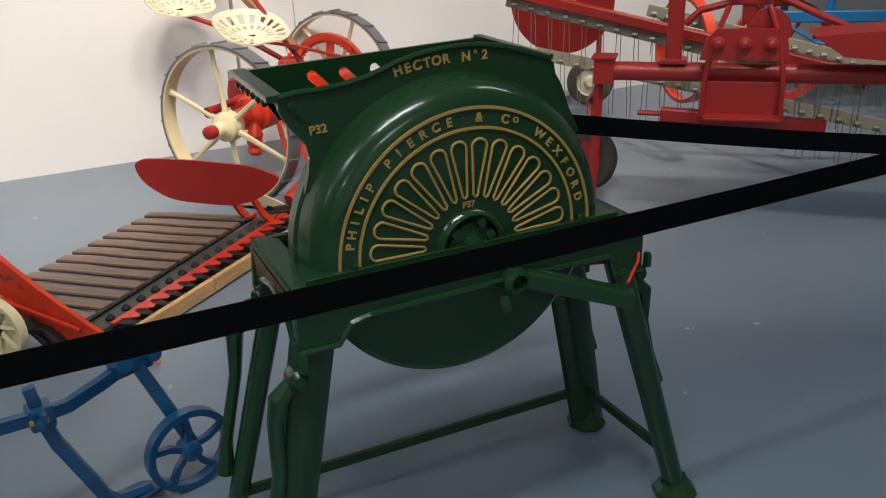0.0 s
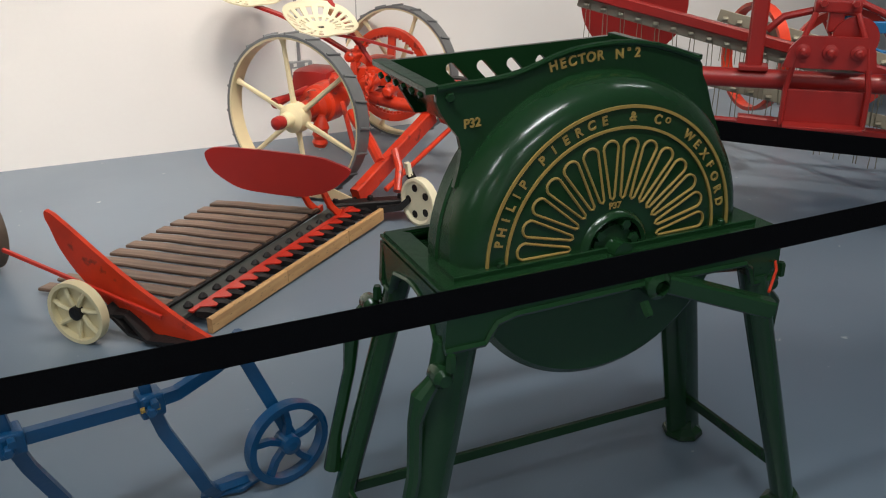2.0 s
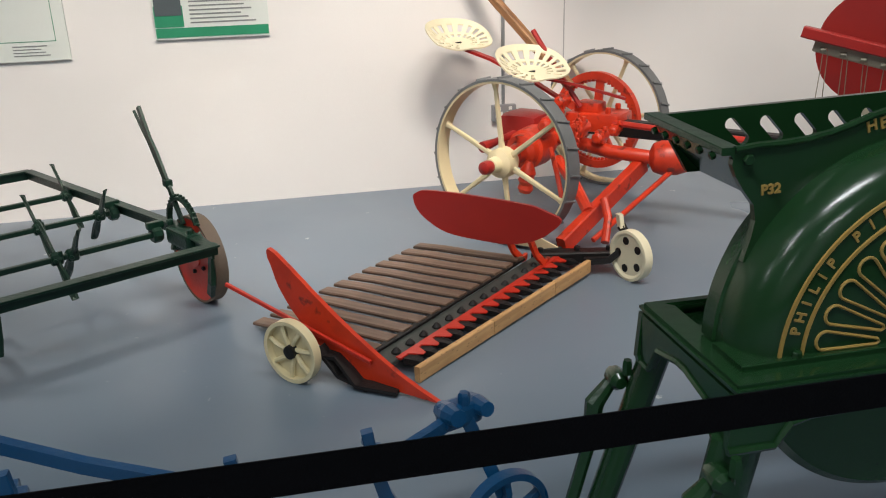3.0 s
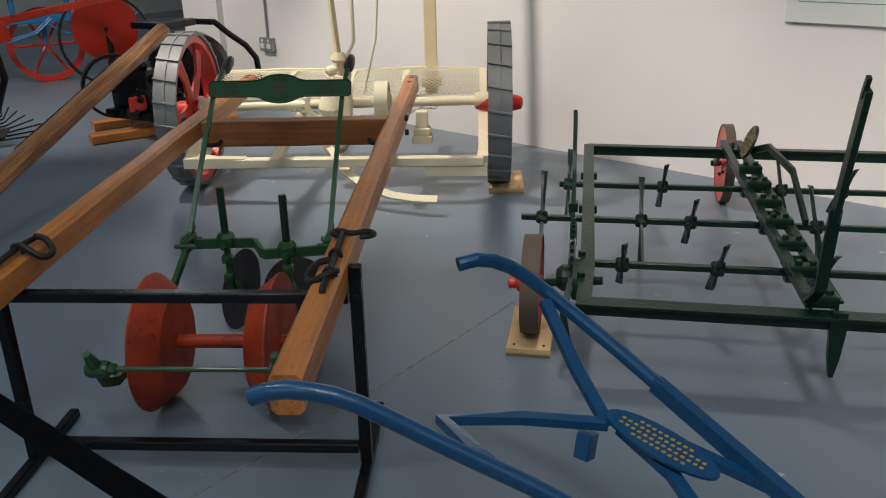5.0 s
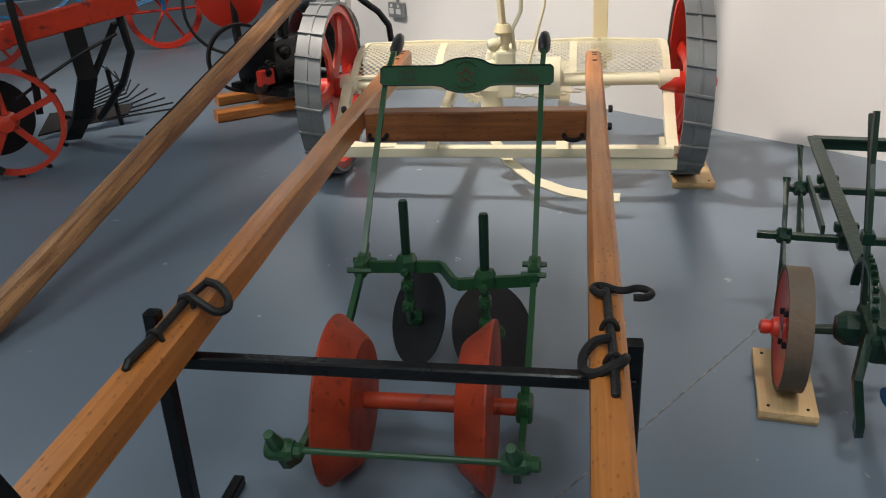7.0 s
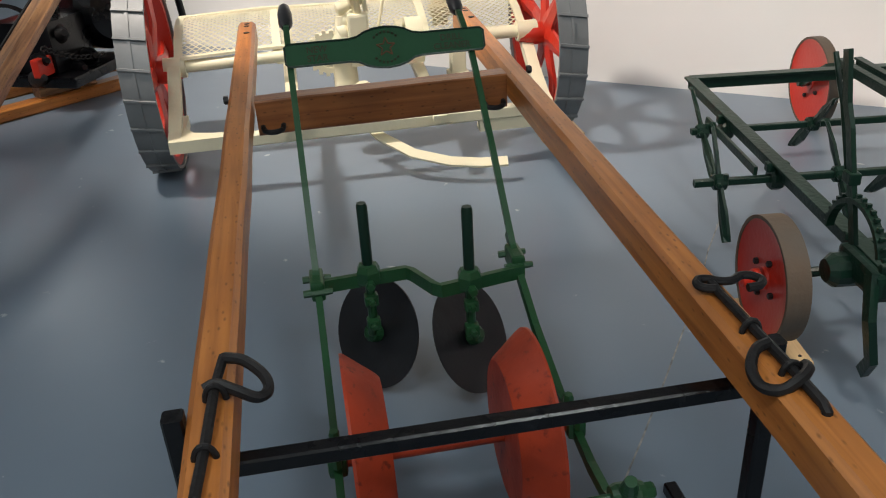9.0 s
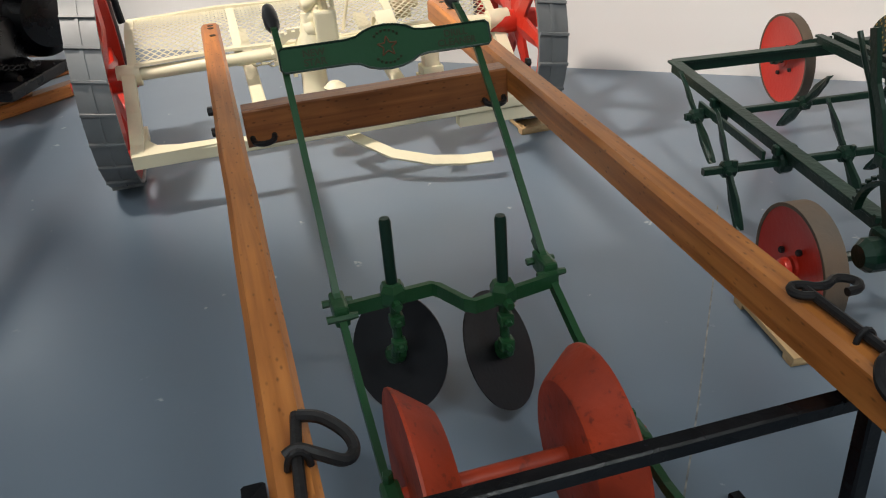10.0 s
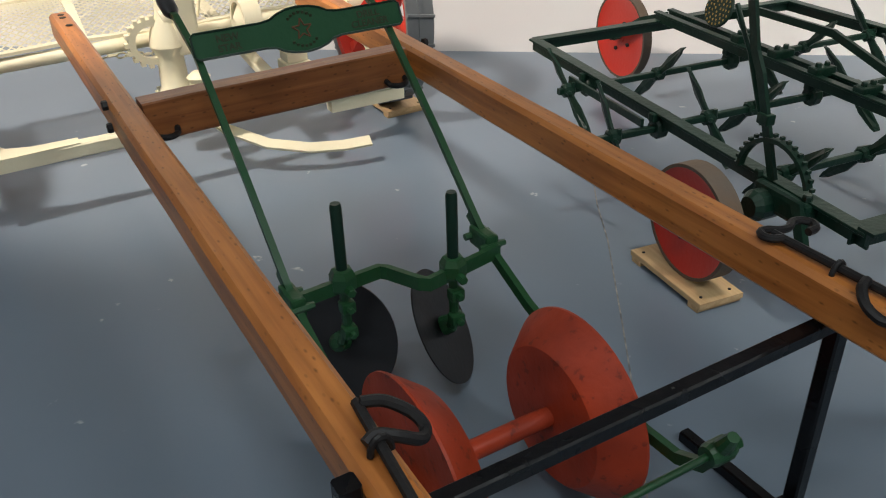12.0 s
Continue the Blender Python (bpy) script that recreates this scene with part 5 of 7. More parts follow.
def mower():
    ob = thing("mower", "orange-red horse mower with cream wheels and a lowered cutter bar", "mower", MW(0.3, 0, 0))
    mower_wheel(ob, MW(-0.074, -0.016, 0.404), 0.399)
    mower_wheel(ob, MW(1.16, 0, 0.402), 0.397, 0.9, gear=True)
    # axle and gear housings
    bm = B()
    lathe(bm, MW(-0.03, -0.01, 0.42), MA, [(0.03, 0), (0.045, 0.05), (0.05, 0.1), (0.08, 0.12), (0.085, 0.16), (0.10, 0.17), (0.105, 0.30), (0.085, 0.31), (0.08, 0.38), (0.055, 0.40), (0.05, 0.7), (0.07, 1.0), (0.03, 1.15)], 24)
    part("gear_housing", bm, ORANGE, ob, "orange-red gear housing", True)
    bm = B()
    cube(bm, MW(0.38, -0.13, 0.46), (0.23, 0.24, 0.22), 45.6, 0.075)
    part("tool_box", bm, DRED, ob, "deep red rounded gear cover", True)
    bm = B()
    cube(bm, MW(0.62, 0.18, 0.50), (0.22, 0.30, 0.10), 45.6, 0.025)
    cube(bm, MW(0.60, 0.14, 0.56), (0.12, 0.14, 0.08), 45.6, 0.02)
    for da in (-0.07, 0.07):
        bolt(bm, MW(0.62 + da, 0.26, 0.55), (0, 0, 1), 0.016, 0.03)
    part("pole_bracket", bm, ORANGE, ob, "orange-red pole bracket", True)
    bm = B()
    bar(bm, MW(0.62, 0.1, 0.47), MW(0.64, 1.25, 0.45), 0.07, 0.085)
    part("pole_stub", bm, IRON, ob, "black timber pole")
    bm = B()
    tube(bm, [MW(0.52, 0.3, 0.51), MW(0.54, 0.8, 0.48), MW(0.56, 1.15, 0.465)], 0.016)
    part("brace_rod", bm, RED, ob)
    # yoke, pitman guard and drag arm
    bm = B()
    tube(bm, [MW(0.40, 0.05, 0.44), MW(0.36, 0.35, 0.40), MW(0.40, 0.58, 0.38), MW(0.46, 0.68, 0.37)], 0.035, 12)
    part("yoke", bm, ORANGE, ob, smooth=True)
    bm = B()
    lathe(bm, MW(0.40, 0.60, 0.385), MF * 0.9 + MA * 0.4, [(0.03, -0.06), (0.07, -0.04), (0.085, 0.0), (0.085, 0.07), (0.07, 0.12), (0.03, 0.14), (0.02, 0.16)], 20)
    part("flywheel_guard", bm, ORANGE, ob, "rounded orange-red flywheel guard", True)
    bm = B()
    bar(bm, MW(0.42, 0.50, 0.34), MW(-0.22, 0.36, 0.085), 0.05, 0.085)
    part("coupling_bar", bm, ORANGE, ob, "flat orange-red coupling bar")
    bm = B()
    tube(bm, [MW(0.25, 0.12, 0.36), MW(0.08, 0.30, 0.27), MW(-0.02, 0.40, 0.20)], 0.028, 10)
    tube(bm, [MW(0.02, 0.46, 0.26), MW(-0.02, 0.5, 0.18), MW(-0.10, 0.52, 0.09)], 0.02, 10)
    part("drag_arm", bm, ORANGE, ob, smooth=True)
    bm = B()
    tube(bm, [MW(0.38, 0.66, 0.33), MW(-0.12, 0.47, 0.10)], 0.013, 8)
    tube(bm, [MW(0.10, 0.15, 0.45), MW(-0.02, 0.24, 0.36), MW(-0.08, 0.30, 0.24)], 0.012, 8)
    part("pitman_rod", bm, ORANGE, ob)
    for k in range(14):
        bm = B()
        c = MW(0.16 - 0.008 * k, 0.26 + 0.003 * k, 0.60 - 0.022 * k)
        w = MF if k % 2 else MA
        tube(bm, [c + w * 0.011 * math.cos(t) + V((0, 0, 0.017 * math.sin(t))) for t in [j * math.pi / 4 for j in range(8)]], 0.005, 6, closed=True)
        part("chain_link", bm, ORANGE, ob)
    for da, df, z, sz in ((0.28, 0.22, 0.52, 0.1), (0.36, 0.3, 0.47, 0.08), (0.18, 0.1, 0.55, 0.09), (0.45, 0.05, 0.62, 0.08), (0.5, 0.32, 0.48, 0.07)):
        bm = B()
        cube(bm, MW(da, df, z), (sz * 0.9, sz * 0.6, sz * 0.8), 45.6 + 25 * df, 0.008)
        lathe(bm, MW(da, df, z), MA, [(sz * 0.2, -sz * 0.8), (sz * 0.34, -sz * 0.7), (sz * 0.36, sz * 0.6), (sz * 0.15, sz * 0.8)], 12)
        bolt(bm, MW(da, df + 0.02, z + sz * 0.4), (0, 0, 1), 0.012, 0.02)
        part("casting", bm, ORANGE, ob, smooth=True)
    bm = B()
    tube(bm, [MW(-0.06, -0.14, 0.46), MW(0.04, -0.12, 0.47), MW(0.2, -0.1, 0.48)], [0.028, 0.018, 0.02], 10)
    part("foot_peg", bm, DRED, ob, smooth=True)
    bm = B()
    lathe(bm, MW(0.02, 0.06, 0.30), V((0.1, -0.1, 1)), [(0.03, -0.06), (0.04, -0.04), (0.032, -0.02), (0.042, 0.0), (0.034, 0.02), (0.042, 0.04), (0.03, 0.07), (0.015, 0.10)], 14)
    part("spring", bm, ORANGE, ob, "red coil spring", True)
    # levers and seats on flat springs
    bm = B()
    strip(bm, [MW(0.5, 0.05, 0.60), MW(0.47, -0.12, 0.70), MW(0.47, -0.38, 0.81), MW(0.46, -0.57, 0.868)], 0.045, 0.014)
    part("seat_spring", bm, DRED, ob, "red flat seat spring")
    bm = B()
    strip(bm, [MW(0.62, 0.32, 0.62), MW(0.48, 0.10, 0.70), MW(0.30, -0.05, 0.758)], 0.045, 0.014)
    part("seat_spring", bm, DRED, ob)
    pan_seat(ob, MW(0.46, -0.58, 0.885), radians(14), 0.175)
    pan_seat(ob, MW(0.30, -0.055, 0.775), radians(14), 0.185)
    bm = B()
    tube(bm, [MW(0.52, 0.12, 0.58), MW(0.50, -0.02, 0.78), MW(0.48, -0.14, 0.965)], 0.014, 8)
    part("hand_lever", bm, DRED, ob, "deep red hand lever", True)
    beam("wooden_lever", MW(0.62, 0.02, 0.66), MW(0.72, -0.75, 1.35), 0.05, 0.045, OLDWOOD, ob, "wooden lever pole")
    # cutter bar
    bm = B()
    bar(bm, MW(-1.50, 0.265, 0.05), MW(-0.16, 0.34, 0.06), 0.09, 0.018)
    bar_ob = part("cutter_bar", bm, shader("grey_green_iron", (0.05, 0.055, 0.05), 0.5, second=(0.03, 0.03, 0.028)), ob, "black iron cutter bar")
    for k in range(16):
        f = k / 15
        c = MW(-1.42 + 1.2 * f, 0.285 + 0.067 * f, 0.06)
        bm = B()
        lathe(bm, c, (0, 0, 1), [(0.017, 0), (0.017, 0.008), (0.009, 0.018), (0.004, 0.022)], 8)
        part("bolt", bm, IRON, bar_ob)
        bm = B()
        p = MW(-1.42 + 1.2 * f, 0.33 + 0.067 * f, 0.05)
        rings = []
        for g, w, h in ((0, 0.022, 0.022), (0.05, 0.016, 0.024), (0.085, 0.003, 0.006)):
            rings.append([bm.verts.new(p + MF * g + MA * x * w + V((0, 0, y * h))) for x, y in ((-1, -0.5), (1, -0.5), (1, 0.5), (-1, 0.5))])
        quad_strip(bm, rings)
        bmesh.ops.recalc_face_normals(bm, faces=bm.faces)
        part("finger", bm, IRON, bar_ob)
    for k in range(16):
        f = k / 15
        bm = B()
        p = MW(-1.38 + 1.2 * f, 0.325 + 0.067 * f, 0.062)
        va = [p - MA * 0.034, p + MA * 0.034, p + MA * 0.008 + MF * 0.052, p - MA * 0.008 + MF * 0.052]
        lo = [bm.verts.new(q) for q in va]
        hi = [bm.verts.new(q + V((0, 0, 0.004))) for q in va]
        quad_strip(bm, [lo, hi])
        bmesh.ops.recalc_face_normals(bm, faces=bm.faces)
        part("knife_section", bm, RED, bar_ob, "red knife section")
    bm = B()
    bar(bm, MW(-1.45, 0.315, 0.060), MW(-0.15, 0.385, 0.066), 0.022, 0.008)
    part("knife_back", bm, RED, bar_ob)
    # timber knife guard in three lengths
    for f0, f1 in ((0, 0.37), (0.372, 0.745), (0.748, 1.0)):
        p, q = MW(-1.47, 0.405, 0.032), MW(-0.30, 0.525, 0.045)
        beam("knife_guard", p.lerp(q, f0), p.lerp(q, f1), 0.024, 0.058, NEWWOOD, ob, "raw pine knife guard")
    # wooden slats behind the bar
    for k in range(12):
        f = k / 11
        a0 = -0.46 - 0.98 * f
        beam("slat", MW(a0, 0.272 - 0.005 * k, 0.085 - 0.0015 * k), MW(a0 + 0.03 * (1 - f) - 0.01 + (0.05 * f), -0.285 - 0.10 * f, 0.052 - 0.025 * f), 0.062, 0.014, SLATW, ob, bevel=0.3)
    bm = B()
    bar(bm, MW(-1.50, 0.215, 0.066), MW(-0.42, 0.262, 0.073), 0.03, 0.01)
    part("slat_rail", bm, IRON, ob)
    bm = B()
    bar(bm, MW(-0.32, 0.26, 0.05), MW(-0.17, 0.63, 0.075), 0.07, 0.05)
    for f in (0.1, 0.5, 0.85):
        bolt(bm, MW(-0.32 + 0.15 * f, 0.26 + 0.37 * f, 0.075 + 0.025 * f), (0, 0, 1), 0.014, 0.02)
    part("inner_shoe", bm, IRON, ob, "black iron inner shoe")
    # inner grass board
    prof = [(-0.225, 0.325), (-0.205, 0.35), (-0.15, 0.366), (0.05, 0.372), (0.33, 0.366), (0.42, 0.35), (0.5, 0.318), (0.44, 0.25), (0.36, 0.205), (0.25, 0.178), (0.1, 0.175), (-0.04, 0.183), (-0.13, 0.215), (-0.2, 0.265)]
    bm = B()
    plate(bm, rounded(prof), 0.014, plane_frame(MW(-0.53, 0, 0), MF, (0, 0, 1)))
    bmesh.ops.recalc_face_normals(bm, faces=bm.faces)
    part("shield_board", bm, DRED, ob, "rounded deep red shield board")
    for df in (0.22, 0.33):
        bm = B()
        strip(bm, [MW(-0.50, df, 0.22), MW(-0.46, df + 0.02, 0.12), MW(-0.42, df + 0.04, 0.07), MW(-0.36, df + 0.03, 0.065)], 0.03, 0.014, up=tuple(MF))
        part("board_bracket", bm, ORANGE, ob)
    bm = B()
    plate(bm, [(-0.17, 0), (-0.05, 0.05), (0.1, 0.055), (0.2, 0.02), (0.12, 0.0)], 0.008, plane_frame(MW(-0.30, 0.18, 0.09), MF, (0, 0, 1)))
    bmesh.ops.recalc_face_normals(bm, faces=bm.faces)
    part("inner_shoe_plate", bm, CREAM, ob)
    # outer swath board with its stick, shoe and wheel
    sb = [(-0.135, 0.40), (-0.10, 0.41), (0.15, 0.225), (0.40, 0.075), (0.585, 0.0), (0.52, -0.0), (0.40, -0.0), (0.27, 0.0), (0.17, 0.04), (0.05, 0.12), (-0.04, 0.21), (-0.095, 0.29), (-0.12, 0.36)]
    bm = B()
    plate(bm, [(x, max(y, 0.012)) for x, y in rounded(sb, 3)], 0.018, plane_frame(MW(-1.55, 0, 0), MF, (0, 0, 1)))
    bmesh.ops.recalc_face_normals(bm, faces=bm.faces)
    swb = part("swath_board", bm, ORANGE, ob, "orange-red sloping swath board")
    for df, z in ((0.02, 0.24), (0.06, 0.21), (0.25, 0.09), (0.3, 0.05)):
        bm = B()
        bolt(bm, MW(-1.551, df, z), -MA, 0.013, 0.01)
        part("bolt", bm, IRON, swb)
    bm = B()
    bar(bm, MW(-1.59, -0.33, 0.26), MW(-1.58, 0.30, 0.10), 0.012, 0.014)
    part("swath_stick", bm, RED, ob, "thin red swath stick")
    at = MW(-1.66, 0.03, 0.112)
    bm = B()
    ring(bm, at, MA, 0.098, 0.112, 0.035, 40)
    lathe(bm, at, MA, [(0.001, 0.004), (0.1, 0.008), (0.1, 0.014), (0.001, 0.012)], 36)
    sw = part("small_wheel", bm, CREAM, ob, "small cream dished wheel with curved ribs", True)
    bm = B()
    lathe(bm, at, MA, [(0.012, -0.02), (0.024, -0.018), (0.026, 0.02), (0.012, 0.022)], 16)
    part("hub", bm, IRON, sw)
    for k in range(7):
        bm = B()
        t = 2 * math.pi * k / 7
        tube(bm, [disc_point(at, MA, 0.022, t), disc_point(at, MA, 0.06, t + 0.25, -0.006), disc_point(at, MA, 0.102, t + 0.3)], 0.009, 6)
        part("spoke", bm, CREAM, sw)
    bm = B()
    strip(bm, [MW(-1.63, 0.05, 0.10), MW(-1.58, 0.16, 0.09), MW(-1.60, 0.26, 0.02), MW(-1.57, 0.4, 0.016)], 0.05, 0.014)
    strip(bm, [MW(-1.60, 0.10, 0.12), MW(-1.59, 0.18, 0.03), MW(-1.59, 0.3, 0.012)], 0.05, 0.012)
    part("outer_shoe", bm, IRON, ob, "black outer shoe")
    # inner shoe wheel
    at = MW(-0.26, 0.70, 0.112)
    gx = V((0.95, 0.31, 0))
    bm = B()
    lathe(bm, at, gx, [(0.001, -0.012), (0.088, -0.012), (0.1, -0.022), (0.112, -0.02), (0.112, 0.02), (0.1, 0.022), (0.088, 0.012), (0.001, 0.012)], 36)
    iw = part("gauge_wheel", bm, PALE, ob, "cream gauge wheel with dark slots", True)
    for k in range(5):
        bm = B()
        t = 2 * math.pi * k / 5
        lathe(bm, disc_point(at, gx, 0.065, t, -0.0125), -gx, [(0.018, 0), (0.018, 0.002)], 12)
        part("slot", bm, IRON, iw)
    bm = B()
    strip(bm, [MW(-0.23, 0.64, 0.23), MW(-0.21, 0.68, 0.15), MW(-0.25, 0.60, 0.07), MW(-0.29, 0.5, 0.06)], 0.03, 0.03, up=tuple(MA))
    bar(bm, MW(-0.22, 0.64, 0.2), MW(-0.24, 0.70, 0.12), 0.02, 0.03)
    part("wheel_arm", bm, IRON, ob)
    bm = B()
    bar(bm, MW(-0.23, 0.64, 0.22), MW(-0.23, 0.63, 0.28), 0.02, 0.04)
    part("wheel_bracket", bm, PALE, ob)
    return ob


mower()


# ---- horse hoe ----
def horse_hoe():
    ob = thing("horse_hoe", "blue iron horse hoe with long handles and small wheel", "horse hoe", (0.2, 2.1, 0))
    bm = B()
    strip(bm, [(0.70, 2.20, 0.375), (0.62, 2.165, 0.352), (0.54, 2.13, 0.335), (0.48, 2.115, 0.335), (0.17, 2.06, 0.35), (0.02, 2.03, 0.37), (-0.103, 2.005, 0.41), (-0.363, 1.97, 0.475), (-0.60, 1.90, 0.565)], 0.022, 0.03)
    part("main_beam", bm, BLUE, ob)
    bm = B()
    tube(bm, [(-0.57, 1.91, 0.553), (-0.66, 1.87, 0.597), (-0.78, 1.80, 0.66), (-0.83, 1.765, 0.693), (-0.87, 1.735, 0.72), (-0.90, 1.712, 0.735), (-0.93, 1.69, 0.742), (-0.955, 1.672, 0.744), (-0.978, 1.655, 0.74), (-1.0, 1.64, 0.73)], 0.0145, 12)
    part("near_handle", bm, BLUE, ob, "round blue handle", True)
    bm = B()
    strip(bm, [(0.17, 2.07, 0.35), (-0.10, 2.14, 0.41), (-0.33, 2.205, 0.475), (-0.663, 2.285, 0.575)], 0.022, 0.03)
    part("handle_stay", bm, BLUE, ob)
    bm = B()
    tube(bm, [(-0.63, 2.28, 0.565), (-0.75, 2.298, 0.61), (-0.86, 2.30, 0.66), (-0.91, 2.288, 0.693), (-0.94, 2.27, 0.72), (-0.965, 2.245, 0.745), (-0.985, 2.215, 0.763), (-1.0, 2.18, 0.773), (-1.02, 2.15, 0.768)], 0.0145, 12)
    part("far_handle", bm, BLUE, ob)
    for pts, w in (([(-0.36, 1.975, 0.455), (-0.45, 2.07, 0.485), (-0.55, 2.13, 0.515), (-0.66, 2.15, 0.55)], 0.022), ([(-0.66, 2.15, 0.55), (-0.56, 2.20, 0.525), (-0.42, 2.232, 0.49), (-0.36, 2.22, 0.48)], 0.022), ([(-0.68, 2.14, 0.555), (-0.78, 2.20, 0.60), (-0.90, 2.27, 0.68)], 0.022), ([(-0.68, 2.14, 0.555), (-0.80, 2.05, 0.565), (-0.88, 1.93, 0.59), (-0.72, 1.85, 0.62)], 0.022), ([(-0.40, 2.22, 0.475), (-0.41, 2.28, 0.30), (-0.42, 2.34, 0.12), (-0.43, 2.36, 0.02)], 0.03), ([(-0.33, 1.98, 0.46), (-0.40, 2.07, 0.30), (-0.52, 2.2, 0.08), (-0.56, 2.24, 0.01)], 0.03)):
        bm = B()
        strip(bm, pts, w, 0.016)
        part("brace", bm, BLUE, ob)
    bm = B()
    m = plane_frame((-0.585, 2.155, 0.545), (0.9, 0.05, -0.22), (0.05, 0.5, 0.05))
    plate(bm, [(0.105 * math.cos(t), 0.036 * math.sin(t)) for t in [2 * math.pi * k / 28 for k in range(28)]], 0.006, m)
    bmesh.ops.recalc_face_normals(bm, faces=bm.faces)
    pl = part("name_plate", bm, BLUE, ob, "oval blue name plate with gilt writing")
    bm = B()
    for j, (y, n) in enumerate(((0.018, 9), (0.006, 14), (-0.006, 14), (-0.018, 9))):
        for k in range(n):
            x = (k - (n - 1) / 2) * 0.0115
            p = m @ V((x, y, 0.0065))
            cube(bm, p, (0.007, 0.005, 0.002))
    part("writing_bars", bm, GOLD, pl, "rows of small gilt marks")
    bm = B()
    bar(bm, (-0.70, 2.10, 0.50), (-0.70, 2.11, 0.545), 0.03, 0.03)
    part("nut", bm, BLUE, ob)
    # clamps, tines and head
    for x, y, z in ((0.48, 2.118, 0.335), (0.20, 2.065, 0.35), (-0.19, 1.995, 0.43)):
        bm = B()
        cube(bm, (x, y, z), (0.055, 0.06, 0.055), 12, 0.008)
        bar(bm, (x, y, z), (x - 0.01, y, z + 0.075), 0.026, 0.022)
        bar(bm, (x + 0.01, y - 0.05, z + 0.015), (x - 0.01, y + 0.06, z + 0.015), 0.016, 0.016)
        bolt(bm, (x, y - 0.035, z), (0, -1, 0), 0.012, 0.02)
        cl = part("clamp", bm, BLUE, ob)
    bm = B()
    for k, w in enumerate((0.010, 0.006, 0.010)):
        cube(bm, (0.462 + 0.016 * k, 2.082, 0.338), (w, 0.003, 0.013), 12)
    part("clamp_marks", bm, GOLD, ob, "small gilt letters on the clamp")
    for pts in ([(0.48, 2.12, 0.33), (0.50, 2.12, 0.25), (0.55, 2.12, 0.13), (0.575, 2.13, 0.06), (0.60, 2.15, 0.02), (0.68, 2.17, 0.012)], [(0.20, 2.07, 0.34), (0.22, 2.09, 0.26), (0.27, 2.13, 0.12), (0.29, 2.15, 0.03), (0.37, 2.17, 0.012)]):
        bm = B()
        strip(bm, pts, 0.02, 0.03, up=(1, 0, 0.4))
        part("hoe_tine", bm, BLUE, ob)
        bm = B()
        p = V(pts[-1])
        plate(bm, [(-0.10, -0.02), (0.0, -0.035), (0.05, -0.01), (0.05, 0.02), (0.0, 0.04), (-0.09, 0.02)], 0.008, Matrix.Translation(p + V((-0.02, 0, 0.0))))
        bmesh.ops.recalc_face_normals(bm, faces=bm.faces)
        part("hoe_blade", bm, BLUE, ob)
    bm = B()
    cube(bm, (0.69, 2.20, 0.375), (0.10, 0.055, 0.055), 20, 0.012)
    lathe(bm, (0.665, 2.18, 0.385), (0.3, -1, 0.2), [(0.022, -0.04), (0.026, 0), (0.02, 0.04)], 10)
    lathe(bm, (0.735, 2.205, 0.385), (0.3, -1, 0.2), [(0.02, -0.04), (0.024, 0), (0.018, 0.045)], 10)
    bolt(bm, (0.70, 2.19, 0.40), (0, 0, 1), 0.014, 0.03)
    part("head_clamp", bm, BLUE, ob)
    bm = B()
    bar(bm, (0.70, 2.19, 0.375), (0.80, 2.165, 0.115), 0.032, 0.018, up=(0, -1, 0))
    part("wheel_leg", bm, BLUE, ob)
    at, ax = V((0.785, 2.15, 0.115)), V((-0.28, 0.95, 0))
    bm = B()
    ring(bm, at, ax, 0.094, 0.112, 0.03, 44)
    wh = part("wheel", bm, BLUE, ob, "small blue wheel with curved spokes", True)
    for k in range(5):
        t = 2 * math.pi * k / 5 + 0.3
        bm = B()
        pts = [disc_point(at, ax, 0.02, t), disc_point(at, ax, 0.055, t + 0.12), disc_point(at, ax, 0.10, t)]
        strip(bm, pts, 0.016, 0.016, up=tuple(ax.normalized()))
        part("spoke", bm, BLUE, wh)
    bm = B()
    lathe(bm, at, ax, [(0.012, -0.03), (0.025, -0.025), (0.025, 0.025), (0.012, 0.03)], 14)
    part("hub", bm, BLUE, wh)
    return ob


horse_hoe()


# ---- barrier ----
def stanchion(x, y, ends):
    ob = thing("barrier_post", "black retractable belt barrier post", "barrier post", (x, y, 0), group="barrier posts")
    bm = B()
    lathe(bm, (x, y, 0), (0, 0, 1), [(0.16, 0), (0.17, 0.006), (0.165, 0.018), (0.06, 0.032), (0.034, 0.04), (0.034, 0.05)], 40)
    part("base", bm, BLACK, ob, smooth=True)
    bm = B()
    lathe(bm, (x, y, 0.045), (0, 0, 1), [(0.031, 0), (0.031, 0.74)], 28)
    part("pole", bm, BLACK, ob, smooth=True)
    bm = B()
    lathe(bm, (x, y, 0.775), (0, 0, 1), [(0.034, 0), (0.038, 0.005), (0.038, 0.096), (0.034, 0.1), (0.001, 0.1)], 32)
    cube(bm, (x - 0.038, y, 0.845), (0.03, 0.034, 0.06), 0, 0.005)
    cube(bm, (x + 0.036, y, 0.838), (0.02, 0.03, 0.055), 0, 0.004)
    hd = part("head", bm, PLASTIC, ob, smooth=True)
    bm = B()
    plate(bm, [(0.0, 0.015), (0.012, 0.002), (0.006, 0.002), (0.006, -0.012), (-0.004, -0.012), (-0.004, 0.002), (-0.012, 0.002)], 0.0012, Matrix.Translation((x, y, 0.8752)) @ Matrix.Rotation(radians(-50), 4, "Z"))
    bmesh.ops.recalc_face_normals(bm, faces=bm.faces)
    part("arrow_mark", bm, WHITE, hd, "small pale arrow mark")
    return ob


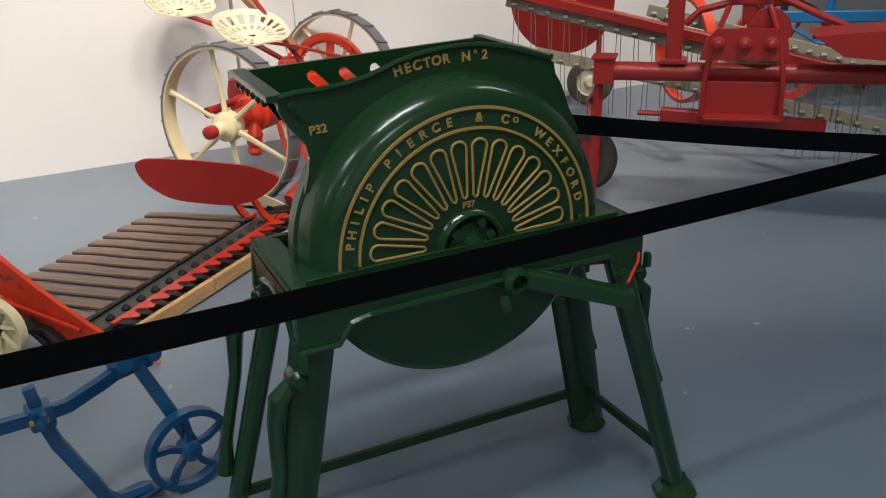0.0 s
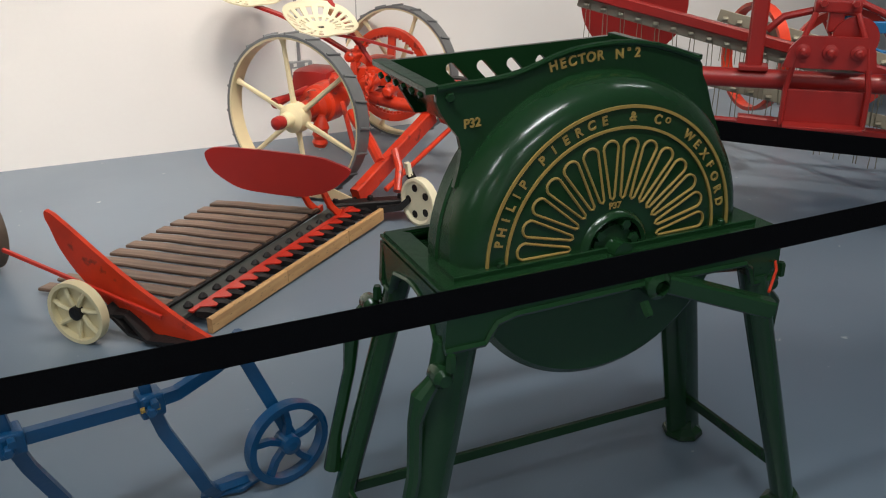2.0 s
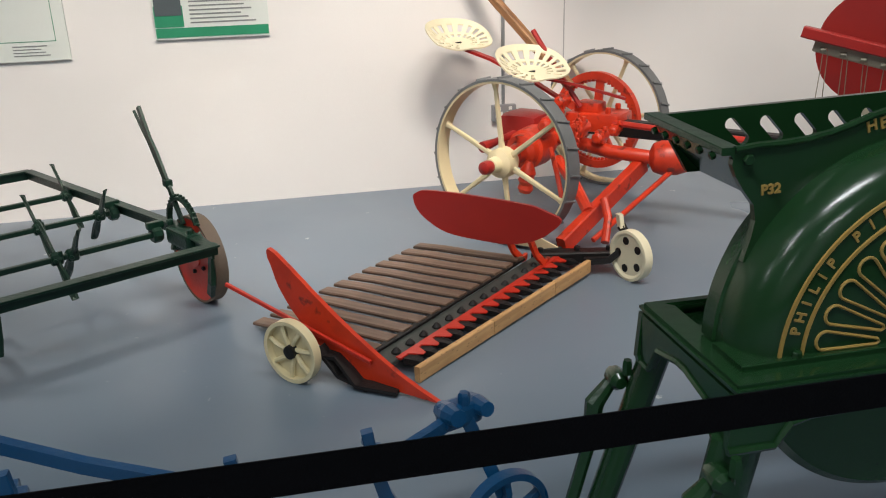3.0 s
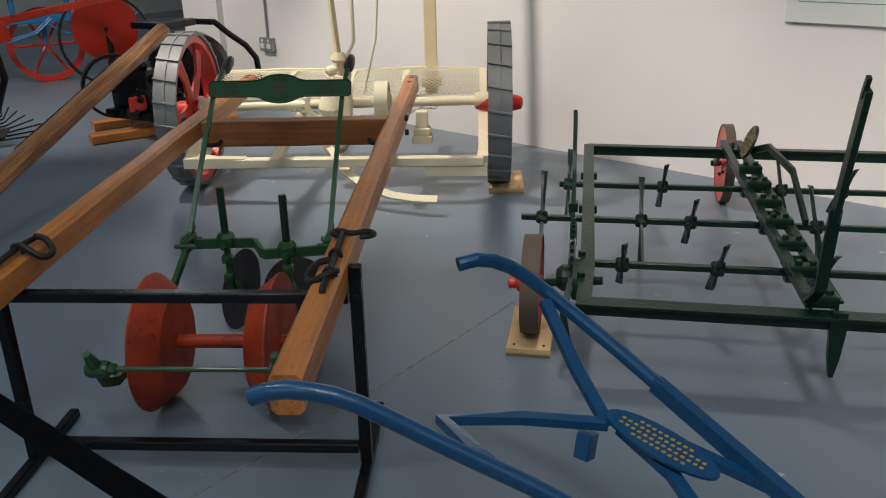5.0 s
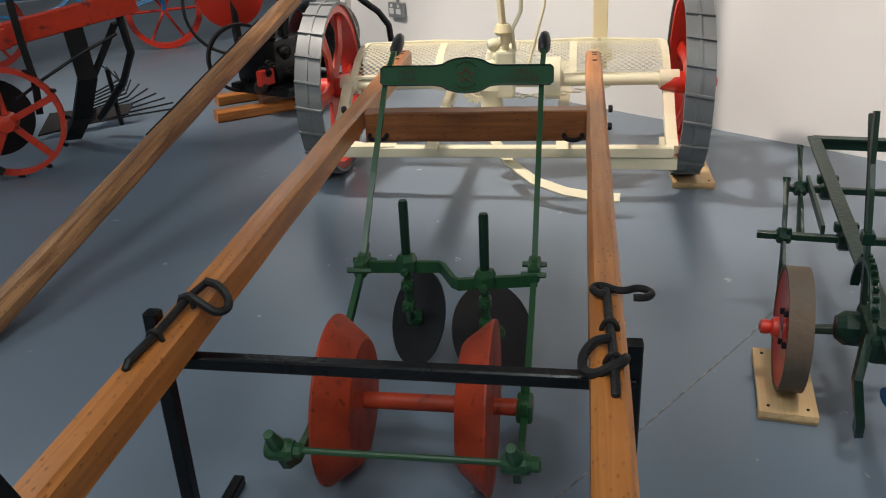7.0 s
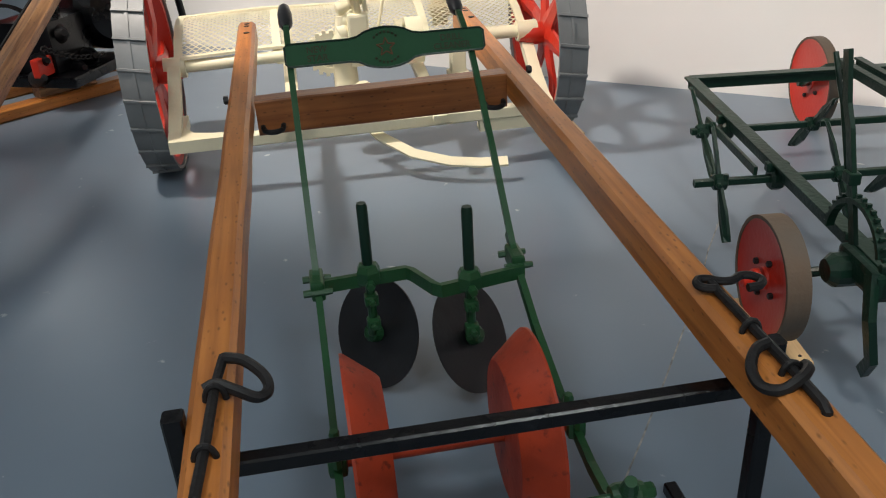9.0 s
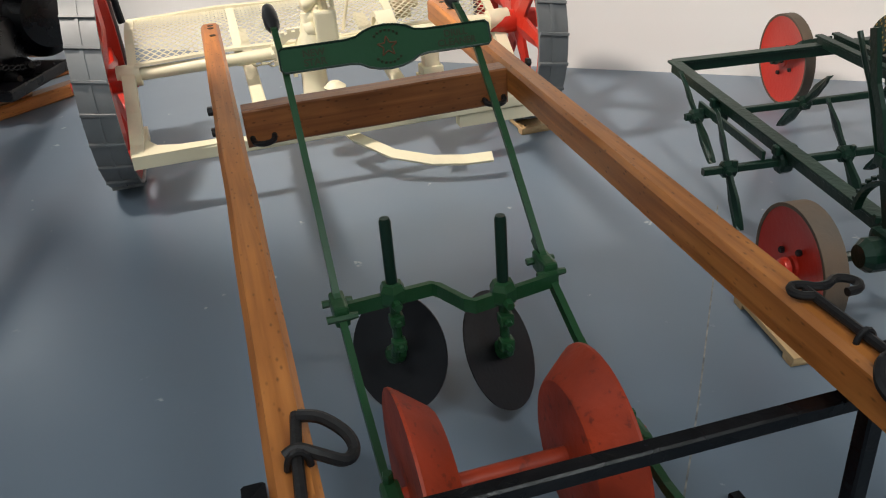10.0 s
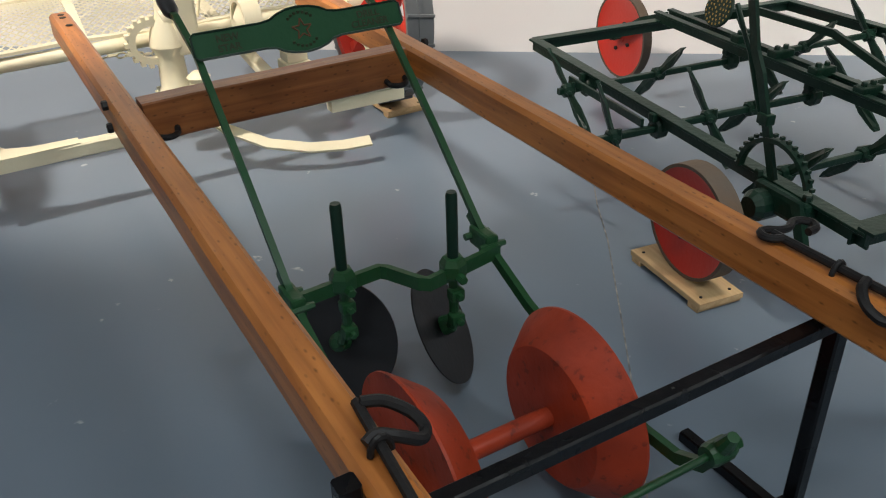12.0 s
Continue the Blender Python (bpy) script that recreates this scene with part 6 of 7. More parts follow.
def belt(p, q):
    bm = B()
    p, q = V(p), V(q)
    pts = [p.lerp(q, k / 12) - V((0, 0, 0.012 * math.sin(k / 12 * math.pi))) for k in range(13)]
    strip(bm, pts, 0.002, 0.048)
    return tagged(part("barrier_belt", bm, BELT), "black webbing belt stretched between barrier posts", "barrier belt", "barrier belts")


stanchion(-0.212, 1.375, 0)
stanchion(2.86, 1.36, 0)
stanchion(-2.75, 1.27, 0)
belt((-0.17, 1.375, 0.834), (2.82, 1.36, 0.85))
belt((-0.26, 1.372, 0.834), (-2.71, 1.27, 0.838))
belt((2.84, 1.385, 0.755), (1.61, 2.06, 0.878))


# ---- wall fittings ----
def wall_panel(x0, x1, z0, z1, dark, label):
    ob = thing("information_board", label, "information board", ((x0 + x1) / 2, WY, z0))
    bm = B()
    cube(bm, ((x0 + x1) / 2, WY - 0.012, (z0 + z1) / 2), (x1 - x0, 0.02, z1 - z0), 0, 0.002)
    part("panel", bm, shader("printed_board", (0.70, 0.74, 0.70), 0.4, amount=0.1), ob)
    green = shader("green_print", (0.02, 0.26, 0.13), 0.5)
    grey = shader("grey_print", (0.22, 0.24, 0.24), 0.6)
    bm = B()
    if dark:
        cube(bm, ((x0 + x1) / 2, WY - 0.024, z0 + 0.035), (x1 - x0 - 0.01, 0.003, 0.05))
        cube(bm, (x0 + 0.08, WY - 0.024, z0 + 0.12), (0.15, 0.003, 0.11))
        part("green_band", bm, green, ob, "green printed band")
        bm = B()
        cube(bm, (x0 + 0.08, WY - 0.026, z0 + 0.175), (0.14, 0.003, 0.10))
        part("photo", bm, shader("dark_photo", (0.08, 0.10, 0.11), 0.5), ob, "small dark machine photo")
    else:
        for a, b, c, d in ((x0 + 0.06, x1 - 0.06, z0 + 0.10, z0 + 0.103), (x0 + 0.06, x0 + 0.063, z0 + 0.1, z1 - 0.05), (x1 - 0.063, x1 - 0.06, z0 + 0.1, z1 - 0.05)):
            cube(bm, ((a + b) / 2, WY - 0.023, (c + d) / 2), (b - a, 0.002, d - c))
        part("border_line", bm, green, ob, "thin green border lines")
    bm = B()
    rows = 9 if dark else 4
    for k in range(rows):
        xa = x0 + (0.19 if dark else 0.62)
        n = 0.9 - 0.25 * ((k * 37) % 5) / 5
        w = (x1 - xa - (0.03 if dark else 0.08)) * n
        zz = z0 + (0.085 + 0.022 * k if dark else 0.03 + 0.016 * k)
        cube(bm, (xa + w / 2, WY - 0.0235, zz), (w, 0.002, 0.008 if dark else 0.005))
    part("text_bars", bm, grey, ob, "rows of small printed text")
    return ob


wall_panel(-1.56, -0.66, 0.875, 1.55, False, "pale information board with a thin green border on the wall")
wall_panel(-0.215, 0.392, 0.952, 1.55, True, "information board with green bands and small text on the wall")


def socket_outlet(x, z, w, h):
    ob = thing("wall_socket", "grey metal-clad double socket with conduit on the wall", "socket", (x, WY, z))
    bm = B()
    cube(bm, (x, WY - 0.022, z), (w, 0.042, h), 0, 0.005)
    part("back_box", bm, SOCKET, ob)
    for sg in (-1, 1):
        bm = B()
        cube(bm, (x + sg * w * 0.24, WY - 0.0445, z - 0.008), (w * 0.30, 0.004, h * 0.36), 0, 0.001)
        cube(bm, (x + sg * w * 0.24, WY - 0.0445, z + h * 0.3), (w * 0.14, 0.004, h * 0.2), 0, 0.001)
        part("insert", bm, WHITE, ob, "white socket insert")
    bm = B()
    tube(bm, [(x, WY - 0.012, z + h / 2), (x, WY - 0.012, 4.0)], 0.0105, 10)
    part("conduit", bm, SOCKET, ob, "grey conduit pipe", True)
    return ob


socket_outlet(1.735, 0.428, 0.147, 0.098)
socket_outlet(-5.71, 0.468, 0.16, 0.11)
# Narrow grey line running the full height of the wall.
bm = B()
cube(bm, (2.117, WY - 0.002, 2.0), (0.006, 0.004, 4.0))
tagged(part("wall_line", bm, shader("grey_line", (0.45, 0.44, 0.43), 0.8)), "thin vertical grey line on the wall", "joint", kind="structure")


# ---- hay machine behind the root cutter ----
def RP(p, o, z):
    return V((2.933 + 0.741 * p + 0.671 * o, 3.393 - 0.671 * p + 0.741 * o, z))


RD, RN = V((0.741, -0.671, 0)), V((0.671, 0.741, 0))


def hay_machine():
    ob = thing("hay_rake", "deep red hay rake with rows of hanging wire tines", "hay rake", RP(0.6, 0.3, 0))

    def put(name, fn, mat=DRED, label="", smooth=False):
        bm = B()
        fn(bm)
        part(name, bm, mat, ob, label, smooth)
    put("main_tube", lambda bm: tube(bm, [RP(0.0, 0, 0.64), RP(0.6, 0, 0.64), RP(1.9, 0, 0.64)], 0.042, 18), DRED, "thick red main tube", True)
    put("tube_end", lambda bm: (cube(bm, RP(0.02, 0, 0.645), (0.09, 0.10, 0.12), -42, 0.008), cube(bm, RP(0.02, 0, 0.705), (0.11, 0.12, 0.012), -42, 0.003)))
    put("stay", lambda bm: bar(bm, RP(0.0, -0.01, 0.60), RP(-0.02, -0.02, 0.0), 0.035, 0.03))
    put("upright", lambda bm: (bar(bm, RP(0.32, 0.02, 0.66), RP(0.32, 0.02, 1.25), 0.07, 0.07, up=tuple(RN)), cube(bm, RP(0.32, 0, 0.69), (0.12, 0.1, 0.02), -42, 0.004)))
    put("arch_tube", lambda bm: tube(bm, [RP(0.36, 0.05, 0.84), RP(0.42, 0.05, 0.90), RP(0.7, 0.05, 0.97), RP(0.95, 0.05, 0.86), RP(1.02, 0.05, 0.83)], 0.016, 10), DRED, "", True)
    put("gear_plate", lambda bm: plate(bm, [(0, 0), (0.36, 0), (0.345, 0.08), (0.31, 0.13), (0.06, 0.13), (0.02, 0.08)], 0.03, plane_frame(RP(0.43, -0.10, 0.715), RD, (0, 0, 1))), DRED, "red plate with three round bosses")
    for k in range(3):
        put("boss", lambda bm: lathe(bm, RP(0.50 + 0.105 * k, -0.132, 0.785), -RN, [(0.03, -0.01), (0.03, 0.008), (0.016, 0.012), (0.016, 0.035), (0.008, 0.04)], 14), DRED, "", True)
    put("gear_dome", lambda bm: lathe(bm, RP(0.70, -0.04, 0.83), RN, [(0.09, -0.02), (0.09, 0.02), (0.02, 0.03)], 22), DRED, "", True)
    put("top_bracket", lambda bm: (cube(bm, RP(0.62, 0, 0.955), (0.18, 0.08, 0.05), -42, 0.008), cube(bm, RP(0.62, 0, 0.90), (0.06, 0.06, 0.1), -42, 0.008)))
    for k in (-1, 1):
        put("top_bolt", lambda bm: bolt(bm, RP(0.62 + 0.06 * k, -0.05, 0.97), -RN, 0.016, 0.03))
    put("foot_board", lambda bm: cube(bm, RP(0.615, -0.09, 0.55), (0.31, 0.02, 0.14), -42, 0.004), DRED, "flat red foot board")
    put("foot_ledge", lambda bm: cube(bm, RP(0.615, -0.14, 0.475), (0.31, 0.10, 0.015), -42, 0.004))
    for p in (0.455, 0.775):
        put("side_rod", lambda bm: tube(bm, [RP(p, -0.12, 0.47), RP(p, -0.12, 0.62), RP(p + (0.03 if p < 0.6 else -0.03), -0.12, 0.80), RP(p + (0.08 if p < 0.6 else -0.08), -0.06, 0.93)], 0.012, 8), DRED, "", True)
    put("lower_beam", lambda bm: bar(bm, RP(0.28, -0.05, 0.46), RP(0.97, -0.05, 0.42), 0.06, 0.06))
    put("beam_pin", lambda bm: tube(bm, [RP(0.18, -0.05, 0.463), RP(0.3, -0.05, 0.46)], 0.012, 8))
    put("hood", lambda bm: plate(bm, [(0, 0), (1.1, 0.10), (1.1, -0.16), (0.12, -0.08), (0.06, -0.04)], 0.25, plane_frame(RP(0.86, 0.02, 0.83), RD, (0, 0, 1))), DRED, "big red side hood")
    put("hood_rib", lambda bm: bar(bm, RP(0.88, -0.0, 0.80), RP(1.9, -0.02, 0.82), 0.02, 0.03))
    # round red end plate with an opening
    put("end_disc", lambda bm: holed_plate(bm, [(0.27 * math.cos(t), 0.27 * math.sin(t)) for t in [2 * math.pi * k / 44 for k in range(44)]], [[(0.06 + 0.022 * math.cos(t), -0.03 + 0.035 * math.sin(t)) for t in [2 * math.pi * k / 12 for k in range(12)]]], 0.014, plane_frame(RP(-0.27, 0.62, 0.88), RD, (0, 0, 1))), DRED, "large round red end plate")
    # reel bars with tines
    for p0, z0, p1, z1, off, red in ((-0.53, 0.905, 1.2, 0.49, 0.45, True), (-0.373, 0.64, 1.31, 0.31, 0.45, False), (0.15, 0.80, 1.6, 0.45, 0.9, False)):
        put("reel_bar", lambda bm: (bar(bm, RP(p0, off, z0), RP(p1, off, z1), 0.012, 0.06), bar(bm, RP(p0, off + 0.02, z0 - 0.03), RP(p1, off + 0.02, z1 - 0.03), 0.04, 0.008)), shader("dull_cream_bar", (0.36, 0.32, 0.24), 0.5), "dull cream reel bar")
        if red:
            put("red_reel_beam", lambda bm: bar(bm, RP(p0 - 0.05, off - 0.03, z0 + 0.06), RP(p1, off - 0.03, z1 + 0.06), 0.07, 0.05), DRED)
        n = 20
        for k in range(n):
            f = (k + 0.5) / n
            c = RP(p0 + (p1 - p0) * f, off - 0.014, z0 + (z1 - z0) * f - 0.012)
            bm = B()
            lathe(bm, c - RD * 0.014, RD, [(0.012, 0), (0.013, 0.004), (0.013, 0.024), (0.012, 0.028)], 8)
            tube(bm, [c + V((0, 0, -0.01)), c + V((0.004 * (k % 3 - 1), 0.0, -0.1)), c + V((0.012 * (k % 3 - 1), 0.0, -0.22))], 0.0022, 5)
            tube(bm, [c + RD * 0.02 + V((0, 0, -0.01)), c + RD * (0.02 + 0.006 * (k % 2)) + V((0, 0, -0.22))], 0.0022, 5)
            part("spring_tine", bm, shader("tine_steel", (0.30, 0.27, 0.2), 0.4, metal=0.6) if k == 0 and red else bpy.data.materials["tine_steel"], ob)
    # hoop wheel and rear castor
    put("hoop", lambda bm: lathe(bm, RP(0.36, 1.0, 0.57), RD * 0.85 + RN * 0.5, [(0.27, -0.03), (0.29, -0.03), (0.29, 0.03), (0.27, 0.03)], 40, closed=True), ORANGE, "orange-red hoop", True)
    at = V((4.12, 5.12, 0.165))
    ax = V((-0.5, -0.85, 0))
    put("castor_tyre", lambda bm: lathe(bm, at, ax, [(0.10, -0.03), (0.15, -0.035), (0.165, 0), (0.15, 0.035), (0.10, 0.03)], 32, closed=True), RUBBER, "worn rubber tyre", True)
    put("castor_disc", lambda bm: lathe(bm, at, ax, [(0.001, 0.03), (0.03, 0.03), (0.05, 0.005), (0.09, 0.0), (0.105, 0.02), (0.105, -0.02), (0.001, -0.01)], 28), PALE, "cream wheel disc", True)
    put("castor_fork", lambda bm: tube(bm, [at + V((0.1, 0.05, 0)), at + V((0.1, 0.05, 0.3)), at + V((-0.1, -0.3, 0.45)), RP(1.2, 0.45, 0.5)], 0.02, 8))
    at2 = V((3.02, 3.60, 0.165))
    put("front_tyre", lambda bm: lathe(bm, at2, V((0.9, 0.45, 0)), [(0.10, -0.04), (0.15, -0.045), (0.165, 0), (0.15, 0.045), (0.10, 0.04)], 32, closed=True), RUBBER, "dusty rubber tyre", True)
    put("front_rim", lambda bm: lathe(bm, at2, V((0.9, 0.45, 0)), [(0.001, -0.03), (0.06, -0.03), (0.10, -0.03), (0.10, 0.03), (0.001, 0.03)], 24), DRED)
    put("front_fork", lambda bm: tube(bm, [at2 + V((0.06, 0.03, 0)), at2 + V((0.12, 0.15, 0.25)), RP(0.02, 0, 0.6)], 0.02, 8))
    return ob


hay_machine()


def blue_trailer(at, turn, n=1.6):
    ob = thing("blue_hay_machine", "light blue painted machine frame with rods behind", "farm machine", at)
    m = Matrix.Translation(at) @ Matrix.Rotation(turn, 4, "Z")
    for x0, x1, z in ((0, n, 0.62), (0, n, 0.86), (0.1, n, 1.1)):
        bm = B()
        bar(bm, m @ V((x0, 0, z)), m @ V((x1, 0, z)), 0.05, 0.07)
        part("rail", bm, SKYBLUE, ob)
    for k in range(5):
        bm = B()
        bar(bm, m @ V((n * k / 4, 0.03, 0.6)), m @ V((n * k / 4, 0.03, 1.15)), 0.04, 0.04)
        part("post", bm, SKYBLUE, ob)
    for k in range(3):
        for q in range(2):
            bm = B()
            x = n * (0.1 + 0.4 * k)
            tube(bm, [m @ V((x + dx, -0.15 - 0.12 * q, z)) for dx, z in ((-0.1, 0.62), (0.1, 0.5), (0.35, 0.46), (0.6, 0.52), (0.75, 0.64))], 0.009, 6)
            part("rod", bm, SKYBLUE, ob)
    bm = B()
    cube(bm, m @ V((n / 2, 0.3, 1.0)), (n, 0.4, 0.36), math.degrees(turn), 0.02)
    part("box", bm, SKYBLUE, ob)
    for k in (0.1, 0.9):
        bm = B()
        c = m @ V((n * k, 0.35, 0.35))
        lathe(bm, c, m.to_3x3() @ V((0, 1, 0)), [(0.30, -0.03), (0.35, -0.035), (0.35, 0.035), (0.30, 0.03)], 36, closed=True)
        part("wheel", bm, RED, ob, "red wheel", True)
        for j in range(6):
            bm = B()
            tube(bm, [c, disc_point(c, m.to_3x3() @ V((0, 1, 0)), 0.31, j * 1.047)], 0.014, 6)
            part("spoke", bm, RED, ob)
        bm = B()
        bar(bm, c, c + V((0, 0, 0.3)), 0.04, 0.04)
        part("leg", bm, SKYBLUE, ob)
    return ob


blue_trailer((4.9, 4.3, 0), radians(-38), 1.5)
blue_trailer((-8.5, 3.1, 0), radians(74), 1.9)


# ---- plough and engine at the far side ----
def QP(l, o, z):
    return V((-5.42 + 0.2305 * l - 0.973 * o, 2.38 + 0.973 * l + 0.2305 * o, z))


QL, QN = V((0.2305, 0.973, 0)), V((-0.973, 0.2305, 0))


def plough():
    ob = thing("plough", "orange-red plough with black legs and cleated spoked wheels", "plough", QP(0.3, 0.2, 0))

    def put(name, fn, mat=ORANGE, label="", smooth=False):
        bm = B()
        fn(bm)
        return part(name, bm, mat, ob, label, smooth)
    for l, o, r, ph in ((0.08, 0.0, 0.285, 0.2), (-0.62, 0.35, 0.30, 0.5)):
        c = QP(l, o, r + 0.018)
        ax = (QN + QL * 0.35).normalized()
        put("wheel", lambda bm: lathe(bm, c, ax, [(r - 0.024, -0.02), (r, -0.022), (r, 0.022), (r - 0.024, 0.02)], 30, closed=True), ORANGE, "orange-red cleated wheel", True)
        for k in range(5):
            a = ph + 2 * math.pi * k / 5
            put("spoke", lambda bm: bar(bm, disc_point(c, ax, 0.04, a), disc_point(c, ax, r - 0.015, a), 0.034, 0.02, up=ax))
        put("hub", lambda bm: lathe(bm, c, ax, [(0.02, -0.06), (0.045, -0.05), (0.052, 0.03), (0.03, 0.05)], 18), ORANGE, "", True)
        for k in range(12):
            a = 2 * math.pi * k / 12
            put("cleat", lambda bm: cube(bm, disc_point(c, ax, r + 0.006, a), (0.044, 0.018, 0.018), 14, 0.003), IRON)
    put("coulter_disc", lambda bm: lathe(bm, QP(0.02, 0.18, 0.30), QN + QL * 0.2, [(0.001, 0.004), (0.21, 0.001), (0.21, -0.001), (0.001, -0.004)], 36), IRON, "black coulter disc", True)
    put("main_beam", lambda bm: bar(bm, QP(-1.0, 0.05, 0.58), QP(0.18, 0.05, 0.715), 0.05, 0.10))
    put("rear_beam", lambda bm: bar(bm, QP(0.14, 0.10, 0.72), QP(0.84, 0.10, 0.83), 0.06, 0.12))
    put("upper_beam", lambda bm: bar(bm, QP(-1.0, 0.2, 0.78), QP(0.45, 0.25, 0.95), 0.05, 0.07))
    put("pull_bar", lambda bm: bar(bm, QP(0.65, 0.12, 0.86), QP(2.1, 0.3, 1.05), 0.03, 0.045))
    for l, o in ((-0.05, 0.0), (0.02, 0.02), (0.22, 0.02)):
        put("beam_strap", lambda bm: strip(bm, [QP(l, o - 0.06, 0.95), QP(l + 0.01, o - 0.06, 0.7), QP(l + 0.03, o - 0.05, 0.5), QP(l + 0.02, o, 0.32)], 0.035, 0.03, up=tuple(QN)), IRON, "dark iron strap")
    put("wheel_stalk", lambda bm: strip(bm, [QP(-0.06, -0.02, 0.6), QP(-0.12, -0.04, 0.4), QP(-0.1, -0.05, 0.15), QP(0.0, -0.05, 0.06)], 0.04, 0.03, up=tuple(QN)), IRON)
    put("mould_leg", lambda bm: strip(bm, [QP(0.5, 0.1, 0.72), QP(0.52, 0.1, 0.45), QP(0.47, 0.3, 0.2), QP(0.42, 0.55, 0.03)], 0.03, 0.10, up=tuple(QL)), IRON, "broad black plough leg")
    put("share", lambda bm: plate(bm, [(0, 0), (0.55, 0.05), (0.6, 0.12), (0.1, 0.14)], 0.02, plane_frame(QP(0.25, 0.75, 0.02), QL, QN * 0.6 + V((0, 0, 0.6)))), IRON)
    put("back_leg", lambda bm: tube(bm, [QP(0.75, 0.12, 0.75), QP(0.78, 0.15, 0.55), QP(0.74, 0.35, 0.35), QP(0.6, 0.55, 0.12)], 0.022, 8), IRON)
    put("back_stay", lambda bm: bar(bm, QP(0.72, 0.12, 0.72), QP(0.5, 0.4, 0.25), 0.045, 0.02), IRON)
    put("trip_rod", lambda bm: tube(bm, [QP(0.7, 0.0, 0.68), QP(0.5, 0.0, 0.60), QP(0.3, 0.0, 0.5), QP(0.15, 0.05, 0.4)], 0.009, 6), IRON)
    put("pin", lambda bm: tube(bm, [QP(0.7, 0.45, 0.08), QP(0.68, 0.45, 0.42)], 0.014, 6), IRON)
    for k in range(11):
        put("fan_tine", lambda bm: tube(bm, [QP(0.5, 0.75, 0.05 + 0.014 * k), QP(0.85, 0.78 + 0.04 * k, 0.05 + 0.016 * k), QP(1.15 - 0.035 * k, 0.8 + 0.08 * k, 0.045 + 0.022 * k)], 0.006, 5), IRON)
    return ob


plough()


def engine_mower():
    ob = thing("engine_mower", "black engine-driven mower on timber skids with a long pole", "farm machine", (-5.35, 4.2, 0))

    def put(name, fn, mat=IRON, label="", smooth=False):
        bm = B()
        fn(bm)
        return part(name, bm, mat, ob, label, smooth)
    beam("skid", (-5.56, 3.72, 0.035), (-5.30, 4.75, 0.035), 0.10, 0.07, SHAFT, ob, "varnished timber skid")
    beam("skid", (-5.95, 3.95, 0.035), (-5.70, 4.95, 0.035), 0.10, 0.07, SHAFT, ob, "varnished timber skid")
    beam("skid_block", (-5.50, 4.02, 0.105), (-5.42, 4.34, 0.105), 0.09, 0.07, OLDWOOD, ob)
    put("bed", lambda bm: cube(bm, (-5.5, 4.25, 0.17), (0.5, 0.55, 0.06), 14, 0.01), BLACK)
    put("crank_case", lambda bm: cube(bm, (-5.55, 4.2, 0.33), (0.36, 0.36, 0.30), 14, 0.04), BLACK, "black crank case", True)
    put("rounded_cover", lambda bm: lathe(bm, (-5.40, 4.56, 0.44), (0.97, -0.23, 0), [(0.22, -0.2), (0.235, -0.12), (0.22, 0.0), (0.16, 0.07), (0.06, 0.1), (0.001, 0.1)], 32), BLACK, "rounded black gloss cover", True)
    put("flywheel", lambda bm: lathe(bm, (-5.6, 3.98, 0.36), (0.97, -0.23, 0), [(0.20, -0.02), (0.22, -0.02), (0.22, 0.02), (0.20, 0.02)], 36, closed=True), IRON)
    for k, (x, y, z, r) in enumerate(((-5.38, 4.02, 0.28, 0.05), (-5.36, 4.15, 0.40, 0.06), (-5.34, 4.3, 0.24, 0.055), (-5.42, 4.1, 0.5, 0.045), (-5.33, 4.2, 0.2, 0.05), (-5.38, 3.98, 0.2, 0.045))):
        put("fitting", lambda bm: lathe(bm, (x, y, z), (0.9, -0.25, 0.2), [(r * 0.5, -0.08), (r, -0.05), (r * 0.9, 0.0), (r * 0.6, 0.03), (r * 0.3, 0.08)], 14), IRON if k % 2 else BLACK, "", True)
    for k in range(12):
        c = V((-5.31 + 0.003 * k, 4.0 + 0.03 * k, 0.36 - 0.01 * k - 0.03 * math.sin(k / 11 * 3.14)))
        put("chain_link", lambda bm: tube(bm, [c + V((0, 0.02 * math.cos(t), 0.012 * math.sin(t))) for t in [j * math.pi / 3 for j in range(6)]], 0.005, 5, closed=True))
    put("top_seat", lambda bm: cube(bm, (-5.42, 4.32, 0.76), (0.3, 0.34, 0.05), 14, 0.02), BLACK)
    put("handle", lambda bm: tube(bm, [(-5.4, 4.5, 0.76), (-5.34, 4.68, 0.74), (-5.3, 4.78, 0.64), (-5.27, 4.88, 0.56), (-5.25, 4.95, 0.46), (-5.25, 4.97, 0.30)], 0.022, 10), BLACK, "bent black handle", True)
    put("red_bracket", lambda bm: cube(bm, (-5.36, 4.0, 0.26), (0.05, 0.12, 0.10), 14, 0.01), RED)
    put("mast", lambda bm: bar(bm, (-5.5, 4.25, 0.45), (-5.46, 4.28, 0.76), 0.06, 0.05), BLACK)
    put("rear_disc", lambda bm: lathe(bm, (-6.15, 4.28, 0.70), (0.97, -0.23, 0), [(0.001, 0.02), (0.05, 0.03), (0.2, 0.02), (0.24, 0.02), (0.24, -0.02), (0.001, -0.02)], 36), RED, "round red disc cover", True)
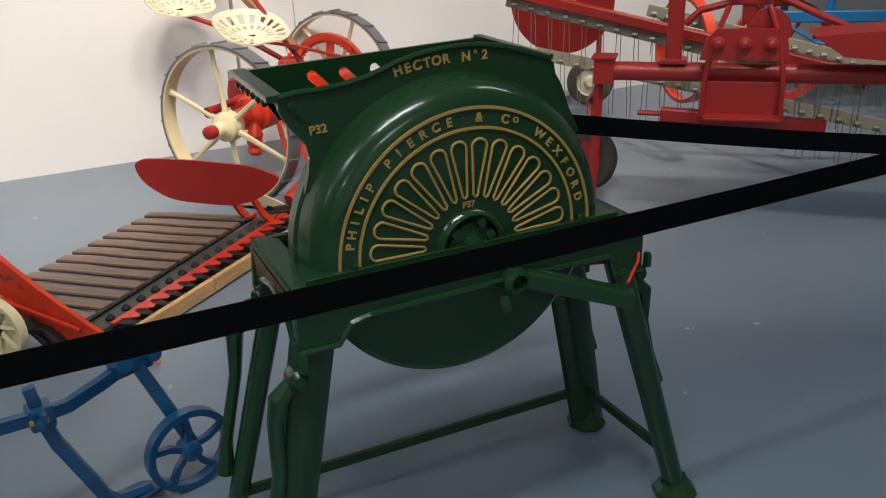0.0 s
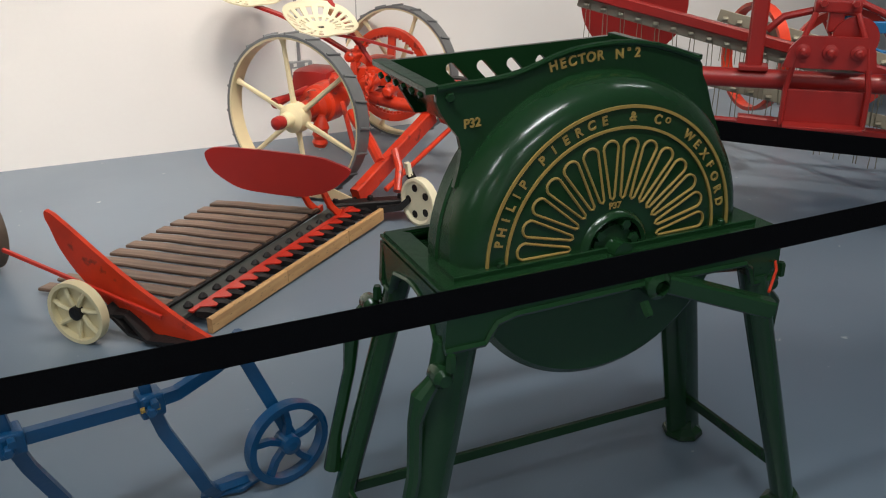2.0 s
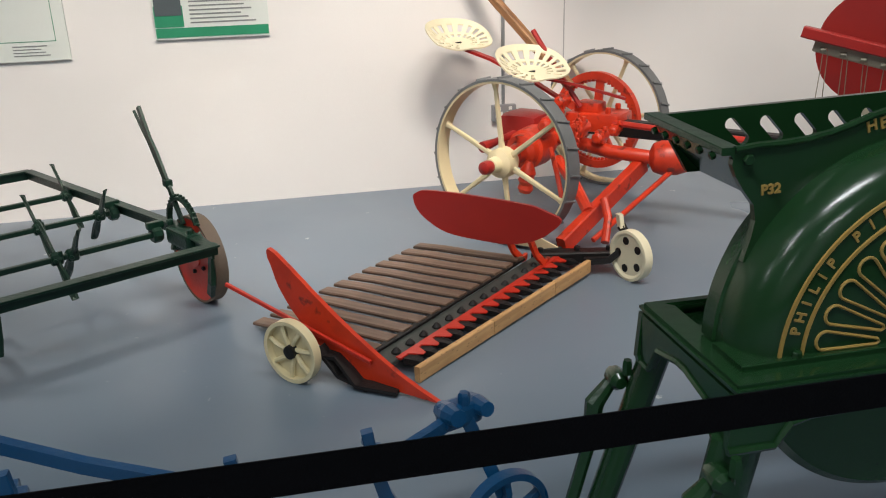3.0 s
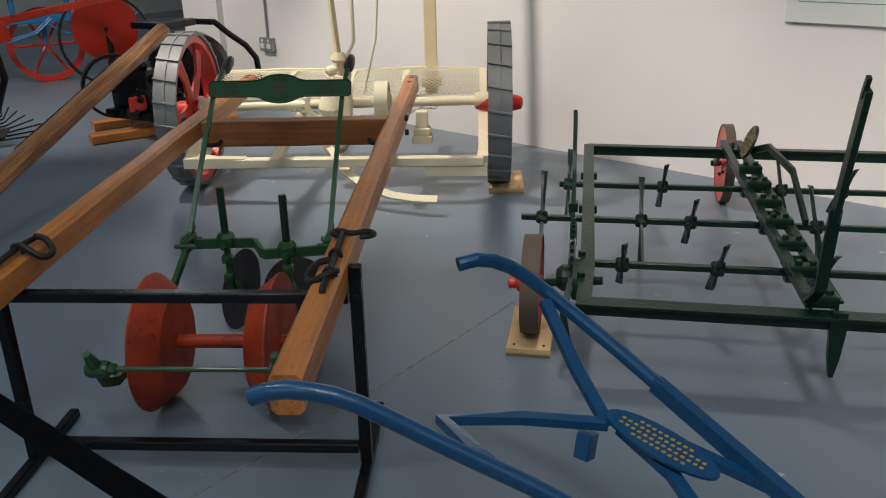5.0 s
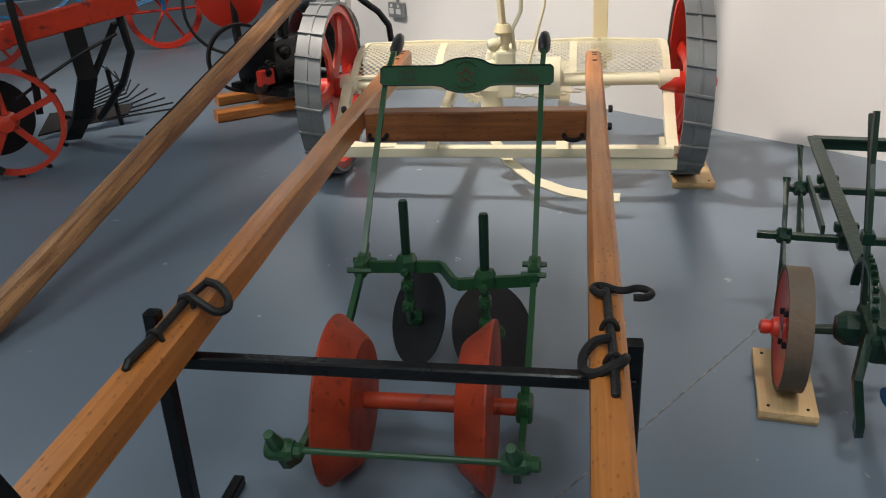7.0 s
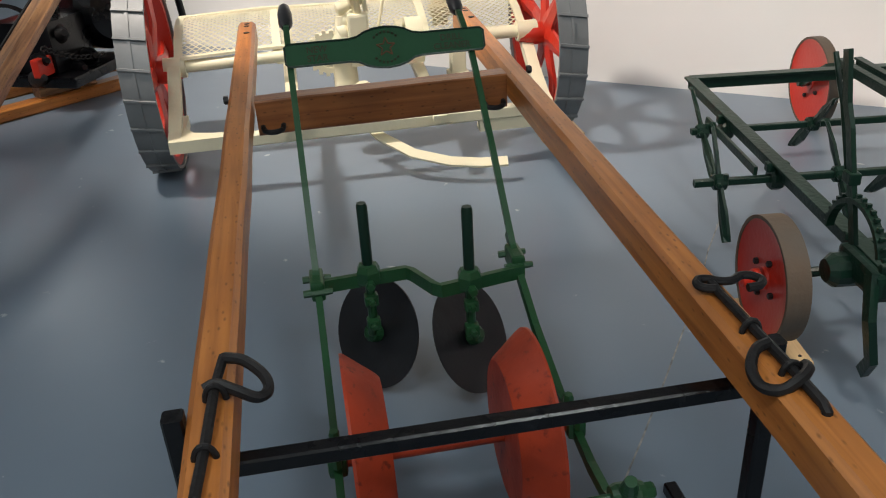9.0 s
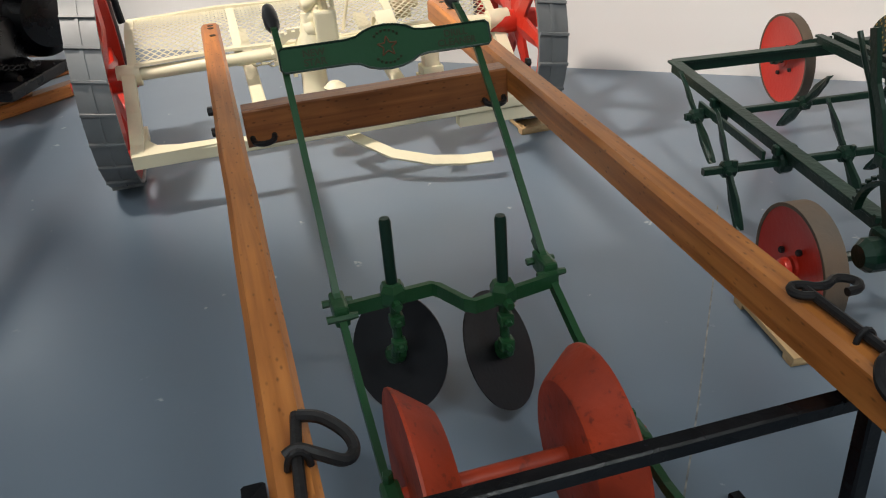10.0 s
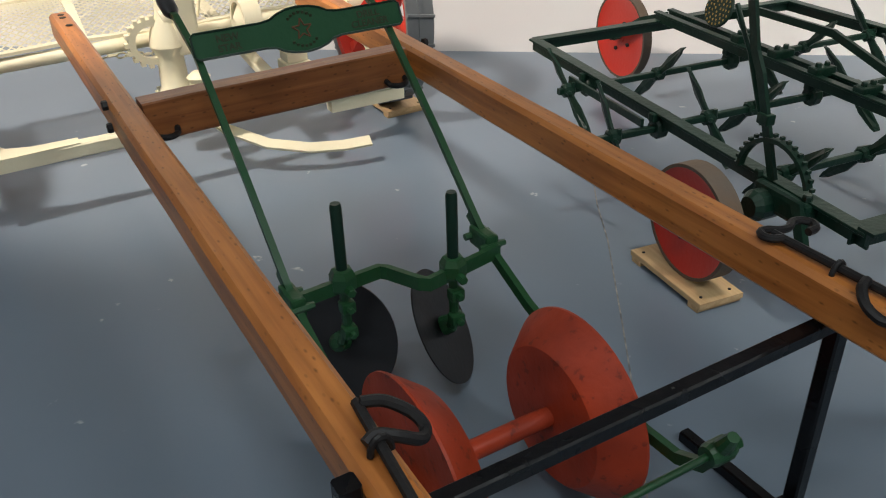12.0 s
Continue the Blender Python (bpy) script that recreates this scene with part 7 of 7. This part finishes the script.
    put("rear_stand", lambda bm: bar(bm, (-6.15, 4.28, 0.7), (-6.12, 4.3, 0.0), 0.05, 0.05), IRON)
    put("rear_hoop", lambda bm: lathe(bm, (-6.05, 4.22, 0.62), (0.8, -0.6, 0), [(0.315, -0.02), (0.33, -0.02), (0.33, 0.02), (0.315, 0.02)], 36, closed=True), IRON)
    # the pole, its iron strap and tip
    beam("pole", (-3.62, 1.72, 0.05), (-5.22, 4.18, 0.735), 0.105, 0.10, OLDWOOD, ob, "weathered timber pole lying down to the floor", 0.3)
    a, b = V((-3.62, 1.72, 0.05)), V((-5.22, 4.18, 0.735))
    d, s, u = frame_of(a, b)
    put("pole_rod", lambda bm: tube(bm, [a.lerp(b, f) - s * 0.05 + u * 0.03 for f in (0.42, 0.6, 0.75, 0.86)], 0.007, 6), IRON)
    put("pole_tip", lambda bm: (bar(bm, a - d * 0.03 + V((0, 0, 0.0)), a.lerp(b, 0.10), 0.092, 0.06, up=tuple(u)), tube(bm, [a - d * 0.05 - s * 0.03, a - d * 0.09, a - d * 0.05 + s * 0.03], 0.008, 6)), IRON, "black iron pole tip")
    for f, sd in ((0.35, 0.02), (0.42, -0.02), (0.55, 0.01), (0.62, 0.02), (0.2, 0.015)):
        put("bolt_hole", lambda bm: lathe(bm, a.lerp(b, f) + u * 0.0415 + s * sd, u, [(0.009, 0), (0.009, 0.0018)], 10), IRON)
    return ob


engine_mower()


# ---- floor joint ----
bm = B()
pts = [(-1.82, 3.95), (-1.81, 3.7), (-1.785, 3.45), (-1.775, 3.2), (-1.765, 2.95), (-1.757, 2.7), (-1.752, 2.3), (-1.75, 1.6)]
for (xa, ya), (xb, yb) in zip(pts, pts[1:]):
    bar(bm, (xa, ya, 0.0008), (xb, yb, 0.0008), 0.0045, 0.0016)
tagged(part("floor_joint", bm, shader("crack_filler", (0.13, 0.135, 0.14), 0.8, second=(0.4, 0.38, 0.34), stain=30, amount=0.9)), "thin cracked joint line in the painted floor", "floor joint", kind="structure")
